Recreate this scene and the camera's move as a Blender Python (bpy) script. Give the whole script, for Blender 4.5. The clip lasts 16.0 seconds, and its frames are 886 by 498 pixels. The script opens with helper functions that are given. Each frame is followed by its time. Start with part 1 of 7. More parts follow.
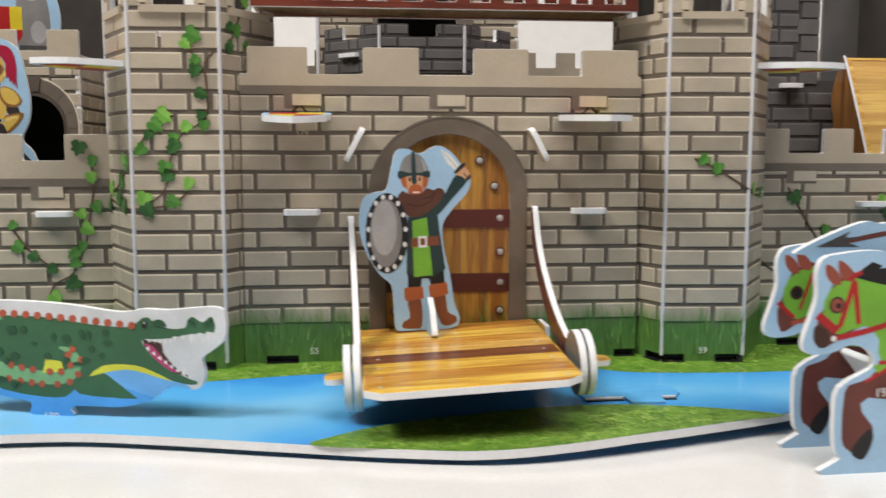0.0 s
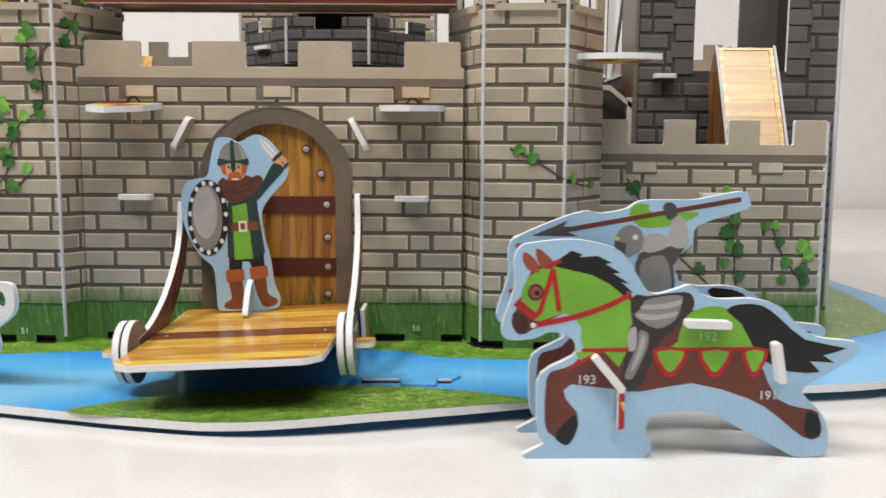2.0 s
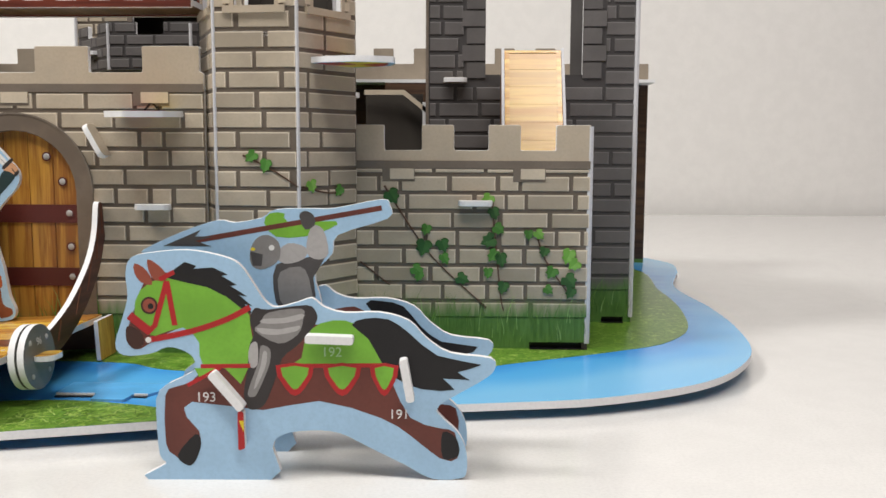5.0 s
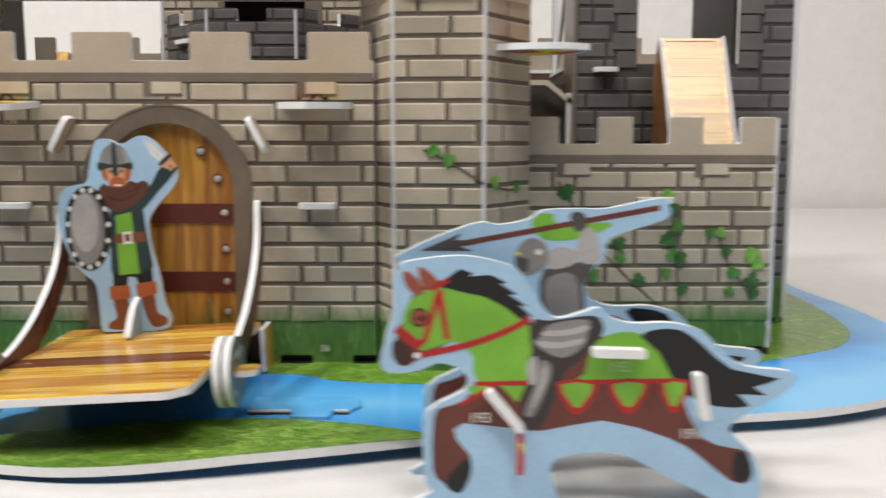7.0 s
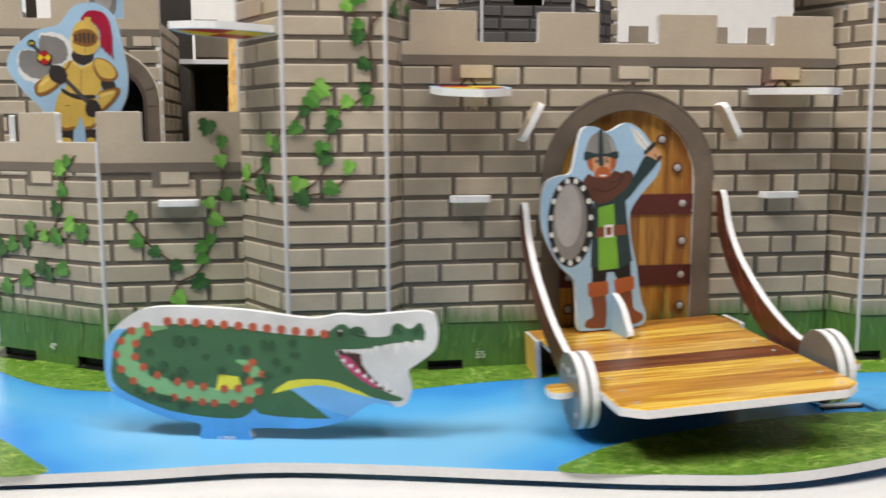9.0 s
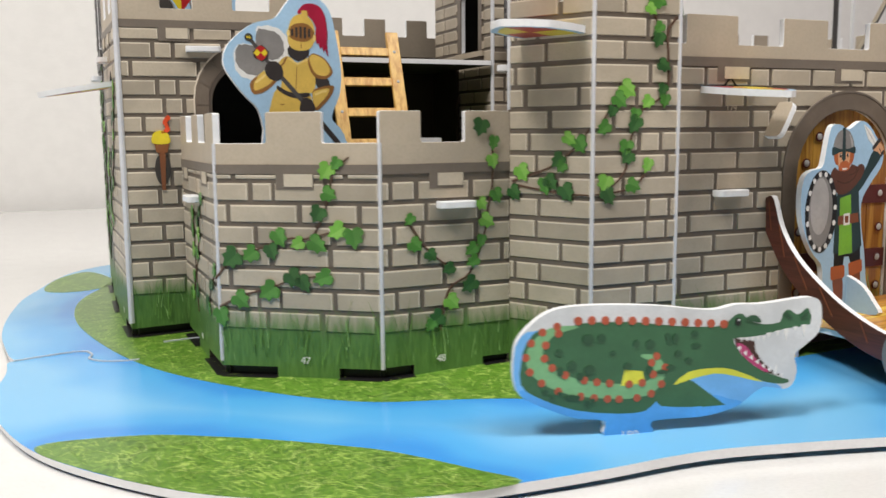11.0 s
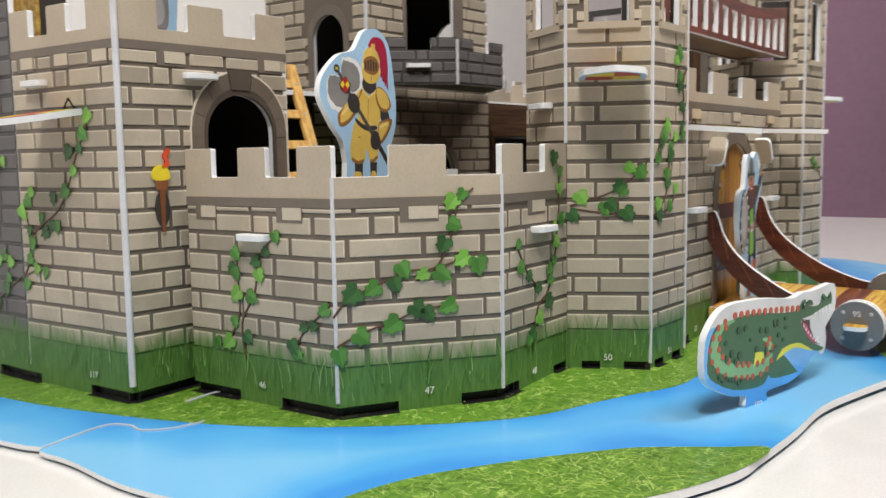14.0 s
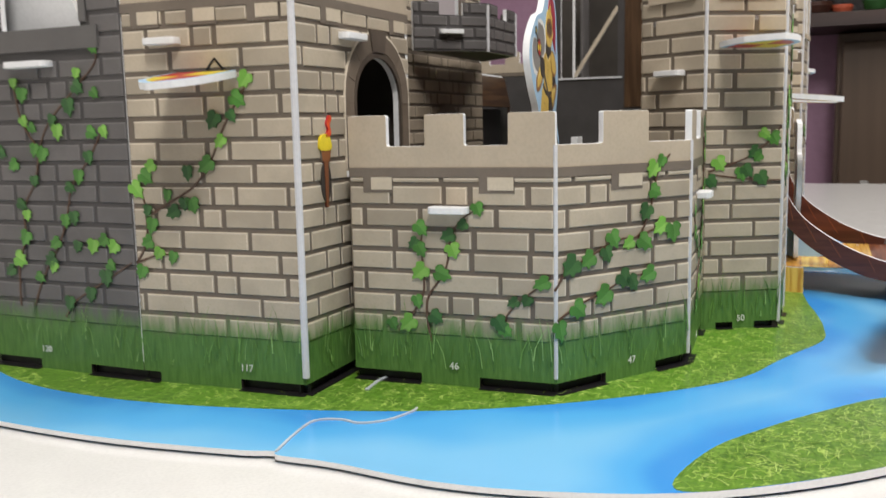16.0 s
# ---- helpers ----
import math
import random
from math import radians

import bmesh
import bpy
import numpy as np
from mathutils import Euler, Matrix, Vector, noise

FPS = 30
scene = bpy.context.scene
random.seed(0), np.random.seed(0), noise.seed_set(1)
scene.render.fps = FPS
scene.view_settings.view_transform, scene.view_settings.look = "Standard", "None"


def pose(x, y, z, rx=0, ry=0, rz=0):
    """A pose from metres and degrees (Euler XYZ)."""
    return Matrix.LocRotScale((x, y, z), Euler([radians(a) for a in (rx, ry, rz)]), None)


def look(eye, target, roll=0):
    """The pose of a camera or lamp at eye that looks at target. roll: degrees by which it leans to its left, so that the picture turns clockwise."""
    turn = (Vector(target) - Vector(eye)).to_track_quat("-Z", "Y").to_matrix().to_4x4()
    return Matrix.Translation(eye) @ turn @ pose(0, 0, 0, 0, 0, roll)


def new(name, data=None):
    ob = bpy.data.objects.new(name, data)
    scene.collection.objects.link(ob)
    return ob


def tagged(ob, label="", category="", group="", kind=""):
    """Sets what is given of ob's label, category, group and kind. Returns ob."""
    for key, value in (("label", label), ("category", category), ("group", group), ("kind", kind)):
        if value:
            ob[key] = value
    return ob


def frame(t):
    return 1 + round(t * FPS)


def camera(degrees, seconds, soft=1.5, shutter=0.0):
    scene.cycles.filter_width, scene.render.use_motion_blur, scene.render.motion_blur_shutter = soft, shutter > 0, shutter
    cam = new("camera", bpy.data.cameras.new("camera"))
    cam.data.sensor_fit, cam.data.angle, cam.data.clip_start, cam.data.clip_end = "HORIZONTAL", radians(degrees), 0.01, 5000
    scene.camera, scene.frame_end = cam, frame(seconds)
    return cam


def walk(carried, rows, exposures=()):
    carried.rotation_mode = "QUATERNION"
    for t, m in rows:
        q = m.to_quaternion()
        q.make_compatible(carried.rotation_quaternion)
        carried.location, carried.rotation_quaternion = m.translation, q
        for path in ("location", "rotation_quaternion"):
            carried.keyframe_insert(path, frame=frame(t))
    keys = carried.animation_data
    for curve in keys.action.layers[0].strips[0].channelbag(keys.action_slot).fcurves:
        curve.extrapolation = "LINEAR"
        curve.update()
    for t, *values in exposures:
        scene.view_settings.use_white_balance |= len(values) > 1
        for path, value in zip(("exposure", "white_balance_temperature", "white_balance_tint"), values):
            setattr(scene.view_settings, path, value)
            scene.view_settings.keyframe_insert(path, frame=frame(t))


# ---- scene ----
cam = camera(52.6, 16.0, soft=1.5, shutter=0.7)
METRES, EYE, TURN = 1.0, 0.0875, -5.5
ROWS = [
    (0.0, 0.0, 0.0, 0.0, 0.01, -6.25, -0.06),
    (0.5, 0.0241, -0.0042, -0.0004, 0.83, -6.45, -0.17),
    (1.0, 0.0502, -0.0065, 0.0002, 2.09, -6.61, -0.25),
    (1.5, 0.0766, -0.0078, 0.0001, 3.82, -6.66, -0.32),
    (2.0, 0.1052, -0.0058, -0.0001, 6.11, -6.87, -0.36),
    (2.5, 0.125, -0.0045, -0.0002, 7.97, -7.08, -0.34),
    (3.0, 0.1495, -0.0043, -0.0003, 9.25, -7.0, -0.35),
    (3.5, 0.1685, -0.0002, -0.0001, 9.77, -6.83, -0.35),
    (4.0, 0.1957, 0.0095, 0.0003, 9.02, -6.58, -0.24),
    (4.2, 0.2022, 0.013, 0.0002, 8.63, -6.51, -0.17),
    (5.1, 0.2105, 0.0185, 0.0003, 7.45, -6.46, -0.22),
    (6.3, 0.1903, 0.0237, 0.0006, 6.47, -6.42, -0.29),
    (6.5, 0.1774, 0.0241, 0.0005, 6.44, -6.56, -0.2),
    (7.0, 0.1299, 0.0309, 0.0004, 5.43, -6.91, -0.08),
    (7.5, 0.0853, 0.0332, 0.0001, 3.82, -7.3, 0.01),
    (8.0, 0.0251, 0.0322, 0.0001, 1.64, -7.76, 0.15),
    (8.5, -0.0347, 0.0366, -0.0, -0.96, -7.77, 0.21),
    (9.0, -0.0771, 0.0389, -0.0007, -3.09, -7.47, 0.18),
    (9.5, -0.1123, 0.0392, -0.0003, -4.9, -7.68, 0.28),
    (10.0, -0.1675, 0.0452, -0.0002, -8.28, -7.89, 0.38),
    (10.2, -0.1825, 0.0481, -0.0002, -9.78, -7.95, 0.41),
    (12.3, -0.3432, 0.0998, 0.0015, -31.73, -6.52, 0.69),
    (12.5, -0.3559, 0.105, 0.0016, -33.4, -6.47, 0.72),
    (13.0, -0.3766, 0.1198, 0.0015, -37.89, -6.53, 0.83),
    (13.5, -0.3913, 0.1291, 0.002, -42.23, -6.49, 0.86),
    (14.0, -0.415, 0.1564, 0.0026, -48.34, -5.97, 0.91),
    (14.5, -0.4335, 0.1778, 0.0033, -53.47, -5.81, 0.88),
    (15.0, -0.4609, 0.21, 0.0027, -55.44, -6.02, 1.03),
    (15.5, -0.4846, 0.25, 0.0028, -58.5, -6.4, 1.21),
    (16.0, -0.4844, 0.2758, 0.0029, -62.3, -7.91, 1.16),
]
walk(cam, [(t, pose(0, 0, EYE, 0, 0, TURN) @ pose(METRES * x, METRES * y, METRES * z, 90 + pitch, roll, yaw))
           for t, x, y, z, yaw, pitch, roll in ROWS])

# ---- light ----
# A closed room lit by three fittings under its ceiling.
world = bpy.data.worlds.new("world")
world.use_nodes = True
scene.world = world
world.node_tree.nodes["Background"].inputs[0].default_value = (0.9, 0.95, 1.0, 1)
world.node_tree.nodes["Background"].inputs[1].default_value = 0.25


def area_lamp(name, eye, target, sx, sy, watts, colour):
    data = bpy.data.lights.new(name, "AREA")
    data.shape, data.size, data.size_y, data.energy, data.color = "RECTANGLE", sx, sy, watts, colour
    ob = new(name, data)
    ob.matrix_world = look(eye, target)
    return ob


for eye, target, size, deep, watts in (((-0.05, -0.29, 1.64), (0.0, 0.16, 0.05), 0.70, 0.46, 13.4), ((-1.10, -0.10, 1.62), (-0.14, 0.40, 0.05), 0.42, 0.42, 29.0),
                                       ((0.64, -0.62, 1.60), (0.80, 0.10, 0.0), 0.56, 0.36, 12.5)):
    area_lamp("ceiling_light", eye, target, size, deep, watts, (1.0, 0.97, 0.925))

# ---- materials ----
MATS = {}


def nodes_of(name, rough=0.5, spec=0.4):
    m = bpy.data.materials.new(name)
    m.use_nodes = True
    t = m.node_tree
    b = t.nodes["Principled BSDF"]
    b.inputs["Roughness"].default_value = rough
    b.inputs["Specular IOR Level"].default_value = spec
    return m, t, b


def node(t, kind, **values):
    n = t.nodes.new(kind)
    for key, v in values.items():
        n.inputs[key].default_value = v
    return n


def noise_of(t, scale, detail=3.0, stretch=None, rough=0.55):
    """Noise in the world's metres, stretched along an axis if given."""
    geo = t.nodes.new("ShaderNodeNewGeometry")
    n = node(t, "ShaderNodeTexNoise", Scale=scale, Detail=detail, Roughness=rough)
    if stretch:
        mp = t.nodes.new("ShaderNodeMapping")
        mp.inputs["Scale"].default_value = stretch
        t.links.new(geo.outputs["Position"], mp.inputs["Vector"])
        t.links.new(mp.outputs[0], n.inputs["Vector"])
    else:
        t.links.new(geo.outputs["Position"], n.inputs["Vector"])
    return n.outputs["Fac"]


def mixed(t, fac, a, b):
    n = t.nodes.new("ShaderNodeMix")
    n.data_type = "RGBA"
    for socket, v in ((0, fac), (6, a), (7, b)):
        if isinstance(v, (tuple, list)):
            n.inputs[socket].default_value = (*v[:3], 1)
        elif isinstance(v, (int, float)):
            n.inputs[socket].default_value = v
        else:
            t.links.new(v, n.inputs[socket])
    return n.outputs[2]


def ramped(t, fac, lo, hi):
    n = t.nodes.new("ShaderNodeMapRange")
    n.interpolation_type = "SMOOTHSTEP"
    n.inputs[1].default_value, n.inputs[2].default_value = lo, hi
    t.links.new(fac, n.inputs[0])
    return n.outputs[0]


def maths(t, op, a, b):
    n = t.nodes.new("ShaderNodeMath")
    n.operation = op
    for i, v in enumerate((a, b)):
        if isinstance(v, (int, float)):
            n.inputs[i].default_value = v
        else:
            t.links.new(v, n.inputs[i])
    return n.outputs[0]


def bumped(t, b, fac, strength, distance):
    n = node(t, "ShaderNodeBump", Strength=strength, Distance=distance)
    t.links.new(fac, n.inputs["Height"])
    t.links.new(n.outputs[0], b.inputs["Normal"])


def tone(c, k):
    return tuple(min(1.0, v * k) for v in c)


def printed(name, colour, rough=0.38, vary=0.12, rand=0.0, spec=0.4, fine=900.0):
    """Ink on coated card: two scales of tone, a faint paper tooth, optional change from piece to piece."""
    if name in MATS:
        return MATS[name]
    m, t, b = nodes_of(name, rough, spec)
    c = mixed(t, ramped(t, noise_of(t, 70.0, 2.0), 0.3, 0.7), tone(colour, 1 - vary), tone(colour, 1 + vary))
    c = mixed(t, maths(t, "MULTIPLY", ramped(t, noise_of(t, fine, 2.0), 0.35, 0.75), 0.35), c, tone(colour, 0.82))
    if rand:
        info = t.nodes.new("ShaderNodeObjectInfo")
        c = mixed(t, maths(t, "MULTIPLY", info.outputs["Random"], rand), c, tone(colour, 0.45))
    t.links.new(c, b.inputs["Base Color"])
    bumped(t, b, noise_of(t, 1500.0, 2.0), 0.08, 0.0004)
    MATS[name] = m
    return m


def grassy(name, colour, rand=0.0, top=0.0300):
    """Printed stone that passes into printed grass near the foot of the wall."""
    if name in MATS:
        return MATS[name]
    m, t, b = nodes_of(name, 0.4, 0.35)
    c = mixed(t, ramped(t, noise_of(t, 60.0, 3.0), 0.3, 0.7), tone(colour, 0.88), tone(colour, 1.1))
    c = mixed(t, maths(t, "MULTIPLY", ramped(t, noise_of(t, 1100.0, 2.0), 0.4, 0.75), 0.3), c, tone(colour, 0.8))
    if rand:
        info = t.nodes.new("ShaderNodeObjectInfo")
        r = t.nodes.new("ShaderNodeMath")
        r.operation = "POWER"
        t.links.new(info.outputs["Random"], r.inputs[0])
        r.inputs[1].default_value = 3.5
        c = mixed(t, maths(t, "MULTIPLY", r.outputs[0], rand), c, tone(colour, 0.5))
    geo = t.nodes.new("ShaderNodeNewGeometry")
    sep = t.nodes.new("ShaderNodeSeparateXYZ")
    t.links.new(geo.outputs["Position"], sep.inputs[0])
    streak = noise_of(t, 1.0, 2.0, (420.0, 420.0, 60.0))
    height = maths(t, "SUBTRACT", sep.outputs["Z"], maths(t, "MULTIPLY", maths(t, "SUBTRACT", streak, 0.5), 0.011))
    blade = noise_of(t, 1.0, 3.0, (900.0, 900.0, 130.0))
    g = mixed(t, ramped(t, blade, 0.25, 0.80), (0.072, 0.168, 0.038), (0.118, 0.238, 0.058))
    c = mixed(t, ramped(t, height, top, 0.0192), c, g)
    t.links.new(c, b.inputs["Base Color"])
    bumped(t, b, noise_of(t, 1500.0, 2.0), 0.08, 0.0004)
    MATS[name] = m
    return m


def wood(name, light, dark, along="x", rough=0.3, scale=1.0, rand=0.0):
    """Printed wood grain that runs along one axis."""
    if name in MATS:
        return MATS[name]
    m, t, b = nodes_of(name, rough, 0.5)
    s = {"x": (22, 420, 420), "y": (420, 22, 420), "z": (420, 420, 22)}[along]
    grain = noise_of(t, scale, 4.0, s, 0.65)
    knots = noise_of(t, scale * 0.35, 2.0, s, 0.5)
    c = mixed(t, ramped(t, grain, 0.38, 0.66), light, dark)
    c = mixed(t, maths(t, "MULTIPLY", ramped(t, knots, 0.5, 0.75), 0.6), c, tone(dark, 0.6))
    if rand:
        info = t.nodes.new("ShaderNodeObjectInfo")
        c = mixed(t, maths(t, "MULTIPLY", info.outputs["Random"], rand), c, dark)
    t.links.new(c, b.inputs["Base Color"])
    bumped(t, b, grain, 0.06, 0.0003)
    MATS[name] = m
    return m


FOAM = printed("foam_core", (0.80, 0.80, 0.81), 0.6, 0.03, spec=0.25)
FOAM_EDGE = printed("foam_edge", (0.62, 0.617, 0.64), 0.6, 0.05, spec=0.25)
# near-black backs, which also put the shade of closed rooms into colour
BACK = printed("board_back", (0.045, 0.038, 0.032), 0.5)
SEAM = printed("joint_lip", (0.50, 0.54, 0.58), 0.5, 0.08)
MORTAR = grassy("mortar", (0.147, 0.119, 0.094))
BRICK = grassy("brick_face", (0.466, 0.396, 0.305), rand=0.60)
BRICK_LIP = grassy("brick_lip", (0.68, 0.60, 0.49))
DMORTAR = grassy("dark_mortar", (0.066, 0.061, 0.061))
DBRICK = grassy("dark_brick_face", (0.132, 0.122, 0.120), rand=0.40)
DBRICK_LIP = grassy("dark_brick_lip", (0.178, 0.167, 0.166))
# darker copies of brick and mortar, with the balcony's shade in their colour
SHADE_BRICK = printed("shaded_brick_face", (0.330, 0.272, 0.208), 0.45, 0.15, rand=0.3)
SHADE_BRICK_LIP = printed("shaded_brick_lip", (0.40, 0.34, 0.27), 0.45, 0.1)
SHADE_MORTAR = printed("shaded_mortar", (0.125, 0.100, 0.079), 0.45, 0.15)
STONE = printed("plain_stone", (0.475, 0.398, 0.305), 0.42, 0.05)
STONE_LT = printed("light_stone", (0.57, 0.49, 0.38), 0.42, 0.06)
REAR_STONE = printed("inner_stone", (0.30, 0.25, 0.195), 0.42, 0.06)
BAND = printed("dark_stone_band", (0.175, 0.143, 0.115), 0.42, 0.08)
DSTONE = printed("dark_stone", (0.115, 0.108, 0.105), 0.42, 0.08)
ARCH = printed("arch_stone", (0.165, 0.128, 0.098), 0.4, 0.15)
VOUSSOIR = printed("arch_block", (0.185, 0.146, 0.113), 0.4, 0.12, rand=0.5)
REVEAL = printed("arch_reveal", (0.085, 0.066, 0.052), 0.4, 0.12)
KEY = printed("keystone_face", (0.100, 0.078, 0.062), 0.4, 0.12)
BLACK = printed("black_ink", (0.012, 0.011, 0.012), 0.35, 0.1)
SKY = printed("pale_blue_card", (0.365, 0.555, 0.75), 0.38, 0.04)
WHITE = printed("white_ink", (0.75, 0.75, 0.74), 0.4, 0.04)
RED = printed("red_ink", (0.42, 0.018, 0.02), 0.35, 0.1)
YELLOW = printed("yellow_ink", (0.72, 0.56, 0.03), 0.35, 0.1)
WOOD_Y = wood("yellow_plank", (0.82, 0.55, 0.10), (0.50, 0.23, 0.030), "x", 0.2)
WOOD_B = wood("brown_plank", (0.22, 0.075, 0.03), (0.09, 0.026, 0.012), "x")
WOOD_V = wood("door_plank", (0.56, 0.30, 0.055), (0.26, 0.095, 0.018), "z", rand=0.35)
WOOD_S = wood("slide_plank", (0.70, 0.47, 0.13), (0.50, 0.27, 0.07), "x", 0.26, rand=0.5)
WOOD_S.node_tree.nodes["Principled BSDF"].inputs["Specular IOR Level"].default_value = 0.6
WOOD_D = wood("dark_plank", (0.075, 0.038, 0.018), (0.034, 0.016, 0.009), "x")
WOOD_R = wood("red_brown_rail", (0.120, 0.035, 0.022), (0.062, 0.017, 0.011), "y", 0.35)
STRAP = printed("door_strap", (0.10, 0.022, 0.018), 0.35)
STEEL = printed("printed_rivet", (0.42, 0.41, 0.40), 0.3)
TABLE = printed("white_table_top", (0.745, 0.735, 0.72), 0.14, 0.02, spec=0.5)


# ---- shapes ----
def linked(name, bm, mats, parent=None, label="", matrix=None):
    me = bpy.data.meshes.new(name)
    bm.normal_update()
    bm.to_mesh(me)
    bm.free()
    for m in (mats if isinstance(mats, (list, tuple)) else [mats]):
        me.materials.append(m)
    ob = new(name, me)
    if parent:
        ob.parent = parent
    if matrix is not None:
        ob.matrix_basis = matrix
    if label:
        ob["label"] = label
    return ob


def part(name, bm, material, parent, label="", matrix=None):
    return linked(name, bm, material, parent, label, matrix)


def empty(name, matrix):
    ob = new(name)
    ob.matrix_basis = matrix
    return ob


def curve_through(pts, steps=5, closed=True):
    """A smooth line through a few points."""
    n, out = len(pts), []
    for i in range(n if closed else n - 1):
        if closed:
            a, b, c, d = (pts[(i + k - 1) % n] for k in range(4))
        else:
            a, b, c, d = (pts[min(max(i + k - 1, 0), n - 1)] for k in range(4))
        for j in range(steps):
            u = j / steps
            out.append(tuple(0.5 * (2 * q + (r - p) * u + (2 * p - 5 * q + 4 * r - s) * u * u + (3 * q - p - 3 * r + s) * u ** 3)
                             for p, q, r, s in zip(a, b, c, d)))
    if not closed:
        out.append(tuple(pts[-1]))
    return out


def rounded(pts, r, steps=3):
    """A polygon with its corners rounded."""
    out, n = [], len(pts)
    for i in range(n):
        p, q, s = Vector(pts[i - 1]), Vector(pts[i]), Vector(pts[(i + 1) % n])
        a, b = p - q, s - q
        k = min(r, a.length * 0.45, b.length * 0.45)
        a, b = q + a.normalized() * k, q + b.normalized() * k
        for j in range(steps + 1):
            u = j / steps
            out.append(tuple((1 - u) ** 2 * a + 2 * u * (1 - u) * q + u * u * b))
    return out


def disc(cx, cz, rx, rz=None, n=20):
    rz = rx if rz is None else rz
    return [(cx + rx * math.cos(2 * math.pi * i / n), cz + rz * math.sin(2 * math.pi * i / n)) for i in range(n)]


def ribbon(pts, width, taper=1.0):
    """The outline of a stroke along a line."""
    left, right, n = [], [], len(pts)
    for i, p in enumerate(pts):
        a, b = pts[max(i - 1, 0)], pts[min(i + 1, n - 1)]
        d = Vector((b[0] - a[0], b[1] - a[1])).normalized()
        w = width * 0.5 * (1 + (taper - 1) * i / max(n - 1, 1))
        left.append((p[0] - d.y * w, p[1] + d.x * w))
        right.append((p[0] + d.y * w, p[1] - d.x * w))
    return left + right[::-1]


def add_slab(bm, loops, y0, y1, front=0, side=1, back=None):
    """A board in the x-z plane from y0 (its face) to y1: an outline and holes."""
    edges = []
    for loop in loops:
        vs = [bm.verts.new((x, y0, z)) for x, z in loop]
        edges += [bm.edges.new((vs[i], vs[(i + 1) % len(vs)])) for i in range(len(vs))]
    made = bmesh.ops.triangle_fill(bm, use_beauty=True, use_dissolve=False, edges=edges, normal=(0, -1, 0))
    faces = [g for g in made["geom"] if isinstance(g, bmesh.types.BMFace)]
    for f in faces:
        f.normal_update()
        if f.normal.y > 0:
            f.normal_flip()
        f.material_index = front
    twin = {}
    for f in faces:
        for v in f.verts:
            if v not in twin:
                twin[v] = bm.verts.new((v.co.x, y1, v.co.z))
    for f in faces:
        g = bm.faces.new([twin[v] for v in reversed(f.verts)])
        g.material_index = front if back is None else back
    known = set(faces)
    rim = {e for f in faces for e in f.edges if sum(g in known for g in e.link_faces) == 1}
    for e in rim:
        f = next(g for g in e.link_faces if g in known)
        a, b = e.verts
        order = list(f.verts)
        if order[(order.index(a) + 1) % len(order)] is not b:
            a, b = b, a
        bm.faces.new((b, a, twin[a], twin[b])).material_index = side
    return bm


def slab(loops, y0, y1, **kw):
    return add_slab(bmesh.new(), loops, y0, y1, **kw)


def add_box(bm, x0, x1, y0, y1, z0, z1, mi=0, matrix=None):
    vs = [bm.verts.new((x, y, z)) for x in (x0, x1) for y in (y0, y1) for z in (z0, z1)]
    if matrix is not None:
        for v in vs:
            v.co = matrix @ v.co
    for q in ((0, 1, 3, 2), (4, 6, 7, 5), (0, 4, 5, 1), (2, 3, 7, 6), (0, 2, 6, 4), (1, 5, 7, 3)):
        bm.faces.new([vs[i] for i in q]).material_index = mi
    return bm


def box(*a, **kw):
    return add_box(bmesh.new(), *a, **kw)


def softened(ob, width=0.0003, segments=2):
    mod = ob.modifiers.new("soft_edges", "BEVEL")
    mod.width, mod.segments, mod.limit_method, mod.angle_limit = width, segments, "ANGLE", radians(50)
    return ob


def along(p, q):
    """The frame of a wall seen from outside, from its left foot p to its right foot q: x along, y inwards, z up."""
    ux, uy = q[0] - p[0], q[1] - p[1]
    k = math.hypot(ux, uy)
    ux, uy = ux / k, uy / k
    return Matrix(((ux, -uy, 0, p[0]), (uy, ux, 0, p[1]), (0, 0, 1, 0), (0, 0, 0, 1))), k


TOP = 0.0075      # upper face of the base board beside the gate


def ground(x, y):
    """The upper face of the base board, which sags towards its rim and its left end."""
    k = min(max((0.338 - y) / 0.06, 0), 1)
    k = k * k * (3 - 2 * k)
    s = min(max((x - 0.03) / 0.05, 0), 1)
    front = 0.0032 * k * (1 - 0.54 * s)
    left = 0.0052 * min(max((-0.10 - x) / 0.155, 0), 1)
    return max(TOP - max(front, left) - 0.25 * min(front, left), 0.0024)


TH = 0.0022       # foam board
FOOT = 0.0102     # lower edge of the walls, whose tabs reach the board
COURSE = 0.0072   # one course of bricks
GRID = 0.10485    # the middle of one course, to which all the walls keep
JOINT = 0.0015
BRICKS = {}


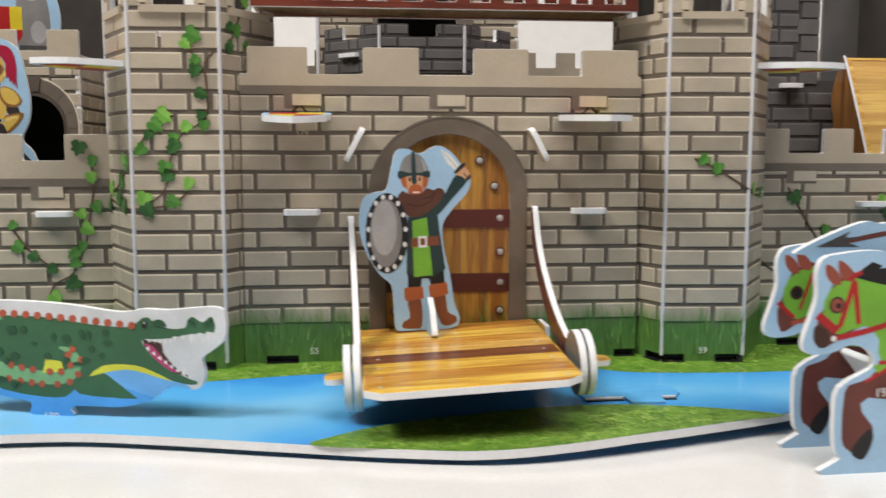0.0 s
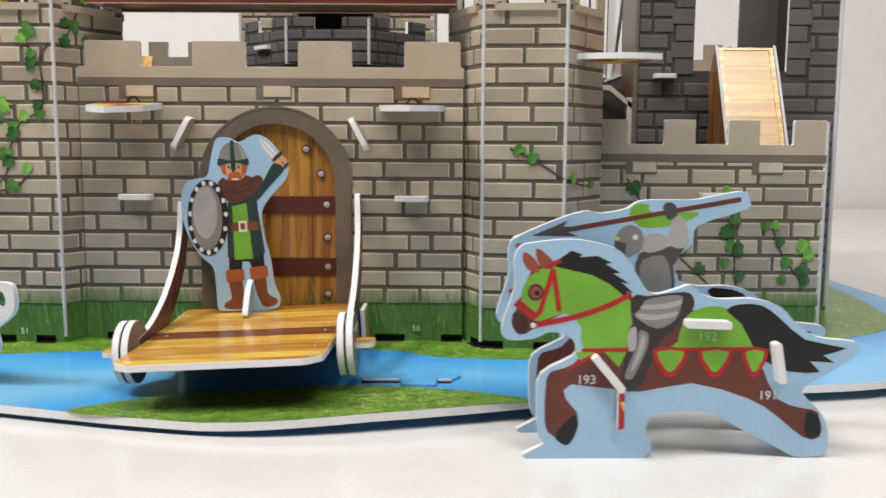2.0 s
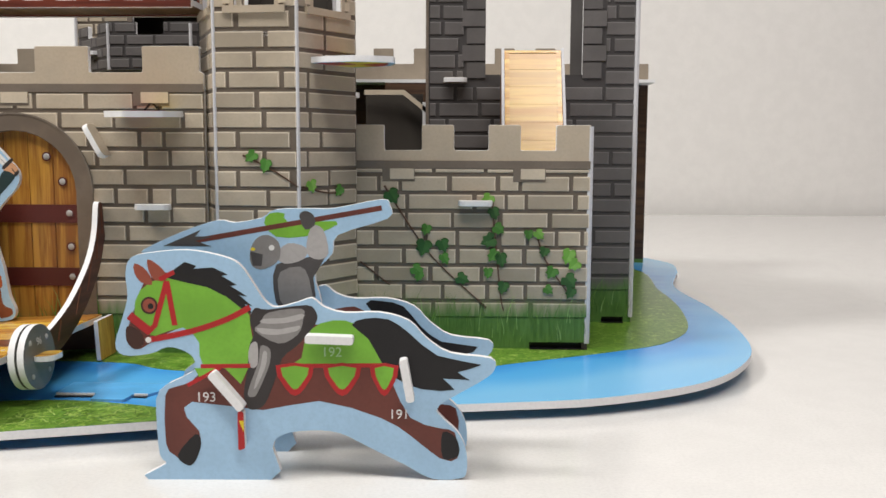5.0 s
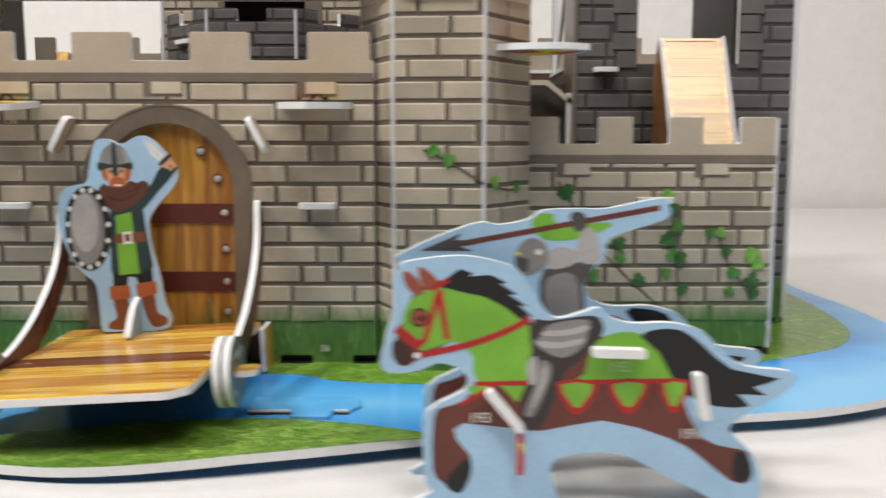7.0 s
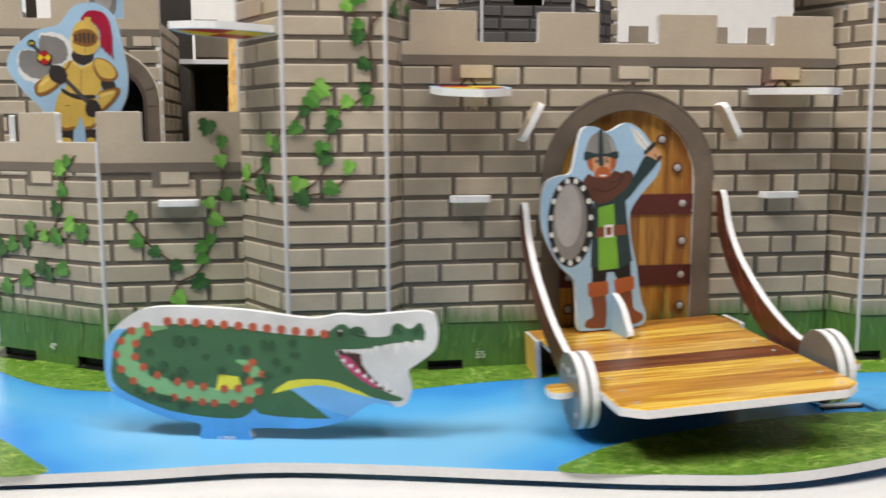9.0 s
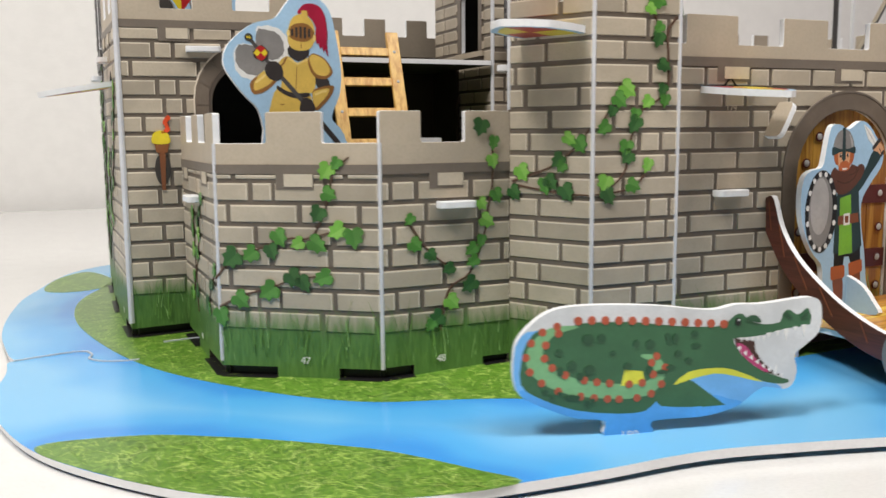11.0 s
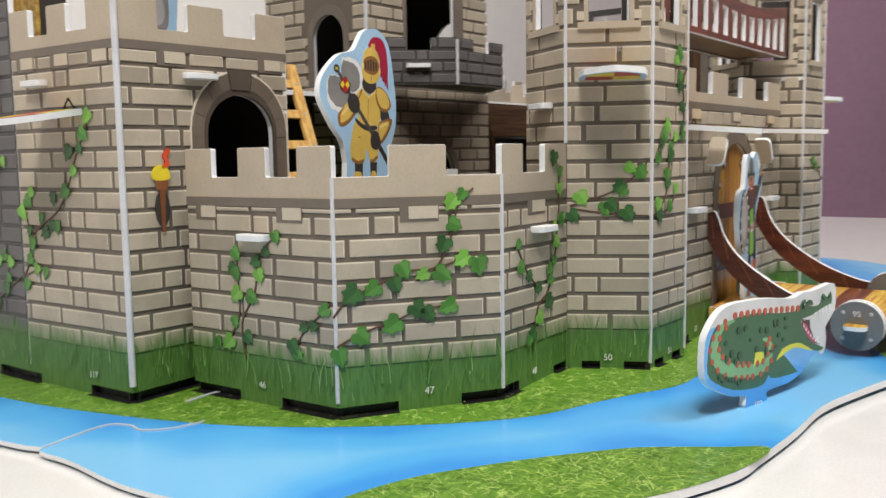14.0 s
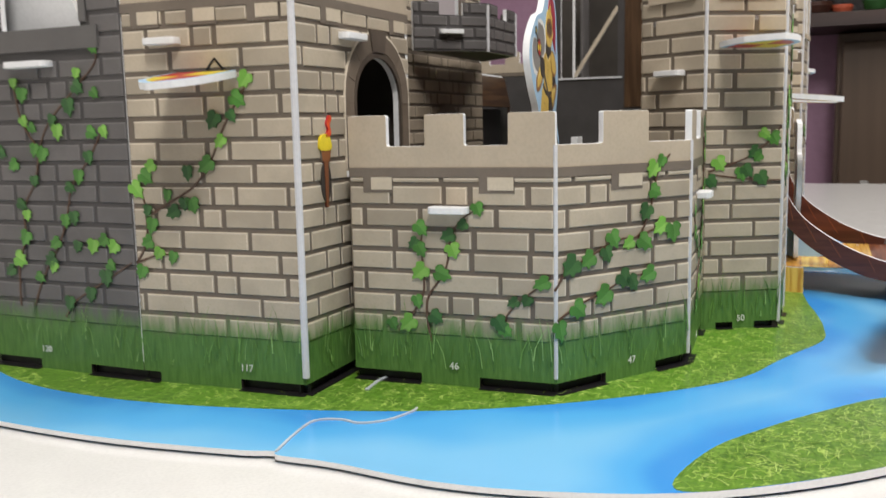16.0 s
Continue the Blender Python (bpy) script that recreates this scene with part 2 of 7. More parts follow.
def brick_mesh(w, h, dark):
    key = (round(w / 0.0005), round(h / 0.0004), dark)
    if key not in BRICKS:
        me = bpy.data.meshes.new("brick")
        d, b, s = -0.0004, 0.00022, 0.00055
        v = [(0, 0, 0), (w, 0, 0), (w, 0, h), (0, 0, h),
             (b, d, b), (w - b, d, b), (w - b, d, h - b), (b, d, h - b),
             (w - s, d, b), (w - s, d, h - b), (b, d, h - s), (w - s, d, h - s), (w - b, d, h - s)]
        f = [(0, 1, 5, 8, 4), (1, 2, 6, 12, 5), (2, 3, 7, 9, 6), (3, 0, 4, 10, 7), (4, 8, 11, 10), (10, 11, 9, 7), (8, 5, 12, 11), (11, 12, 6, 9)]
        me.from_pydata(v, [], f)
        # "brown" picks the brick copies that carry painted shade
        for m in {False: (BRICK, BRICK_LIP), True: (DBRICK, DBRICK_LIP), "brown": (SHADE_BRICK, SHADE_BRICK_LIP)}[dark]:
            me.materials.append(m)
        for i in (5, 6, 7):
            me.polygons[i].material_index = 1
        BRICKS[key] = me
    return BRICKS[key]


PENDING = []


def courses(parent, x0, x1, z_top, z_bottom, seed, dark=False, hole=None, course=COURSE, grid=GRID, long=0.0195, bond=None):
    """Notes the bricks of a wall; they are laid last. bond: the upright joints of some courses, in millimetres along the wall."""
    PENDING.append((parent, x0, x1, z_top, z_bottom, seed, dark, hole, course, grid, long, bond or {}))


def joints_of(rnd, x0, x1, long, known):
    """The upright joints of one course: those that are known, and others where a brick would be too long."""
    marks = [x0] + [j * 0.001 for j in known if x0 + 0.001 < j * 0.001 < x1 - 0.001] + [x1]
    out = []
    if not known:
        marks[0] = x0 - rnd.uniform(0.15, 0.85) * long
    for a, b in zip(marks, marks[1:]):
        out.append(a)
        while b - a > 1.45 * long:
            a += long * rnd.choice((1.0, 1.0, 1.05, 0.45, 0.97))
            out.append(a)
    return [j for j in out[1:] if x0 + 0.001 < j < x1 - 0.001]


def lay_bricks():
    for parent, x0, x1, z_top, z_bottom, seed, dark, hole, course, grid, long, bond in PENDING:
        rnd = random.Random(seed)
        half = (course - JOINT) / 2
        for n in range(int((grid - z_top) / course) - 2, int((grid - z_bottom) / course) + 2):
            c = grid - n * course
            lo, hi = c - half, min(c + half, z_top - 0.0003)
            marks = [x0 - JOINT / 2 + 0.0004] + joints_of(rnd, x0, x1, long, bond.get(n, ())) + [x1 + JOINT / 2 - 0.0004]
            if lo < z_bottom - 0.002 or hi - lo < 0.0011:
                continue
            for p, q in zip(marks, marks[1:]):
                pieces = [(p + JOINT / 2, q - JOINT / 2)]
                for g0, g1 in (hole(lo - 0.0003, hi + 0.0012) if hole else ()):
                    pieces = [r for a, b in pieces for r in ((a, min(b, g0)), (max(a, g1), b)) if r[1] > r[0]]
                for a, b in pieces:
                    if b - a > 0.0012:
                        ob = new("brick", brick_mesh(b - a, hi - lo, dark))
                        ob.parent = parent
                        ob.matrix_basis = Matrix.Translation((a, 0, lo + rnd.uniform(-0.0001, 0.0001)))


def arch_gap(cx, half, z0, spring, rise=None):
    """What an arch takes out of a course of bricks."""
    rise = half if rise is None else rise

    def gap(a, b):
        if b < z0 or a > spring + rise:
            return ()
        wide = lambda r, s, z: r * math.sqrt(max(1 - (max(z - spring, 0) / s) ** 2, 0))
        k = max(wide(half, rise, b), wide(half - 0.0047, rise - 0.0047, a - 0.0003))
        return ((cx - k, cx + k),) if k > 0 else ()
    return gap


def box_gap(x0, x1, z0, z1):
    return lambda a, b: ((x0, x1),) if b > z0 and a < z1 else ()


def merlons(width, z0, notch, top, pairs, r=0.0007):
    """The outline of a battlement: its base, its notches and its merlons."""
    pts = [(0, z0)]
    if not pairs or pairs[0][0] > 0:
        pts.append((0, notch))
    for a, b in pairs:
        if a > 0:
            pts.append((a, notch))
        pts += [(a, top), (b, top)]
        if b < width:
            pts.append((b, notch))
    if not pairs or pairs[-1][1] < width:
        pts.append((width, notch))
    pts.append((width, z0))
    keep = [pts[0]]
    for p in pts[1:]:
        if (Vector(p) - Vector(keep[-1])).length > 1e-6:
            keep.append(p)
    return rounded(keep, r, 2)


def arch_loop(cx, half, z0, spring, rise=None, n=14):
    rise = half if rise is None else rise
    pts = [(cx - half, z0)]
    pts += [(cx - half * math.cos(math.pi * i / n), spring + rise * math.sin(math.pi * i / n)) for i in range(n + 1)]
    return pts + [(cx + half, z0)]


def peg(parent, x, z, w=0.0135, out=0.0052, tilt=0.0, face=None):
    """The end of a white foam tab that comes through a wall."""
    loop = rounded([(-w / 2, -out), (w / 2, -out), (w / 2, 0.001), (-w / 2, 0.001)], 0.0028, 4)
    bm = bmesh.new()
    add_slab(bm, [loop], -0.0011, 0.0011)
    m = Matrix.Translation((x, 0, z)) @ pose(0, 0, 0, 0, tilt, 0) @ pose(0, 0, 0, -90, 0, 0)
    return softened(part("peg", bm, [face or FOAM, FOAM], parent, "", m), 0.0003)


def numeral(parent, text, x, z, size=0.0034, y=-0.00090, colour=None):
    """A printed part number as a flat mesh."""
    cu = bpy.data.curves.new("number", "FONT")
    cu.body, cu.size, cu.align_x, cu.extrude = text, size, "CENTER", 0.00004
    tmp = bpy.data.objects.new("number", cu)
    me = bpy.data.meshes.new_from_object(tmp)
    bpy.data.objects.remove(tmp)
    me.name = "number"
    me.materials.clear()
    me.materials.append(colour or WHITE)
    ob = new("number", me)
    ob.parent = parent
    ob.matrix_basis = Matrix.Translation((x, y, z)) @ pose(0, 0, 0, 90, 0, 0)
    return ob

# ---- room ----
def plain_room():
    wall_w = printed("white_wall_paint", (0.81, 0.795, 0.77), 0.6, 0.02)
    # unseen walls, ceiling and floor are kept dark to limit bounced light
    wall_s = printed("bounce_cut_brown", (0.17, 0.155, 0.14), 0.6, 0.02)
    wall_p = printed("purple_wall_paint", (0.335, 0.195, 0.285), 0.55, 0.05)
    x0, x1, y0, y1, z0, z1 = -1.9, 1.85, -2.2, 1.22, -0.75, 1.90
    for name, dims, m, label in (
            ("wall_north", (x0 - 0.1, x1 + 0.1, y1, y1 + 0.1, z0, z1), wall_w, "plain white painted room wall behind the table"),
            ("wall_south", (x0 - 0.1, x1 + 0.1, y0 - 0.1, y0, z0, z1), wall_s, "unseen room wall, dark brown to cut bounced light"),
            ("wall_west", (x0 - 0.1, x0, y0, y1, z0, z1), wall_s, "unseen room wall, dark brown to cut bounced light"),
            ("wall_east", (x1, x1 + 0.1, y0, y1, z0, z1), wall_p, "matt dusty purple painted room wall"),
            ("ceiling", (x0 - 0.1, x1 + 0.1, y0 - 0.1, y1 + 0.1, z1, z1 + 0.1), wall_s, "unseen ceiling, dark brown to cut bounced light"),
            ("floor", (x0 - 0.1, x1 + 0.1, y0 - 0.1, y1 + 0.1, z0 - 0.1, z0), printed("floor_tile", (0.22, 0.20, 0.18), 0.3), "unseen grey-brown floor, darkened to cut bounced light")):
        tagged(linked(name, box(*dims), m), label, name.split("_")[0], kind="structure")


plain_room()


def table():
    t = empty("table", pose(0, 0, -0.75))
    top = linked("tabletop", box(-0.95, 0.88, -0.75, 1.2, 0.715, 0.75), TABLE, t)
    softened(top, 0.004, 3)
    for x in (-0.88, 0.81):
        for y in (-0.68, 1.13):
            part("leg", box(x - 0.025, x + 0.025, y - 0.025, y + 0.025, 0, 0.715), TABLE, t)
    tagged(t, "large glossy white table under the toy castle", "table")


table()


# ---- base board ----
BASE = [(-0.022, 0.2519), (0.01, 0.2439), (0.042, 0.2394), (0.075, 0.244), (0.114, 0.255), (0.16, 0.27), (0.214, 0.279), (0.256, 0.288),
        (0.296, 0.31), (0.32, 0.347), (0.329, 0.395), (0.331, 0.45), (0.328, 0.52), (0.345, 0.59), (0.345, 0.64), (0.3, 0.69),
        (0.15, 0.715), (-0.02, 0.72), (-0.165, 0.7), (-0.225, 0.68), (-0.252, 0.61), (-0.26, 0.56), (-0.262, 0.51), (-0.258, 0.468),
        (-0.2553, 0.4565), (-0.2553, 0.4545), (-0.2568, 0.4535), (-0.2574, 0.450), (-0.2572, 0.435), (-0.26, 0.405), (-0.256, 0.375), (-0.244, 0.34), (-0.2215, 0.308), (-0.1975, 0.2865), (-0.165, 0.2717),
        (-0.145, 0.2692), (-0.117, 0.2674), (-0.085, 0.2669), (-0.056, 0.2609)]
LAWN = [(-0.130, 0.329), (-0.097, 0.315), (-0.072, 0.314), (-0.047, 0.3165), (-0.017, 0.321), (0.035, 0.3245), (0.080, 0.322), (0.102, 0.313), (0.153, 0.310), (0.200, 0.316),
        (0.229, 0.329), (0.267, 0.349), (0.293, 0.369), (0.310, 0.410), (0.316, 0.500), (0.300, 0.620), (0.100, 0.665), (-0.120, 0.655),
        (-0.200, 0.630), (-0.220, 0.597), (-0.2310, 0.560), (-0.2315, 0.510), (-0.2200, 0.450), (-0.2050, 0.408), (-0.1800, 0.368), (-0.1550, 0.341)]


def lawn_material():
    m, t, b = nodes_of("printed_grass", 0.3, 0.45)
    streak = noise_of(t, 1.0, 3.0, (260.0, 900.0, 400.0), 0.7)
    other = noise_of(t, 1.0, 3.0, (800.0, 300.0, 400.0), 0.7)
    broad = noise_of(t, 45.0, 2.0)
    fac = maths(t, "MULTIPLY", maths(t, "ADD", streak, other), 0.5)
    c = mixed(t, ramped(t, fac, 0.38, 0.62), (0.058, 0.146, 0.016), (0.168, 0.318, 0.042))
    c = mixed(t, maths(t, "MULTIPLY", ramped(t, broad, 0.35, 0.65), 0.5), c, (0.106, 0.240, 0.020))
    # light curving strokes of single blades
    for scale, wide, stretch in ((150.0, 0.030, (1.0, 1.7, 1.0)), (210.0, 0.036, (1.6, 1.0, 1.0))):
        away = maths(t, "ABSOLUTE", maths(t, "SUBTRACT", noise_of(t, scale, 1.0, stretch), 0.5), 0.0)
        stroke = maths(t, "MULTIPLY", ramped(t, away, wide, 0.0), ramped(t, noise_of(t, scale * 0.9, 1.0, (1.0, 1.0, 2.0)), 0.47, 0.60))
        c = mixed(t, maths(t, "MULTIPLY", stroke, 0.9), c, (0.40, 0.56, 0.12))
    t.links.new(c, b.inputs["Base Color"])
    bumped(t, b, fac, 0.05, 0.0004)
    return m


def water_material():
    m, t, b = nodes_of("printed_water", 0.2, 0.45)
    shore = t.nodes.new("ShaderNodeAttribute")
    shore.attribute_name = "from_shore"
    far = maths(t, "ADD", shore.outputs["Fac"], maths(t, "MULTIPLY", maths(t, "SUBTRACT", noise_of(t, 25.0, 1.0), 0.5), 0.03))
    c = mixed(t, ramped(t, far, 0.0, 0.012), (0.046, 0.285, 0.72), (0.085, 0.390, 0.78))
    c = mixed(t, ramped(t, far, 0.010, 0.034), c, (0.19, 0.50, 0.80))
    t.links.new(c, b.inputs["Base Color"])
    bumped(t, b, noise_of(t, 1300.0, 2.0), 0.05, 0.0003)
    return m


GRASS, WATER = lawn_material(), water_material()


def flat_sheet(name, loops, z0, z1, mats, parent, label="", soft=0.0):
    """A board that lies flat: outlines in x and y, from its lower to its upper face."""
    bm = slab(loops, -z1, -z0)
    for v in bm.verts:
        v.co = Vector((v.co.x, v.co.z, -v.co.y))
    bmesh.ops.recalc_face_normals(bm, faces=bm.faces)
    for f in bm.faces:
        f.material_index = 0 if abs(f.normal.z) > 0.7 else 1
    ob = part(name, bm, mats, parent, label)
    return softened(ob, soft) if soft else ob


def draped_sheet(name, outline, lift, thick, mats, parent, label="", reach=0.011, shore=None):
    """A sheet that follows the sagging board: an outline in x and y, its height over the board and its thickness."""
    bm = bmesh.new()
    vs = [bm.verts.new((x, y, 0)) for x, y in outline]
    es = [bm.edges.new((vs[i], vs[(i + 1) % len(vs)])) for i in range(len(vs))]
    bmesh.ops.triangle_fill(bm, use_beauty=True, edges=es, normal=(0, 0, 1))
    for _ in range(6):
        far = [ed for ed in bm.edges if ed.calc_length() > reach]
        if not far:
            break
        bmesh.ops.subdivide_edges(bm, edges=far, cuts=1, use_grid_fill=True)
        bmesh.ops.triangulate(bm, faces=[f for f in bm.faces if len(f.verts) > 3])
    top = list(bm.faces)
    for f in top:
        f.normal_update()
        if f.normal.z < 0:
            f.normal_flip()
        f.smooth = True
    rim = [ed for ed in bm.edges if len(ed.link_faces) == 1]
    low, high = {}, {}
    for v in list(bm.verts):
        v.co.z = ground(v.co.x, v.co.y) + lift
    for ed in rim:
        for v in ed.verts:
            if v not in low:
                high[v] = bm.verts.new(v.co)
                low[v] = bm.verts.new((v.co.x, v.co.y, max(v.co.z - thick, 0.0009)))
    for ed in rim:
        f = ed.link_faces[0]
        a, b = ed.verts
        order = list(f.verts)
        if order[(order.index(a) + 1) % len(order)] is not b:
            a, b = b, a
        bm.faces.new((high[b], high[a], low[a], low[b])).material_index = 1
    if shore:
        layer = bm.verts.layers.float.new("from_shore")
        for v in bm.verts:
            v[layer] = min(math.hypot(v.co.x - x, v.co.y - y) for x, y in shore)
    return part(name, bm, mats, parent, label)


def inside(x, y, loop):
    odd = False
    for (xa, ya), (xb, yb) in zip(loop, loop[1:] + loop[:1]):
        if (ya > y) != (yb > y) and x < xa + (y - ya) * (xb - xa) / (yb - ya):
            odd = not odd
    return odd


def strands(parent, loop, count, seed):
    """Light curved blades in the printed lawn, fine slivers on its face along the castle's front and sides."""
    rnd, bm = random.Random(seed), bmesh.new()
    x0, x1 = min(p[0] for p in loop), max(p[0] for p in loop)
    y0, y1 = min(p[1] for p in loop), max(p[1] for p in loop)
    y1 = min(y1, y0 + 0.25)
    made = tries = 0
    while made < count and tries < 40 * count:
        tries += 1
        x, y = rnd.uniform(x0, x1), y0 + (y1 - y0) * rnd.random() ** 1.6
        if not inside(x, y, loop) or (-0.18 < x < 0.25 and y > 0.47):
            continue
        a, bend, size, w = rnd.uniform(0, math.pi), rnd.uniform(-1.2, 1.2), rnd.uniform(0.003, 0.008), rnd.uniform(0.00010, 0.00022)
        line = [(x, y)]
        for j in range(4):
            line.append((line[-1][0] + size / 4 * math.cos(a), line[-1][1] + size / 4 * math.sin(a)))
            a += bend / 4
        if not all(inside(px, py, loop) for px, py in line):
            continue
        ring = ribbon(line, 2 * w, 0.25)
        v = [bm.verts.new((px, py, ground(px, py) + 0.00022)) for px, py in ring]
        k = rnd.choice((0, 0, 1, 2))
        for j in range(4):
            bm.faces.new((v[j], v[j + 1], v[8 - j], v[9 - j])).material_index = k
        made += 1
    bmesh.ops.recalc_face_normals(bm, faces=bm.faces)
    for f in bm.faces:
        if f.normal.z < 0:
            f.normal_flip()
    ob = part("grass", bm, [STRAND_A, STRAND_B, STRAND_C], parent, "light printed blades in the lawn")
    ob["kind"] = "stuff"


STRAND_A = printed("strand_light", (0.30, 0.46, 0.085), 0.35, 0.15)
STRAND_B = printed("strand_pale", (0.42, 0.56, 0.16), 0.35, 0.15)
STRAND_C = printed("strand_dark", (0.075, 0.16, 0.018), 0.35, 0.15)


def base_board():
    e = empty("base_board", Matrix())
    outline = curve_through(BASE, 8)
    draped_sheet("lawn", curve_through(LAWN, 8), 0.00012, 0.0001, [GRASS, GRASS], e, "printed green lawn round the castle")
    # banks of grass along the rim
    front = [(-0.0135, 0.2496), (-0.006, 0.2579), (0.006, 0.2654), (0.03, 0.2734), (0.066, 0.2771), (0.102, 0.2725), (0.131, 0.2605), (0.114, 0.255), (0.075, 0.244), (0.042, 0.2394), (0.01, 0.2439)]
    draped_sheet("grass_bank", curve_through(front, 6), 0.00012, 0.0001, [GRASS, GRASS], e, "printed grass bank at the board's rim")
    left = [(-0.243, 0.3495), (-0.218, 0.343), (-0.199, 0.331), (-0.18, 0.3165), (-0.158, 0.2968), (-0.1445, 0.2801), (-0.139, 0.2688), (-0.165, 0.2717), (-0.1975, 0.2865), (-0.2215, 0.308), (-0.2436, 0.3392)]
    draped_sheet("grass_bank", curve_through(left, 6), 0.00012, 0.0001, [GRASS, GRASS], e)
    back = [(-0.222, 0.668), (-0.209, 0.615), (-0.228, 0.600), (-0.246, 0.612), (-0.240, 0.650)]
    draped_sheet("grass_bank", curve_through(back, 6), 0.00012, 0.0001, [GRASS, GRASS], e)
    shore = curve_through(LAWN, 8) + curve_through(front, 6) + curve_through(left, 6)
    for outline_of, count, seed in ((LAWN, 1500, 61), (front, 420, 62), (left, 420, 63)):
        strands(e, curve_through(outline_of, 4), count, seed)
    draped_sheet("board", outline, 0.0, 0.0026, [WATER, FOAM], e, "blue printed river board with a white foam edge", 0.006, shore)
    # raised white lips of the jigsaw joint
    seam = curve_through([(-0.2555, 0.4540), (-0.2430, 0.4560), (-0.2315, 0.4560), (-0.2280, 0.4490), (-0.2290, 0.4420), (-0.2240, 0.4350), (-0.2150, 0.4310), (-0.2120, 0.4310)], 6, False)
    draped_sheet("joint", ribbon(seam, 0.0007), 0.0005, 0.0006, [SEAM, SEAM], e, "pale lip of a jigsaw joint")
    draped_sheet("joint", ribbon([(-0.2010, 0.4540), (-0.1915, 0.4545), (-0.1860, 0.4535)], 0.0012), 0.0005, 0.0006, [SEAM, SEAM], e)
    # tab ends under the walls carry the board
    for x, y in ((-0.15, 0.36), (-0.20, 0.52), (0.0, 0.345), (0.10, 0.345), (0.20, 0.36), (0.25, 0.55), (-0.05, 0.62), (-0.19, 0.42), (0.27, 0.42)):
        part("tab_end", box(x - 0.006, x + 0.006, y - 0.0011, y + 0.0011, 0, ground(x, y) - 0.0003), FOAM, e)
    tagged(e, "curvy foam board printed with a blue river and green grass", "base board")


base_board()


# ---- castle walls ----
def foot_tabs(parent, width, spots):
    """Printed grass tabs that drop from the wall's foot to the board; black sheets paint the shade in the slots between
    them.
    """
    edges = sorted((0.0 if a < 0.0012 else a, width if b > width - 0.0015 else b) for a, b in spots)
    x = 0.0
    pieces = []
    for a, b in edges:
        if a > x:
            pieces.append((x, a))
        x = b
    if x < width:
        pieces.append((x, width))
    def under(x):
        p = parent.matrix_basis @ Vector((x, 0, 0))
        return ground(p.x, p.y)
    for a, b in pieces:
        part("foot_tab", slab([[(a, under(a) + 0.0001), (b, under(b) + 0.0001), (b, FOOT), (a, FOOT)]], 0, TH), [MORTAR, BACK], parent)
    for a, b in edges:
        bm = box(a, b, -0.0020, TH + 0.001, -0.00002, 0.00002)
        for v in bm.verts:
            v.co.z += under(v.co.x) + 0.0002
        # black sheet on the board puts the slot's shade into its colour
        part("slot", bm, BLACK, parent, "black sheet for the shade of a slot under the wall")
        if FOOT - under(a) > 0.0044:
            part("foot_lip", slab([[(a, under(a) + 0.0036), (b, under(b) + 0.0036), (b, FOOT), (a, FOOT)]], 0, TH), [MORTAR, BACK], parent)
        # second black sheet behind the gap, for the same shade
        part("slot_shade", slab([[(a, under(a) + 0.0003), (b, under(b) + 0.0003), (b, FOOT + 0.0006), (a, FOOT + 0.0006)]], TH + 0.0002, TH + 0.0008), [BLACK, BLACK], parent)


def blades(parent, width, seed, z0=TOP, hi=0.0135):
    """Printed grass blades along the foot of a wall, one sheet of fine curved slivers."""
    rnd, bm = random.Random(seed), bmesh.new()
    for i in range(int(width / 0.00095)):
        x, h = rnd.uniform(0.0003, width - 0.0003), rnd.uniform(0.3, 1.2) ** 1.5 * hi
        lean, w = rnd.uniform(-0.45, 0.45) * h, rnd.choice((0.00010, 0.00014, 0.00018, 0.00026))
        z, y = z0 + 0.0028 + rnd.uniform(0, 0.0085), -0.00075 - rnd.uniform(0, 0.0001)
        clip = lambda v: min(max(v, 0), width)
        line = [(clip(x + lean * u * u), z + h * u) for u in (0.0, 0.35, 0.7, 1.0)]
        v = [bm.verts.new((clip(px + d * w * k), y, pz)) for (px, pz), k in zip(line[:3], (1.0, 0.8, 0.5)) for d in (-1, 1)] + [bm.verts.new((line[3][0], y, line[3][1]))]
        k = rnd.choice((0, 0, 0, 1, 1, 2, 3))
        for f in ((0, 1, 3, 2), (2, 3, 5, 4), (4, 5, 6)):
            bm.faces.new([v[j] for j in f]).material_index = k
    ob = part("grass", bm, [BLADE_A, BLADE_B, BLADE_C, BLADE_D], parent, "printed green grass blades")
    ob["kind"] = "stuff"
    return ob


BLADE_A = printed("blade_green", (0.082, 0.192, 0.038), 0.4, 0.2)
BLADE_B = printed("blade_light", (0.140, 0.285, 0.060), 0.4, 0.2)
BLADE_D = printed("blade_pale", (0.27, 0.45, 0.15), 0.4, 0.2)
BLADE_C = printed("blade_dark", (0.066, 0.158, 0.032), 0.4, 0.2)


def wall_panel(name, parent, p, q, top, seed, dark=False, slots=(), loops=None, hole=None, foot=FOOT, grass=True, label="", x0=0.0, x1=None, long=0.0195, lay=True, bond=None, course=COURSE, grid=GRID, laid=None):
    """A brick-printed foam panel from p to q, its foot, grass and courses."""
    m, k = along(p, q)
    outer = [(0, foot), (k, foot), (k, top), (0, top)]
    ob = part(name, slab([outer] + (loops or []), 0, TH, back=2), [DMORTAR if dark else MORTAR, FOAM, BACK], parent, label, m)
    if slots is not None and foot == FOOT:
        foot_tabs(ob, k, slots)
        if grass:
            blades(ob, k, seed + 500)
    if lay:
        courses(ob, x0, k if x1 is None else x1, top, laid or (0.0205 if grass else foot + 0.001), seed, dark, hole, course, grid, long, bond)
    return ob, k


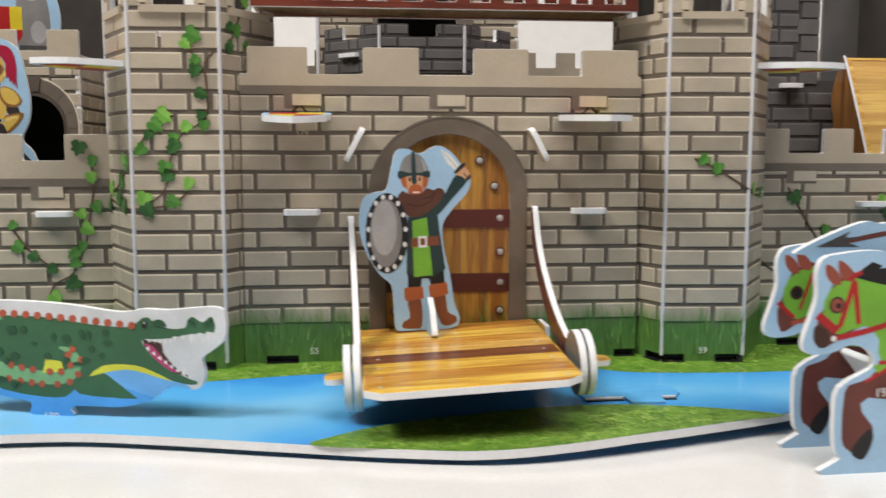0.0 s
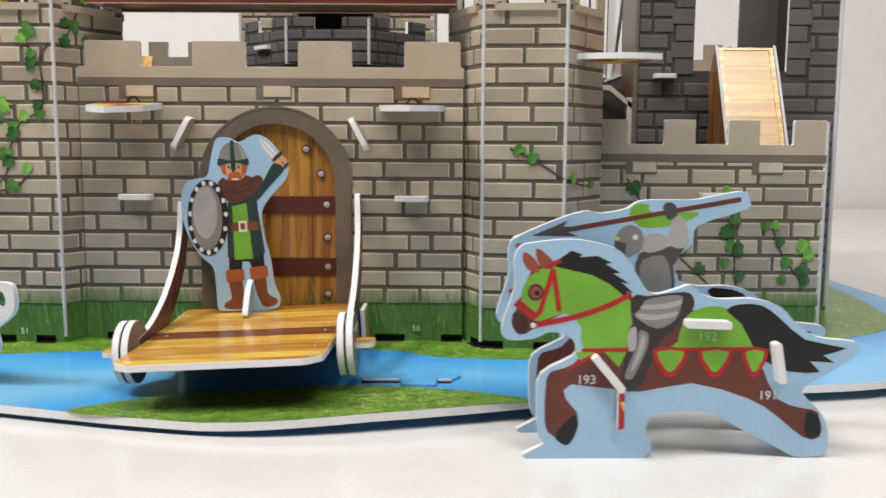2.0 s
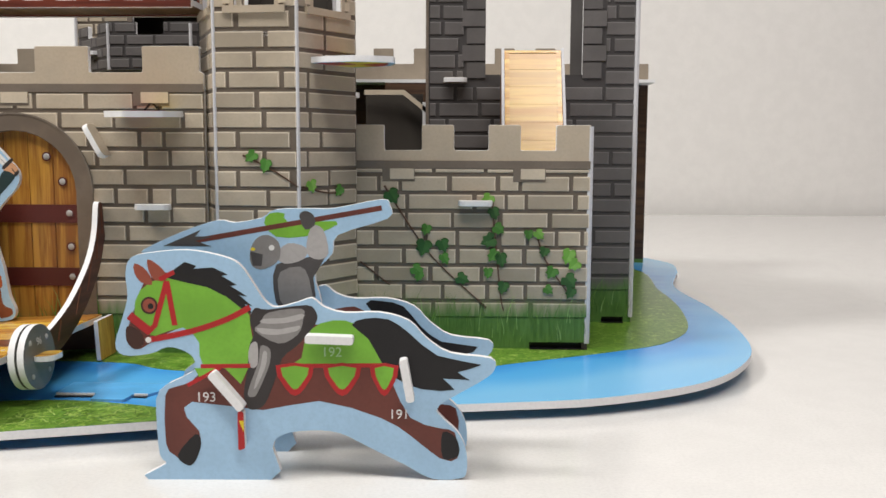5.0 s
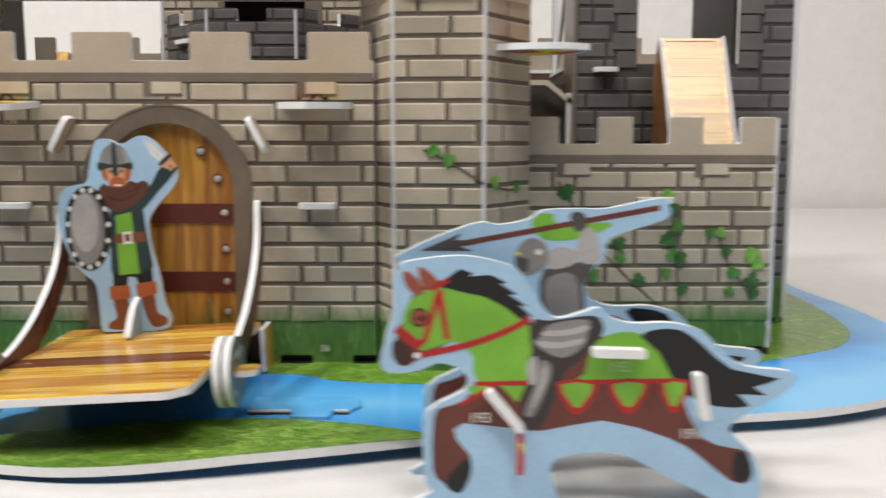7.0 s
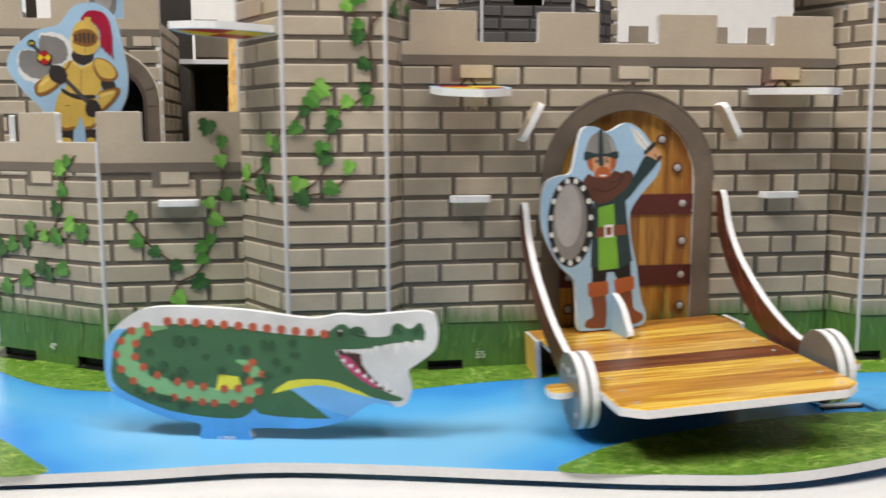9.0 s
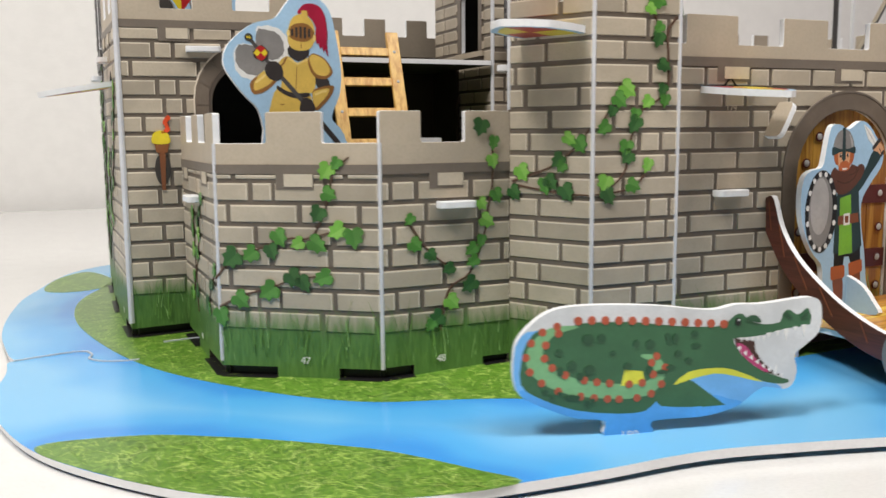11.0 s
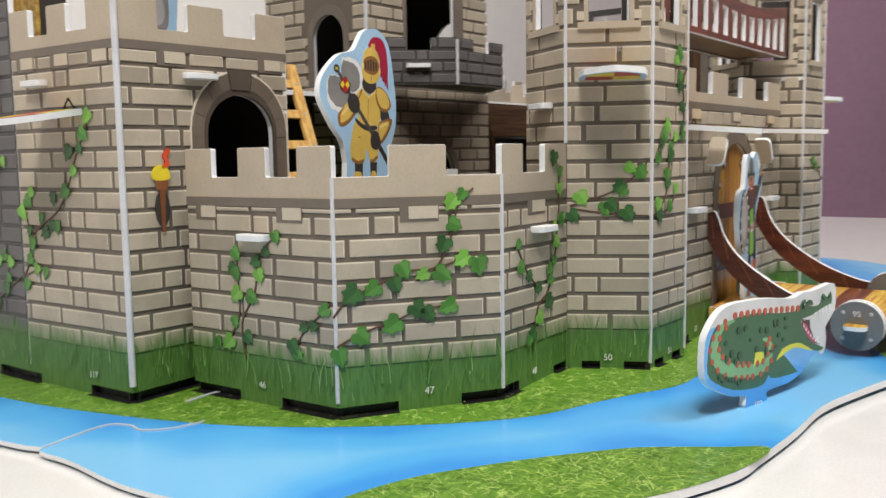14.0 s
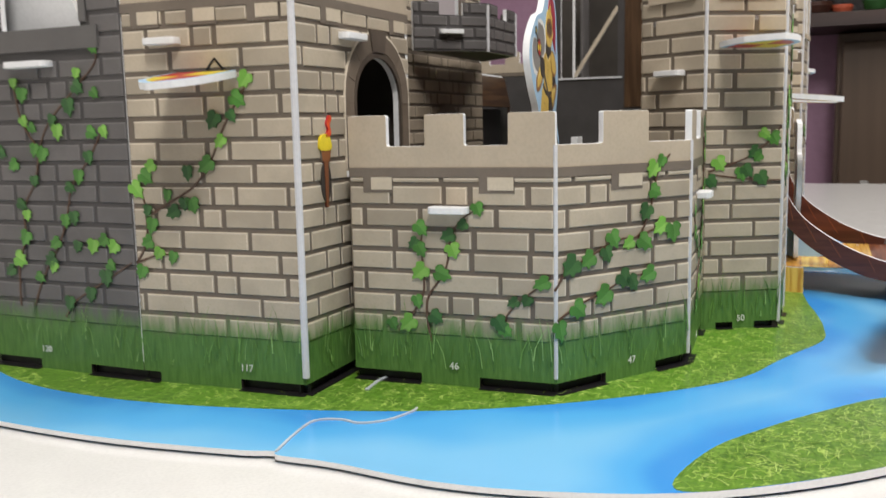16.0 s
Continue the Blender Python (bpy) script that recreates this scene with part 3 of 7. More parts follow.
def parapet(parent, k, z_band, notch, top, pairs, dark=False, blocks=(), band=0.0029, x0=0.0):
    """The plain battlement above a wall, on its dark band, with a few light blocks under it."""
    m = DSTONE if dark else STONE
    loop = [(x + x0, z) for x, z in merlons(k, z_band, notch, top, pairs)]
    softened(part("parapet", slab([loop], -0.0002, TH), [m, FOAM], parent, "plain stone-coloured battlement with white foam edges"), 0.0003)
    part("band", box(x0 + 0.0001, x0 + k - 0.0001, -0.0005, 0.0005, z_band - 0.0002, z_band + band), BAND if not dark else DMORTAR, parent)
    for x, w in blocks:
        part("block_recess", box(x - w / 2 - 0.0030, x + w / 2 + 0.0003, -0.00055, 0.0005, z_band - 0.0053, z_band - 0.0002), BAND if not dark else DMORTAR, parent)
        part("block", box(x - w / 2, x + w / 2, -0.0008, 0.0005, z_band - 0.0043, z_band - 0.0002), STONE_LT, parent)


def edge_strip(parent, p, z0, z1, r=0.0007):
    """The white foam edge that shows down the corner of two panels."""
    bm = bmesh.new()
    bmesh.ops.create_cone(bm, cap_ends=True, segments=8, radius1=r, radius2=r, depth=z1 - z0, matrix=Matrix.Translation((p[0], p[1], (z0 + z1) / 2)))
    return part("corner_edge", bm, FOAM_EDGE, parent)


def rivet_bm(x, z, r, y):
    bm = bmesh.new()
    bmesh.ops.create_uvsphere(bm, u_segments=10, v_segments=6, radius=r, matrix=Matrix.Translation((x, y, z)) @ Matrix.Diagonal((1, 0.35, 1, 1)))
    return bm


def hook(parent, x, z):
    """The black printed hook from which a shield hangs."""
    for s in (-1, 1):
        part("hook", slab([ribbon([(x, z), (x + s * 0.0032, z - 0.0036)], 0.0006)], -0.0007, -0.0002), [BLACK, BLACK], parent)


# upright joints of the printed bond, course by course
GATE_BOND = {0: (11.5, 30.3, 39.8, 59.1, 77.9, 85.6, 105.6, 124.3, 134,), 1: (28.9, 48.7, 69.9, 95.1, 115.9, 142.7,), 2: (12.9, 31.9, 40.7, 106.4, 125.7, 135.1,), 3: (15.4, 34.6, 43.4, 109.1, 128, 137.3,), 4: (5.2, 26.1, 119.5, 146.6,), 5: (17, 35.9, 129.4, 138.5,), 6: (15.9, 35.1, 127.3, 137.1,), 7: (5.7, 26.4, 119.9, 146.4,), 8: (17.1, 36, 129.6, 138.7,), 9: (12.3, 31.3, 40, 124.5, 133.7,), 10: (2.4, 22.9, 143.1,), 11: (14.2, 33.2, 134,)}
TOWER_L_BONDS = {0: {-4: (19.6, 27.4,), -3: (10.9,), -2: (19.7, 27.4,), -1: (11,), 0: (20.9, 28.6,), 1: (15.9,), 2: (7.2,), 3: (17.1, 25.3,), 4: (27.9,), 5: (11.2,), 6: (21, 29.1,), 7: (20, 27.9,), 8: (11.1,), 9: (21.2, 29.3,), 10: (16.3, 24.3,)},
                 1: {-4: (17.5,), -1: (8.6,), 2: (4.5,), 5: (7.8,), 8: (8.3,)},
                 5: {-3: (19.9,), 0: (2.6, 11.8,), 1: (6.8, 26.7,), 2: (16.2,), 3: (8.1, 27.7,), 4: (10.9,), 5: (19,), 6: (12,), 7: (10.9,), 8: (20.5,), 9: (2.5, 12.3,), 10: (7.4, 27.5,), 11: (16.9,)}}
TOWER_R_BONDS = {0: {-4: (8.8, 29.1,), -3: (19.7,), -2: (15.2,), -1: (4.9, 25.5,), 0: (16.1,), 1: (18.7,), 2: (8.5, 28.9,), 3: (18.5,), 4: (8.3, 29,), 5: (19.6,), 6: (14.7,), 7: (4.7, 25.1,), 8: (15.9,), 9: (18.5,), 10: (8.1, 28.9,), 11: (19.4,)},
                 5: {-5: (18.9, 27,), -3: (20.4, 29,), -2: (23.3,), 0: (24.8,), 1: (18.7, 27.7,), 3: (19.2, 28,), 5: (20, 28.8,), 6: (23.4,), 8: (24.2,), 9: (18.9, 27.2,), 11: (20, 28.3,)}}
BASTION_BONDS = ({5: (15.1, 33.7, 42.8, 62,), 6: (5.4, 25.4, 51.4,), 7: (16.4, 44, 63,), 8: (15.5, 43, 62.3,), 9: (5.1, 27.4, 52.3,), 10: (16.7, 35.4, 44.4, 63,), 11: (11.7, 28.1, 39.5, 58.7,)},
                 {5: (12.8, 20.7, 39.1,), 6: (4.4, 30.1, 50.7,), 7: (14.2, 41.9,), 8: (19.9, 40.5,), 9: (4.6, 28.3, 51.1,), 10: (14.5, 22.3, 41.7,), 11: (10, 17.6, 37.2, 56.2,)},
                 {5: (3.5, 12.6, 32.3,), 6: (15.9,), 7: (4.5, 14.5, 34.2,), 8: (3.1, 12.9, 44,), 9: (22.4,), 10: (5.2, 14.2, 34.3,), 11: (9.5, 30.1,)})
HOUSE_BONDS = ({0: (16.5, 28.8, 45.2,), 1: (13.4, 21.2,), 2: (4.7, 30.9,), 3: (14.6, 22.4,), 4: (16.9, 24.8,), 5: (8.6,), 6: (15.2,), 7: (8.5,), 8: (18.6,), 9: (13.6, 21.3,), 10: (5.4,), 11: (14.5, 22.9,), 12: (17.3,), 13: (8.6,)},
               {0: (17, 32.9, 49.2, 60,), 1: (9.7, 27.6, 36.3, 55.7,), 2: (18.8, 45.7,), 3: (10.8, 28.9, 37.8, 56.8,), 4: (12.5, 31.3, 39.7, 59.3,), 5: (1.9, 23, 49.8,), 6: (11.7, 31.4, 39.8, 59.7,), 7: (7.8, 29.2, 48.8,), 8: (13, 32.5, 41.3, 60.6,), 9: (9.4, 27.6, 36.3, 55.9,), 10: (19.6, 45.7,), 11: (10.9, 28.9, 37.7, 56.7,), 12: (12.7, 31.6, 40.4, 59.1,), 13: (2.8, 23.2, 49,)})
LOW_WALL_BOND = {4: (9.7, 18.2, 37.9, 57, 65.6, 85.7,), 5: (21, 47.7, 60, 68, 87.6,), 6: (20.5, 38.8, 58, 77.6,), 7: (40.9, 57.6, 68.6, 80.2, 90.3,), 8: (19.7, 41.1, 58.6, 67.7, 87.3,), 9: (30.3, 50.6, 73,), 10: (35.1, 53.1, 68.1,)}


def gate_wall():
    e = empty("gate_wall", Matrix())
    p, q = (-0.0425, 0.338), (0.1085, 0.338)
    cx, spring = 0.0345 - p[0], 0.0700
    doorway = arch_loop(cx, 0.0238, FOOT + 0.0005, spring)
    in_arch = arch_gap(cx, 0.0285, 0.0, spring)
    w, k = wall_panel("wall_panel", e, p, q, 0.1084, 11, slots=((0.008, 0.020), (0.116, 0.128), (0.1425, 0.1505)), loops=[doorway], hole=in_arch, bond=GATE_BOND, label="grey-beige brick-printed gate wall")
    x = lambda v: v - p[0]
    parapet(w, k, 0.1084, 0.1156, 0.1254, [(x(-0.0395), x(-0.0177)), (x(0.0027), x(0.0234)), (x(0.0439), x(0.0647)), (x(0.0852), x(0.1070))],
            blocks=[(x(-0.0180), 0.0105), (x(0.0356), 0.0105), (x(0.0897), 0.0105)])
    ring = slab([arch_loop(cx, 0.0302, FOOT, spring), arch_loop(cx, 0.0236, FOOT + 0.0004, spring)], -0.0009, 0.0)
    softened(part("arch_ring", ring, [ARCH, ARCH], w, "dark taupe stone arch round the gate"), 0.0003)
    rim = curve_through([(cx - 0.0302 * math.cos(a), spring + 0.0302 * math.sin(a)) for a in [math.pi * i / 10 for i in range(11)]], 3, False)
    part("arch_outline", slab([ribbon(rim, 0.0007)], -0.0011, -0.0002), [BAND, BAND], w)
    for px in (-0.0203, 0.0883):
        peg(w, x(px), 0.0648)
    for px, tilt in ((-0.0007, -62), (0.0680, 62)):
        peg(w, x(px), 0.0898, 0.0138, 0.0078, tilt, STONE)
    hook(w, x(-0.0207), 0.1046)
    hook(w, x(0.0885), 0.1046)
    numeral(w, "55", x(-0.0165), 0.0108)
    numeral(w, "179", x(-0.0199), 0.0930, 0.0032, -0.0006, STONE_LT)
    numeral(w, "56", x(0.0900), 0.0118)
    tagged(e, "brick-printed gate wall with battlements and an arched gateway", "castle wall")
    # the door behind the arch
    d = empty("gate_door", along(p, q)[0])
    boards = 5
    for i in range(boards):
        a, b = cx - 0.0238 + i * 0.0476 / boards, cx - 0.0238 + (i + 1) * 0.0476 / boards - 0.0003
        za, zb = (spring + math.sqrt(max(0.0245 ** 2 - (v - cx) ** 2, 0)) for v in (a, b))
        part("door_plank", slab([[(a, FOOT + 0.0006), (b, FOOT + 0.0006), (b, zb), ((a + b) / 2, spring + math.sqrt(max(0.0245 ** 2 - ((a + b) / 2 - cx) ** 2, 0))), (a, za)]], 0.0012, 0.0020), [WOOD_V, WOOD_V], d)
    for z0, z1 in ((0.0583, 0.0653), (0.0336, 0.0407)):
        part("strap", box(cx - 0.0238, cx + 0.0238, 0.0007, 0.0014, z0, z1), STRAP, d, "dark red iron strap")
    for rx, rz in ((0.0120, 0.0838), (0.0178, 0.0742), (0.0200, 0.0620), (0.0202, 0.0490), (0.0202, 0.0372), (0.0202, 0.0262)):
        for s in (-1, 1):
            part("rivet_ring", slab([disc(cx + s * rx, rz, 0.0018, None, 14)], 0.0005, 0.0008), [STRAP, STRAP], d)
            part("rivet", rivet_bm(cx + s * rx, rz, 0.0013, 0.0006), STEEL, d)
    tagged(d, "yellow-brown printed plank door with two dark straps and rivets", "door")


gate_wall()


def gate_tower(corners, seed, label, numbers, slots, strips, bonds):
    """A six-sided tower: brick-printed panels with windows near the top."""
    e = empty("gate_tower", Matrix())
    top = 0.178
    n = len(corners)
    for i in range(n):
        p, q = corners[i], corners[(i + 1) % n]
        k = math.hypot(q[0] - p[0], q[1] - p[1])
        c = k / 2
        win = [(c - 0.0075, 0.1385), (c + 0.0075, 0.1385), (c + 0.0075, 0.170), (c - 0.0075, 0.170)]
        hole = box_gap(c - 0.0108, c + 0.0108, 0.1388, 0.172)
        w, k = wall_panel("tower_panel", e, p, q, top, seed + i, slots=slots.get(i, ()), loops=[win], hole=hole, bond=bonds.get(i))
        # stone surround: jambs of short blocks and a projecting sill
        part("window_sill", box(c - 0.0115, c + 0.0115, -0.0016, 0.0004, 0.1358, 0.1384), STONE, w)
        for s in (-1, 1):
            part("window_jamb", slab([[(c + s * 0.0076, 0.1385), (c + s * 0.0092, 0.1385), (c + s * 0.0092, 0.1705), (c + s * 0.0076, 0.1705)]], -0.0006, 0.0), [STONE, STONE], w)
            for j in range(4):
                part("jamb_block", box(min(c + s * 0.0092, c + s * 0.0118), max(c + s * 0.0092, c + s * 0.0118), -0.0006, 0.0, 0.1392 + j * 0.0078, 0.1424 + j * 0.0078), STONE_LT, w)
        if (seed, i) in ((101, 4), (201, 2)):
            peg(w, c, 0.1085)
        for t in numbers.get(i, ()):
            numeral(w, t, k * 0.5, 0.0108)
    for i, z in strips:
        edge_strip(e, corners[i], z, top)
    roof = [(x, y) for x, y in corners]
    flat_sheet("roof_deck", [roof], 0.1275, 0.1295, [BACK, FOAM], e)
    tagged(e, label, "castle tower")
    return e


def hexagon(a, b):
    """Six corners from the left and right end of the front face, going round from the left."""
    ux, uy = b[0] - a[0], b[1] - a[1]
    turn = lambda x, y, d: (x * math.cos(radians(d)) - y * math.sin(radians(d)), x * math.sin(radians(d)) + y * math.cos(radians(d)))
    pts, p = [], a
    for i in range(6):
        pts.append(p)
        d = turn(ux, uy, 60 * i)
        p = (p[0] + d[0], p[1] + d[1])
    return pts


TOWER_L = hexagon((-0.0800, 0.3312), (-0.0481, 0.3302))
TOWER_R = hexagon((0.1156, 0.3275), (0.1467, 0.3250))
gate_tower(TOWER_L, 101, "grey-beige six-sided brick-printed tower with climbing ivy", {5: ("50",), 0: ("51",)}, {0: ((0.004, 0.012), (0.020, 0.028)), 5: ((0.006, 0.013), (0.022, 0.0305))}, ((0, FOOT - 0.0004), (1, FOOT - 0.0004), (5, 0.0940)), TOWER_L_BONDS)
gate_tower(TOWER_R, 201, "grey-beige six-sided brick-printed tower beside the gate", {0: ("59",)}, {5: ((0.0225, 0.0309),), 0: ((0.0003, 0.0088), (0.0205, 0.0308))}, ((0, FOOT - 0.0004), (1, FOOT - 0.0004)), TOWER_R_BONDS)


def bastion():
    """The low three-sided terrace with battlements."""
    e = empty("bastion", Matrix())
    a46, a47, a48, a = (-0.1893, 0.4639), (-0.1877, 0.3934), (-0.1417, 0.3586), (-0.0945, 0.3594)
    zb, notch, top = 0.0738, 0.0836, 0.0937
    w, k = wall_panel("wall_panel", e, a46, a47, zb, 31, slots=((0.001, 0.0245), (0.045, 0.0700)), bond=BASTION_BONDS[0], grid=0.1037)
    parapet(w, k, zb, notch, top, [(0.0, 0.014), (0.0274, 0.0409), (0.0554, k)], blocks=[(0.012, 0.0075), (0.053, 0.0085)])
    peg(w, 0.0360, 0.0632)
    numeral(w, "46", 0.0365, 0.0105)
    w, k = wall_panel("wall_panel", e, a47, a48, zb, 32, slots=((0.0005, 0.0205), (0.0425, 0.0570)), bond=BASTION_BONDS[1], grid=0.1037)
    parapet(w, k, zb, notch, top, [(0.0188, 0.0382), ] , blocks=[(0.0300, 0.0100)])
    numeral(w, "47", 0.0310, 0.0105)
    w, k = wall_panel("wall_panel", e, a48, a, zb, 33, slots=((0.0005, 0.0110), (0.0365, 0.0470)), bond=BASTION_BONDS[2], grid=0.1041)
    parapet(w, k, zb, notch, top, [(0.0, 0.0143), (0.0300, k)], blocks=[(0.0245, 0.0090)])
    peg(w, 0.0258, 0.0632)
    numeral(w, "48", 0.0205, 0.0105)
    for p in (a47, a48):
        edge_strip(e, p, FOOT - 0.0004, notch)
    deck = [(a46[0] + 0.002, a46[1] + 0.002), (a47[0] + 0.002, a47[1] + 0.001), (a48[0] + 0.001, a48[1] + 0.0025), (a[0], a[1] + 0.0025), (-0.094, 0.466)]
    flat_sheet("deck", [deck], 0.0735, 0.0755, [BACK, FOAM], e, "dark terrace floor")
    part("deck_tab", box(-0.1085, -0.1000, 0.4060, 0.4085, 0.0753, 0.0845), FOAM, e)
    tagged(e, "low brick-printed bastion with white-edged battlements", "castle wall")


bastion()


def corner_house():
    """The taller block behind the bastion, with an arched doorway, a torch and battlements."""
    e = empty("corner_house", Matrix())
    c, r = (-0.2115, 0.4703), (-0.1360, 0.4656)
    zb, notch, top = 0.1290, 0.1365, 0.1466
    cx, spring = 0.0515, 0.1005
    door = arch_loop(cx, 0.0158, 0.0765, spring - 0.0010, 0.0150)
    hole = arch_gap(cx, 0.0205, 0.070, spring, 0.0205)
    w, k = wall_panel("wall_panel", e, c, r, zb, 41, slots=((0.0005, 0.0330),), loops=[door], hole=hole, bond=HOUSE_BONDS[0], course=0.00735, grid=0.1274, label="brick-printed wall with an arched doorway")
    parapet(w, k, zb, notch, top, [(0.0, 0.0168), (0.0294, 0.0453), (0.0603, k)], blocks=[(0.0230, 0.0085), (0.0680, 0.0080)])
    ring = slab([arch_loop(cx, 0.0226, 0.0762, spring, 0.0228), arch_loop(cx, 0.0158, 0.0766, spring - 0.0010, 0.0150)], -0.0008, 0.0)
    softened(part("arch_ring", ring, [ARCH, ARCH], w, "dark stone arch"), 0.0003)
    part("arch_lip", slab([arch_loop(cx, 0.0232, 0.0762, spring, 0.0234), arch_loop(cx, 0.0224, 0.0762, spring, 0.0226)], -0.0006, 0.0), [BRICK_LIP, BRICK_LIP], w, "light outer edge of the arch")
    part("arch_reveal", slab([arch_loop(cx, 0.0172, 0.0764, spring - 0.0006, 0.0168), arch_loop(cx, 0.0158, 0.0766, spring - 0.0010, 0.0150)], -0.0010, 0.0), [REVEAL, REVEAL], w, "dark inner edge of the arch")
    for i, (a, b) in enumerate(((-6, 16), (16, 42), (42, 75), (105, 136), (136, 162), (162, 186))):
        arc = [radians(a + 0.6 + (b - a - 1.2) * j / 4) for j in range(5)]
        loop = [(cx + 0.0221 * math.cos(v), spring + 0.0223 * math.sin(v)) for v in arc] + [(cx + 0.0173 * math.cos(v), spring - 0.0004 + 0.0170 * math.sin(v)) for v in reversed(arc)]
        part("arch_stone", slab([loop], -0.00095, -0.0007), [VOUSSOIR, VOUSSOIR], w)
    part("keystone", slab([[(cx - 0.0057, 0.1240), (cx - 0.0042, 0.1164), (cx + 0.0042, 0.1164), (cx + 0.0057, 0.1240)]], -0.0014, -0.0004), [KEY, KEY], w, "darker keystone")
    peg(w, 0.0330, 0.1206, 0.0140, 0.0045)
    # printed torch
    part("torch_holder", slab([curve_through([(0.0134, 0.0778), (0.0168, 0.0778), (0.0181, 0.0735), (0.0176, 0.0690), (0.0160, 0.0662), (0.0142, 0.0662), (0.0126, 0.0690), (0.0121, 0.0735)], 4)], -0.0007, -0.0003), [BACK, BACK], w, "dark oval torch holder")
    part("torch_handle", slab([[(0.0140, 0.0792), (0.0164, 0.0792), (0.0159, 0.0640), (0.0145, 0.0640)]], -0.0009, -0.0003), [printed("torch_stick", (0.21, 0.075, 0.03)), WOOD_R], w, "brown torch handle")
    part("torch_cup", slab([[(0.0122, 0.0830), (0.0180, 0.0830), (0.0172, 0.0792), (0.0130, 0.0792)]], -0.0010, -0.0003), [printed("torch_copper", (0.24, 0.085, 0.03)), BAND], w)
    part("flame", slab([curve_through([(0.0118, 0.0830), (0.0116, 0.0862), (0.0138, 0.0880), (0.0165, 0.0878), (0.0182, 0.0858), (0.0180, 0.0830)], 4)], -0.0011, -0.0003), [YELLOW, YELLOW], w, "yellow printed flame")
    part("flame_tip", slab([curve_through([(0.0150, 0.0872), (0.0168, 0.0893), (0.0158, 0.0915), (0.0178, 0.0942), (0.0190, 0.0930), (0.0176, 0.0912), (0.0186, 0.0885), (0.0170, 0.0870)], 4)], -0.0011, -0.0003), [printed("flame_red", (0.62, 0.07, 0.02)), RED], w, "red flame tip")
    s = (-0.2133, 0.5346)
    w, k = wall_panel("wall_panel", e, s, c, zb, 42, slots=((0.0005, 0.0070), (0.0395, 0.0640)), bond=HOUSE_BONDS[1], course=0.00735, grid=0.1274)
    parapet(w, k, zb, notch, top, [(0.0, 0.0125), (0.0245, 0.0365), (0.0485, k)], blocks=[(0.0110, 0.0080), (0.0330, 0.0080), (0.056, 0.008)])
    peg(w, 0.0170, 0.1190, 0.0130, 0.0045)
    hook(w, 0.0360, 0.1128)
    numeral(w, "117", 0.0425, 0.0105)
    wall_panel("wall_panel", e, r, (-0.1375, 0.5346), zb + 0.006, 43, slots=None, grass=False)
    part("rear_panel", box(-0.2115, -0.1375, 0.5325, 0.5345, FOOT, zb), BACK, e)
    flat_sheet("deck", [[(-0.2095, 0.4725), (-0.1385, 0.4690), (-0.1385, 0.5325), (-0.2110, 0.5325)]], 0.1265, 0.1285, [BACK, FOAM], e)
    edge_strip(e, c, FOOT - 0.0004, top - 0.0006, 0.0012)
    tagged(e, "tall brick-printed corner block with a dark arched doorway", "castle tower")
    # dark rear wall with a window
    e = empty("dark_side_wall", Matrix())
    p = (-0.2120, 0.6170)
    win = [(0.0280, 0.1262), (0.0645, 0.1262), (0.0645, 0.176), (0.0280, 0.176)]
    m, k = along(p, s)
    w, k = wall_panel("wall_panel", e, p, (s[0], s[1] + 0.0003), 0.185, 51, dark=True, slots=((0.010, 0.034), (0.0580, 0.0820)), loops=[win],
                      hole=box_gap(0.0245, 0.0680, 0.1190, 0.178), label="dark grey brick-printed wall with a window opening")
    part("window_sill", box(0.0160, 0.0725, -0.0012, 0.0004, 0.1185, 0.1260), DSTONE, w)
    part("inner_panel", slab([[(0.0140, 0.1150), (0.0590, 0.1150), (0.0335, 0.176), (0.0140, 0.176)]], 0.0120, 0.0142), [FOAM, FOAM], w, "white sloping foam panel behind the window")
    part("inner_lining", box(0.0240, 0.0680, 0.0190, 0.0205, 0.1150, 0.180), WOOD_Y, w, "yellow wood-printed lining")
    for a, b in ((0.0248, 0.0278), (0.0647, 0.0677)):
        part("window_jamb", box(a, b, -0.0008, 0.0004, 0.1274, 0.178), DSTONE, w)
    peg(w, 0.0415, 0.1140, 0.0200, 0.0050)
    numeral(w, "120", 0.0380, 0.0105)
    wall_panel("wall_panel", e, (-0.140, 0.617), p, 0.185, 52, dark=True, slots=None, grass=False)
    tagged(e, "dark grey brick-printed side wall overgrown with ivy", "castle wall")


corner_house()


def low_wall():
    e = empty("low_wall", Matrix())
    p, q = (0.1634, 0.3520), (0.2565, 0.3528)
    zb, notch, top = 0.0797, 0.0867, 0.0966
    w, k = wall_panel("wall_panel", e, p, q, zb, 61, slots=((0.010, 0.020), (0.070, 0.0920)), bond=LOW_WALL_BOND, grid=0.1024)
    parapet(w, k, zb, notch, top, [(0.0, 0.0120), (0.0268, 0.0395), (0.0530, 0.0656), (0.0795, k)], blocks=[(0.0190, 0.0095), (0.0705, 0.0095)])
    peg(w, 0.0480, 0.0660)
    wall_panel("wall_panel", e, q, (0.2600, 0.4060), zb, 62, slots=(), grass=True)
    edge_strip(e, (q[0] - 0.0002, q[1] + 0.0009), FOOT - 0.0004, top - 0.0005, 0.0013)
    flat_sheet("deck", [[(0.166, 0.3545), (0.2545, 0.3555), (0.2575, 0.4060), (0.166, 0.4060)]], 0.0775, 0.0795, [BACK, FOAM], e)
    tagged(e, "low brick-printed wall with battlements and ivy", "castle wall")


low_wall()


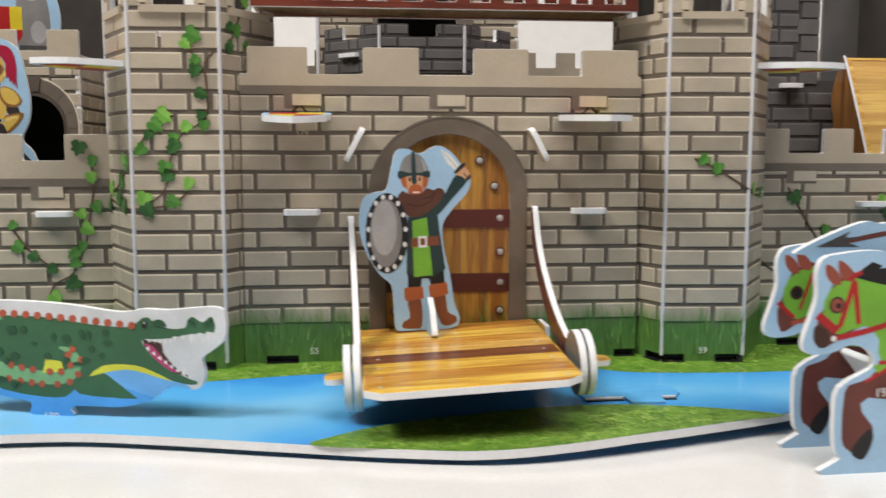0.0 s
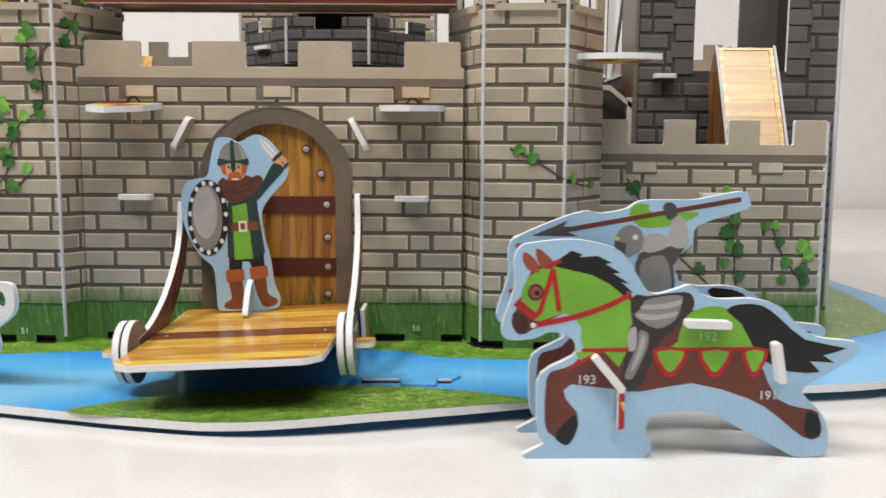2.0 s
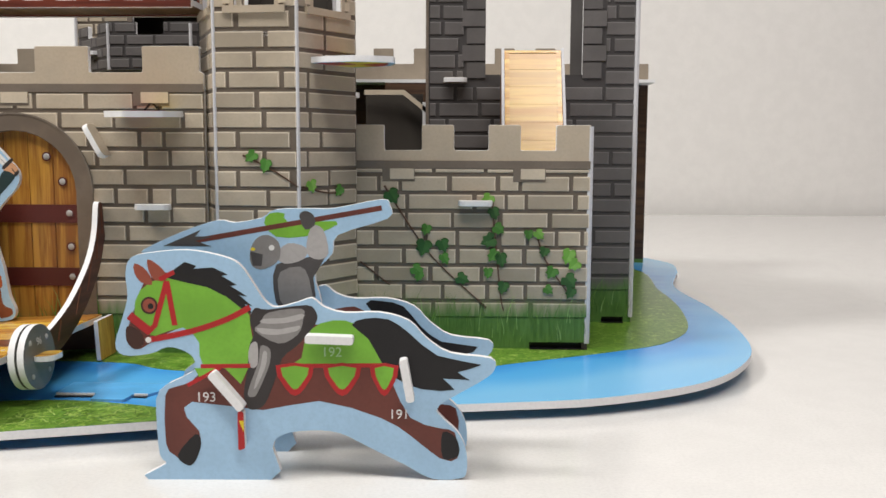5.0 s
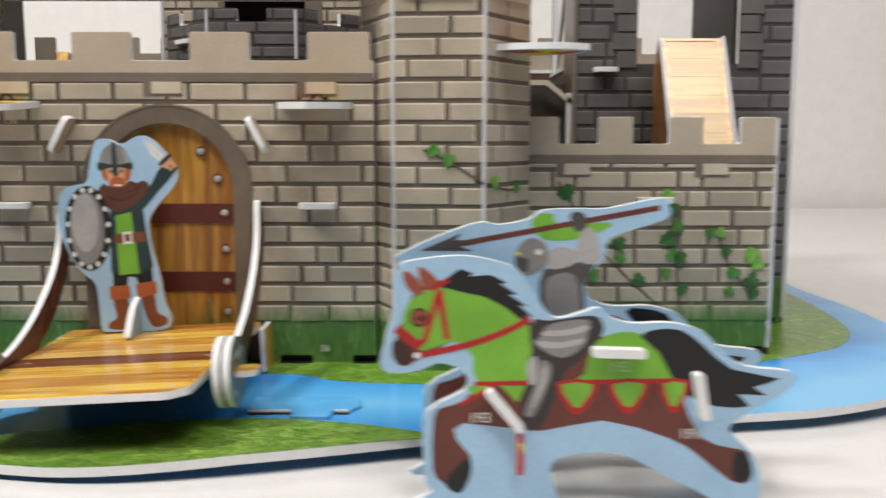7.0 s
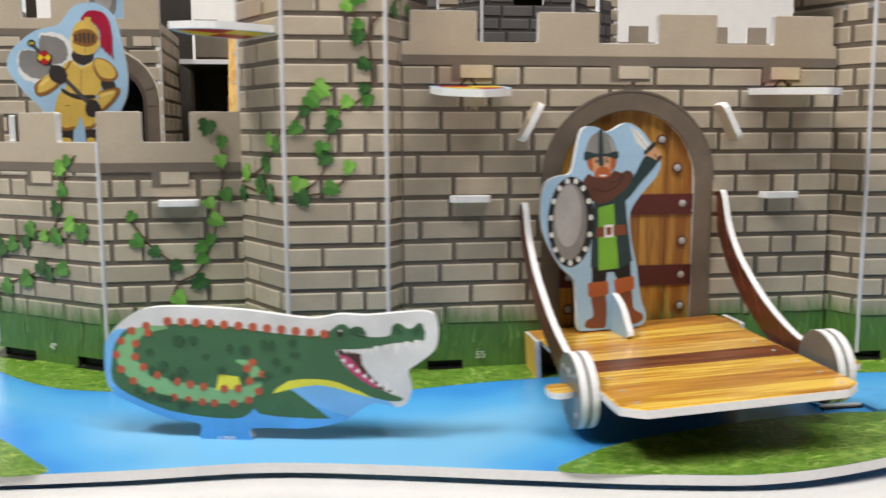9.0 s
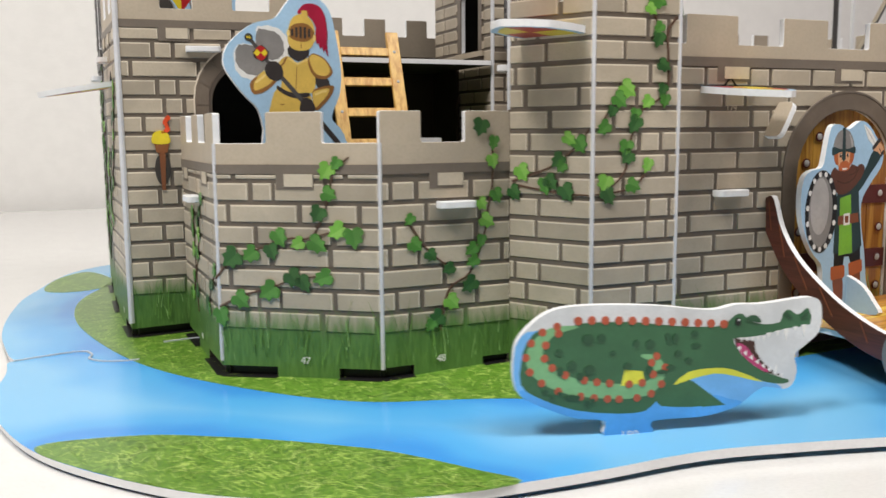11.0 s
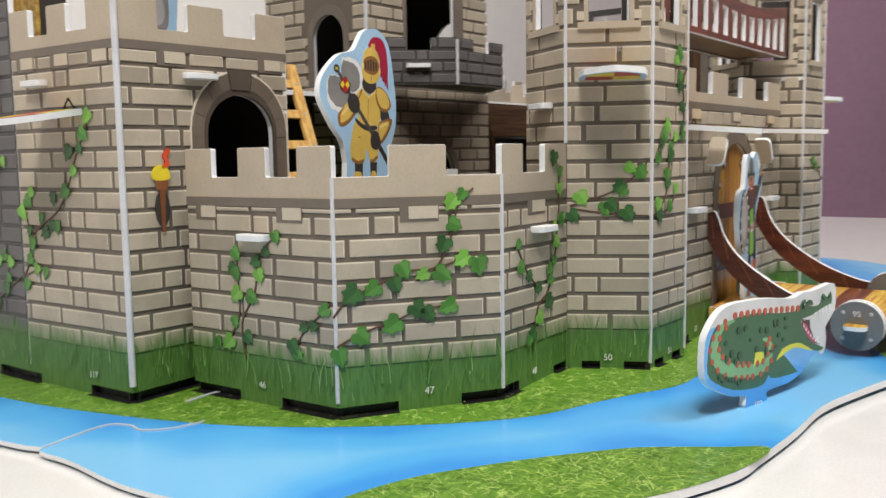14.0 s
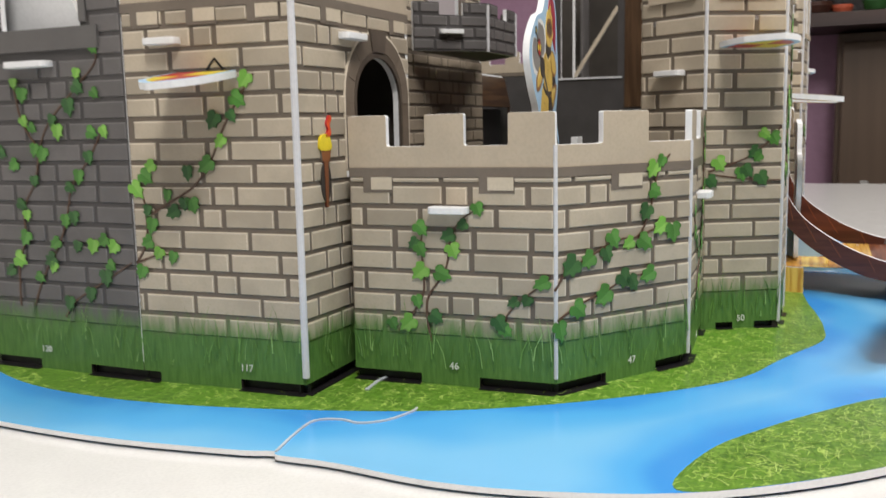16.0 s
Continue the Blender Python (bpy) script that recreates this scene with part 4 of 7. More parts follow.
def dark_tower():
    """The dark grey tower behind the low wall, with a tall window."""
    e = empty("dark_tower", Matrix())
    p, q = (0.1900, 0.4085), (0.2833, 0.4095)
    win = [(0.0255, 0.1205), (0.0690, 0.1205), (0.0690, 0.178), (0.0255, 0.178)]
    w, k = wall_panel("wall_panel", e, p, q, 0.19, 71, dark=True, slots=((0.080, 0.090),), loops=[win], x1=0.0930,
                      hole=box_gap(0.0155, 0.0795, 0.1195, 0.18), label="dark grey brick-printed wall with a tall window")
    for s, x in ((-1, 0.0255), (1, 0.0690)):
        for j in range(8):
            wd = 0.0105 if j % 2 else 0.0085
            a, b = sorted((x, x + s * wd))
            part("jamb_block", box(a, b, -0.0007, 0.0004, 0.1190 + j * 0.0076, 0.1258 + j * 0.0076), DBRICK, w)
    peg(w, 0.0120, 0.1178, 0.0105, 0.0060).data.materials[0] = STONE
    part("edge_cover", box(-0.0014, -0.0001, -0.0003, 0.0040, FOOT, 0.19), BAND, w)
    wall_panel("wall_panel", e, q, (0.2850, 0.4950), 0.19, 72, dark=True, slots=(), lay=False)
    side = [(0.004, 0.1220), (0.045, 0.1220), (0.045, 0.186), (0.004, 0.186)]
    w2, k2 = wall_panel("wall_panel", e, (0.1895, 0.4950), (0.1900, 0.4112), 0.19, 73, dark=True, slots=None, grass=False, loops=[side], lay=False)
    part("wood_lining", box(0.050, k2 - 0.001, -0.0006, 0.0, 0.1000, 0.189), wood("tower_lining", (0.10, 0.055, 0.028), (0.05, 0.025, 0.012), "z"), w2, "brown wood-grain lining")
    part("window_ledge", box(0.002, 0.048, -0.0010, 0.0004, 0.1205, 0.1218), FOAM_EDGE, w2)
    part("brace", slab([ribbon([(0.0135, 0.1220), (0.0450, 0.1700)], 0.0026)], 0.0004, 0.0020), [STONE_LT, FOAM_EDGE], w2, "slanting foam brace")
    part("post", box(0.0125, 0.0140, 0.0004, 0.0020, 0.1220, 0.1860), FOAM, w2)
    wall_panel("wall_panel", e, (0.2850, 0.4955), (0.2850, 0.5260), 0.19, 74, dark=True, slots=None, grass=False, lay=False)
    part("inner_panel", box(0.262, 0.2835, 0.4920, 0.4942, FOOT, 0.19), DBRICK, e)
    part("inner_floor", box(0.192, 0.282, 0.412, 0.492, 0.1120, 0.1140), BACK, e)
    edge_strip(e, q, FOOT, 0.19, 0.0011)
    tagged(e, "dark grey brick-printed tower with a tall window", "castle tower")
    # the east wall behind the tower
    r = empty("side_wall", Matrix())
    w, k = wall_panel("wall_panel", r, (0.2850, 0.6200), (0.2850, 0.5260), 0.1300, 75, dark=True, slots=None, grass=False, lay=False)
    parapet(w, k, 0.1300, 0.1400, 0.1500, [(0.0, 0.014), (0.028, 0.041), (0.055, 0.068), (0.081, k)])
    foot_tabs(w, k, ())
    tagged(r, "beige brick-printed side wall with battlements behind the dark tower", "castle wall")
    # beige inner gusset beside the tower
    g = empty("inner_gusset", Matrix())
    part("panel", slab([[(0.1600, 0.1140), (0.1785, 0.1140), (0.1890, 0.1055), (0.1890, 0.1030), (0.1778, 0.1118), (0.1600, 0.1118)]], 0.4140, 0.4160), [STONE_LT, FOAM], g)
    # near-black panel added for the dark inside below the gusset
    part("shade_panel", box(0.1600, 0.1866, 0.4200, 0.4220, ground(0.17, 0.42), 0.1125), BACK, g)
    part("upright", box(0.1868, 0.1890, 0.4140, 0.4160, 0.0795, 0.1085), FOAM, g)
    tagged(g, "beige angled foam panel inside the castle", "panel")


dark_tower()


def keep():
    """The inner keep: a beige tower with arched openings and a dark projecting balcony."""
    e = empty("keep", Matrix())
    fl, fr, bl, br = (-0.0210, 0.5215), (0.0930, 0.5180), (-0.0205, 0.6000), (0.0930, 0.6000)
    arch = arch_loop(0.0505, 0.0118, 0.1300, 0.1560, 0.0135)
    hole = box_gap(0.0320, 0.0690, 0.1265, 0.1750)
    w, k = wall_panel("wall_panel", e, bl, fl, 0.20, 81, slots=None, grass=False, loops=[arch], hole=hole)
    part("arch_ring", slab([arch_loop(0.0505, 0.0160, 0.1298, 0.1565, 0.0185), arch], -0.0008, 0.0), [BAND, BAND], w)
    part("window_sill", box(0.0320, 0.0680, -0.0014, 0.0004, 0.1268, 0.1296), STONE, w)
    for s in (-1, 1):
        for j in range(4):
            a, b = sorted((0.0505 + s * 0.0161, 0.0505 + s * 0.0185))
            part("jamb_block", box(a, b, -0.0007, 0.0, 0.1305 + j * 0.0078, 0.1345 + j * 0.0078), STONE, w)
    under = arch_loop(0.0570, 0.0205, FOOT + 0.0008, 0.0760, 0.0215)
    upper = [(0.0338, 0.1440), (0.0785, 0.1440), (0.0785, 0.1900), (0.0338, 0.1900)]
    low, high = arch_gap(0.0570, 0.0332, 0.0, 0.0790), box_gap(0.0305, 0.0880, 0.1435, 0.1910)
    hole = lambda a, b: (*low(a, b), *high(a, b))
    w, k = wall_panel("wall_panel", e, fl, fr, 0.20, 82, slots=None, grass=False, loops=[under, upper], hole=hole, laid=0.1300)
    gap = arch_loop(0.0570, 0.0200, FOOT + 0.001, 0.0760, 0.0210)
    # lower storey in the darkened bricks, which paint the shade under the balcony
    c = part("lower_panel", slab([[(0.0, FOOT), (k, FOOT), (k, 0.1285), (0.0, 0.1285)], gap], 0.0, 0.0004), [SHADE_MORTAR, FOAM_EDGE], w, "lower storey with an archway, its brick colour darkened for the balcony's shade", Matrix.Translation((0, -0.0005, 0)))
    courses(c, 0.0, k, 0.1285, FOOT, 85, "brown", arch_gap(0.0570, 0.0252, 0.0, 0.0760, 0.0262))
    part("arch_ring", slab([arch_loop(0.0570, 0.0250, FOOT, 0.0760, 0.0260), gap], -0.0014, -0.0005), [ARCH, ARCH], w)
    for a, b in ((0.0306, 0.0336), (0.0787, 0.0878)):
        part("door_surround", box(a, b, -0.0006, 0.0, 0.1300, 0.1910), BAND, w)
    wall_panel("wall_panel", e, fr, br, 0.20, 83, slots=None, grass=False, loops=[arch_loop(0.0240, 0.0165, 0.1300, 0.1610, 0.0160)], hole=box_gap(0.0060, 0.0420, 0.1280, 0.1790))
    part("rear_panel", box(bl[0], br[0], 0.598, 0.600, FOOT, 0.20), BACK, e)
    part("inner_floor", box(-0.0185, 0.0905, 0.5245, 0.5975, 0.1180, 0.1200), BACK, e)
    # unseen lid, added so that no light falls into the keep
    part("roof", box(-0.0230, 0.0950, 0.5180, 0.6020, 0.2000, 0.2022), STONE, e)
    edge_strip(e, fl, FOOT, 0.20, 0.0011)
    # balcony on three sides
    z0, notch, top = 0.1290, 0.1478, 0.1545
    pts = [(-0.0172, 0.5158), (0.0126, 0.4848), (0.0580, 0.4838), (0.0880, 0.5145)]
    for i, pairs in enumerate(([(0.0, 0.0148), (0.0285, 0.0440)], [(0.0, 0.0155), (0.0305, 0.0460)], [(0.0, 0.0145), (0.0290, 0.0431)])):
        m, k = along(pts[i], pts[i + 1])
        pairs = [(a, min(b, k)) for a, b in pairs]
        b = part("balcony_wall", slab([merlons(k, z0, notch, top, pairs)], 0, TH), [DMORTAR, FOAM], e, "dark grey brick-printed balcony wall", m)
        courses(b, 0.0, k, notch + 0.0005, z0 + 0.0016, 90 + i, True, None, 0.0062, notch - 0.0029, 0.0150)
        for a, c in pairs:
            courses(b, a, c, top + 0.0001, notch + 0.0014, 95 + i, True, None, 0.0062, top - 0.0029, 0.012)
        if i == 0:
            peg(b, 0.0213, 0.1390, 0.0135, 0.0040)
            part("printed_mark", box(0.0190, 0.0232, -0.0006, 0.0, 0.1335, 0.1358), DBRICK_LIP, b)
    for p in pts[1:3]:
        edge_strip(e, p, z0, top - 0.001, 0.0009)
    flat_sheet("balcony_floor", [[(pts[0][0] + 0.002, pts[0][1]), (pts[1][0] + 0.001, pts[1][1] + 0.002), (pts[2][0] - 0.001, pts[2][1] + 0.002), (pts[3][0] - 0.002, pts[3][1])]], z0, z0 + 0.002, [BACK, FOAM], e)
    tagged(e, "inner brick-printed keep with a dark battlemented balcony", "castle keep")


keep()


def rear_wall():
    e = empty("rear_wall", Matrix())
    p, q = (-0.1400, 0.6300), (0.3300, 0.6300)
    m, k = along(p, q)
    # one dark board; its colour also stands for the shade in the gallery openings
    w = part("wall_panel", slab([[(0, FOOT), (k, FOOT), (k, 0.133), (0, 0.133)]], 0, TH), [WOOD_D, FOAM], e, "dark wood-grain board that also fills the shaded gallery openings", m)
    pairs = [(i * 0.028, i * 0.028 + 0.014) for i in range(17)]
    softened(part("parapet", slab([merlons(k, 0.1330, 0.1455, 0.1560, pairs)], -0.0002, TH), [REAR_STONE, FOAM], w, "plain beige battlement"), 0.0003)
    part("ledge", box(0.200, k, -0.0250, 0.0, 0.1310, 0.1330), FOAM, w)
    foot_tabs(w, k, ())
    tagged(e, "rear castle wall with a beige battlement over a dark gallery", "castle wall")
    # sloping brown awning inside
    a = empty("awning", Matrix())
    part("panel", box(0.155, 0.268, -0.0011, 0.0011, 0.0, 0.0245, matrix=pose(0, 0.5560, 0.1035, -12, 0, 0)), [WOOD_D], a)
    part("edge", box(0.155, 0.262, 0.5600, 0.5624, 0.1268, 0.1290), FOAM, a)
    for x in (0.157, 0.2655):
        part("post", box(x - 0.001, x + 0.001, 0.5550, 0.5570, ground(x, 0.556), 0.1040), WOOD_D, a)
    # black panel added for the shade of the opening under the awning
    part("shade_panel", box(0.155, 0.268, 0.5640, 0.5660, ground(0.2, 0.56), 0.1020), BLACK, a)
    tagged(a, "dark brown sloping board awning inside the castle", "awning")


rear_wall()


def gallery():
    """The deck between the corner block and the keep, on dark boards that stand in for the shade below."""
    e = empty("gallery_deck", Matrix())
    flat_sheet("deck", [rounded([(-0.1355, 0.5185), (-0.0232, 0.5185), (-0.0232, 0.5975), (-0.1355, 0.5975)], 0.0006)], 0.1208, 0.1232, [BACK, FOAM], e, "dark deck with a white foam edge", 0.0002)
    # back and side boards carry the shade under the deck in their colour
    part("back_board", box(-0.1355, -0.0232, 0.5955, 0.5975, ground(-0.08, 0.59), 0.1208), DARK_BOARD, e, "added dark board for the shaded space under the deck")
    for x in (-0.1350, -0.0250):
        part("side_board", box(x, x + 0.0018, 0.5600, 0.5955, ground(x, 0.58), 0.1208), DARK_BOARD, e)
    part("latch", box(-0.1188, -0.1178, 0.5925, 0.5955, 0.0830, 0.1080), FOAM_EDGE, e, "thin white foam strip on the back board")
    tagged(e, "raised dark deck with white edge between two castle blocks", "deck")


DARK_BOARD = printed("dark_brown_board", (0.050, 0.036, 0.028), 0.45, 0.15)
gallery()


def courtyard():
    """A dark board added between the walls to stop green light bouncing off the lawn."""
    e = empty("bounce_board", Matrix())
    flat_sheet("board", [[(-0.085, 0.405), (0.150, 0.405), (0.150, 0.512), (-0.085, 0.512)]], 0.0100, 0.0118, [WOOD_D, FOAM], e)
    for x in (-0.080, 0.145):
        for y in (0.410, 0.507):
            part("foot", box(x - 0.003, x + 0.003, y - 0.001, y + 0.001, ground(x, y), 0.0100), FOAM, e)
    tagged(e, "added dark board that cuts green bounced light inside the castle", "floor board")


courtyard()


# ---- things that stand in and on the castle ----
MM = 0.001


def mm(pts):
    return [(x * MM, z * MM) for x, z in pts]


def figure_mesh(outline, layers, thick=TH, steps=3, floor=None):
    """A cut-out of foam board with its colours laid on as thin shapes, all in one mesh."""
    bm, mats = bmesh.new(), [SKY, FOAM]
    edge = curve_through(mm(outline), steps)
    if floor is not None:
        edge = [(x, max(z, floor)) for x, z in edge]
    add_slab(bm, [edge], 0, thick)
    for i, (material, loop) in enumerate(layers):
        if material not in mats:
            mats.append(material)
        k = mats.index(material)
        add_slab(bm, [loop], -0.00005 - 0.000004 * i, 0.0, front=k, side=k)
    return bm, mats


GREEN_D = printed("deep_green", (0.042, 0.130, 0.060), 0.36)
GREEN_S = printed("spot_green", (0.024, 0.080, 0.038), 0.36)
GREEN_M = printed("mint_green", (0.19, 0.42, 0.20), 0.36)
GREEN_L = printed("bright_green", (0.18, 0.43, 0.042), 0.36)
TEAL = printed("dark_teal", (0.022, 0.045, 0.048), 0.36)
RUST = printed("rust_red", (0.42, 0.09, 0.045), 0.36)
ORANGE = printed("orange_brown", (0.42, 0.11, 0.035), 0.36)
BROWN = printed("chestnut", (0.135, 0.038, 0.028), 0.36)
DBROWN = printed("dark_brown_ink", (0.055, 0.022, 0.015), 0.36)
SCARF = printed("scarf_brown", (0.105, 0.040, 0.026), 0.36)
BOOT = printed("boot_brown", (0.21, 0.065, 0.03), 0.36)
GREY = printed("grey_ink", (0.23, 0.22, 0.215), 0.34)
GREY_L = printed("light_grey_ink", (0.40, 0.385, 0.38), 0.34)
GREY_D = printed("dark_grey_ink", (0.075, 0.07, 0.07), 0.34)
INK = printed("warm_black_ink", (0.038, 0.032, 0.032), 0.34)
GOLD = printed("gold_ink", (0.66, 0.45, 0.10), 0.34)
GOLD_L = printed("pale_gold_ink", (0.78, 0.60, 0.22), 0.34)
CRIMSON = printed("crimson_ink", (0.36, 0.012, 0.045), 0.35, 0.1)
GOLD_D = printed("dark_gold_ink", (0.26, 0.12, 0.035), 0.34)
PINK = printed("pink_ink", (0.48, 0.055, 0.17), 0.34)
LEMON = printed("lemon_ink", (0.66, 0.66, 0.06), 0.34)
SKIN = printed("tan_ink", (0.62, 0.34, 0.19), 0.36)
PALE = printed("pale_grey_card", (0.62, 0.64, 0.66), 0.38)
BLUE_M = printed("mid_blue_card", (0.16, 0.44, 0.82), 0.3)
EAR = printed("ear_brown", (0.30, 0.075, 0.045), 0.36)
BLUE = printed("river_blue_card", (0.09, 0.36, 0.78), 0.3)


def smooth(pts, steps=3):
    return curve_through(mm(pts), steps)


def warrior():
    outline = [(-9.3, 88.5), (-4.8, 89.4), (-0.1, 87.7), (6.1, 90.6), (11.3, 88.6), (16.5, 82.8), (19.2, 78.7), (18.0, 73.6), (12.3, 67.4), (8.4, 61.2), (9.2, 51.8), (11.4, 43.4),
               (13.1, 32.8), (15.2, 27.4), (13.9, 23.8), (7.2, 22.7), (-0.2, 22.8), (-6.5, 22.6), (-9.6, 23.4), (-10.2, 31.0), (-11.2, 39.5), (-15.7, 43.7), (-19.8, 50.0), (-22.6, 57.3),
               (-23.3, 65.5), (-21.6, 71.6), (-17.5, 73.7), (-13.0, 74.7), (-11.4, 80.8)]
    L = [(BLACK, mm([(-4.9, 44.0), (8.9, 46.0), (9.3, 40.2), (4.7, 38.6), (3.0, 42.0), (0.5, 42.0), (0.1, 38.6), (-4.9, 38.6)])),
         (BOOT, smooth([(-5.0, 34.5), (0.0, 34.8), (0.5, 24.5), (-2.3, 23.4), (-6.9, 23.8), (-6.6, 26.0), (-4.1, 27.8)])),
         (BOOT, smooth([(4.7, 36.0), (9.3, 36.6), (10.5, 29.6), (13.9, 27.5), (13.4, 25.1), (8.0, 25.0)])),
         (ORANGE, rounded(mm([(-6.4, 38.7), (0.9, 39.1), (1.3, 34.5), (-6.0, 33.7)]), 0.0009)),
         (ORANGE, rounded(mm([(3.0, 39.5), (10.3, 40.6), (10.7, 36.0), (3.8, 34.4)]), 0.0009)),
         (TEAL, mm([(-4.9, 64.8), (-0.1, 66.5), (6.1, 70.0), (7.2, 60.1), (9.6, 45.5), (4.7, 42.6), (-5.4, 43.6), (-5.3, 51.9)])),
         (GREEN_L, mm([(-3.2, 63.3), (2.4, 64.5), (4.7, 43.2), (-2.6, 42.6)])),
         (BOOT, mm([(-3.6, 56.9), (6.8, 57.7), (7.4, 54.3), (-3.7, 53.6)])),
         (WHITE, mm([(-0.9, 57.6), (2.4, 57.8), (2.6, 53.6), (-0.7, 53.4)])),
         (BOOT, mm([(-0.2, 56.8), (1.7, 56.9), (1.8, 54.4), (0.0, 54.3)])),
         (WHITE, mm([(7.5, 89.4), (11.0, 87.6), (15.1, 83.2), (13.4, 81.6), (10.2, 84.2)])), (GREY_L, ribbon(mm([(8.4, 88.6), (14.2, 82.4)]), 0.0003)),
         (SKIN, smooth([(13.4, 80.3), (14.8, 82.2), (16.9, 82.8), (19.1, 80.3), (18.4, 78.0), (15.4, 78.4)], 3)),
         (INK, smooth([(13.0, 81.4), (13.7, 80.4), (17.1, 83.4), (16.4, 84.4)], 3)), (INK, smooth([(17.3, 78.3), (18.0, 77.7), (19.4, 79.3), (18.8, 80.1)], 3)), (INK, ribbon(mm([(16.6, 80.6), (17.9, 78.8)]), 0.0004)),
         (TEAL, smooth([(5.5, 71.5), (8.8, 72.6), (11.2, 76.4), (13.6, 79.9), (17.6, 78.1), (16.2, 75.6), (12.1, 71.4), (7.4, 66.0), (5.6, 66.0)], 2)),
         (SCARF, smooth([(-6.7, 74.3), (-5.2, 73.4), (0.2, 73.4), (2.3, 75.2), (5.0, 74.4), (6.0, 75.0), (7.6, 75.2), (9.1, 73.8), (7.8, 70.7), (4.5, 67.6), (0.2, 65.0), (-4.2, 64.8), (-6.9, 67.7), (-8.9, 71.4)])),
         (DBROWN, ribbon(curve_through(mm([(-5.4, 69.6), (-1.0, 68.6), (3.4, 70.2), (5.8, 73.6)]), 4, False), 0.0005)), (DBROWN, ribbon(curve_through(mm([(1.0, 71.4), (4.0, 72.2), (5.0, 74.0)]), 4, False), 0.0004)),
         (SKIN, smooth([(-6.4, 80.4), (2.0, 80.4), (1.8, 76.0), (-0.2, 73.6), (-3.6, 73.6), (-5.6, 75.6)], 2)),
         (BLACK, mm(disc(-4.1, 78.5, 0.5, 0.85, 10))), (BLACK, mm(disc(-0.3, 78.6, 0.5, 0.85, 10))), (WHITE, mm(disc(-4.0, 78.8, 0.2, 0.25, 8))), (WHITE, mm(disc(-0.2, 78.9, 0.2, 0.25, 8))),
         (ORANGE, smooth([(-7.3, 80.2), (-5.9, 80.0), (-5.4, 77.8), (-5.2, 75.4), (-6.4, 75.6), (-7.3, 77.6)], 2)),
         (ORANGE, smooth([(1.0, 80.0), (2.7, 80.2), (2.9, 77.8), (2.1, 75.6), (0.7, 75.2), (0.9, 77.8)], 2)),
         (ORANGE, smooth([(-4.8, 73.6), (-3.9, 76.0), (-2.0, 76.6), (0.0, 76.2), (1.2, 74.0), (-0.6, 73.0), (-3.2, 73.0)], 2)),
         (WHITE, mm([(-3.1, 74.0), (-0.3, 74.0), (-0.7, 73.4), (-2.7, 73.4)])),
         (GREY, smooth([(-7.7, 80.4), (-7.4, 84.0), (-5.6, 86.7), (-2.7, 87.7), (0.2, 86.7), (2.1, 84.0), (2.7, 80.4), (-2.6, 80.4)])),
         (GREY_L, smooth([(-0.2, 86.2), (1.5, 84.4), (2.3, 81.4), (1.5, 81.4), (0.8, 84.0)], 2)),
         (TEAL, smooth([(-8.6, 80.4), (-8.0, 81.6), (-5.0, 80.9), (-2.4, 80.7), (0.4, 80.9), (3.2, 81.6), (3.7, 80.2), (3.2, 79.0), (0.6, 79.6), (-2.4, 79.9), (-5.4, 79.4), (-8.2, 78.6)], 2)),
         (TEAL, mm([(-3.5, 88.2), (-2.2, 88.4), (-1.4, 77.4), (-2.4, 76.2), (-3.4, 77.4)])),
         (BLACK, mm(disc(-12.8, 58.9, 8.1, 14.6, 36)))]
    for i in range(15):
        a = 2 * math.pi * i / 15 + 0.1
        L.append((WHITE, mm(disc(-12.8 + 7.1 * math.cos(a), 58.9 + 13.4 * math.sin(a), 0.85, 1.0, 8))))
    L += [(GREY, mm(disc(-13.2, 58.9, 6.1, 12.5, 30))), (GREY_L, mm(disc(-13.8, 60.8, 4.8, 10.0, 28)))]
    bm, mats = figure_mesh(outline, L)
    # the half-moon stand set across the foot
    bm2 = slab([curve_through([(-0.0150, 0.0228), (-0.0130, 0.0275), (-0.0080, 0.0325), (0.0, 0.0355), (0.0035, 0.0355), (0.0035, 0.0228)], 4)], -0.0011, 0.0011)
    turn = pose(0, 0, 0, 0, 0, 90)
    for v in bm2.verts:
        v.co = Matrix.Translation((0.0035, 0.002, 0)) @ turn @ v.co
    me = bpy.data.meshes.new("tmp")
    bm2.to_mesh(me)
    bm2.free()
    bm.from_mesh(me)
    bpy.data.meshes.remove(me)
    ob = linked("toy_figure", bm, mats, matrix=pose(0.0231, 0.3258, -0.0012, 0, 0, 3) @ Matrix.Diagonal((0.96, 1, 1, 1)))
    tagged(ob, "flat foam cut-out of a bearded fighter with round shield, green tunic", "toy figure")


warrior()


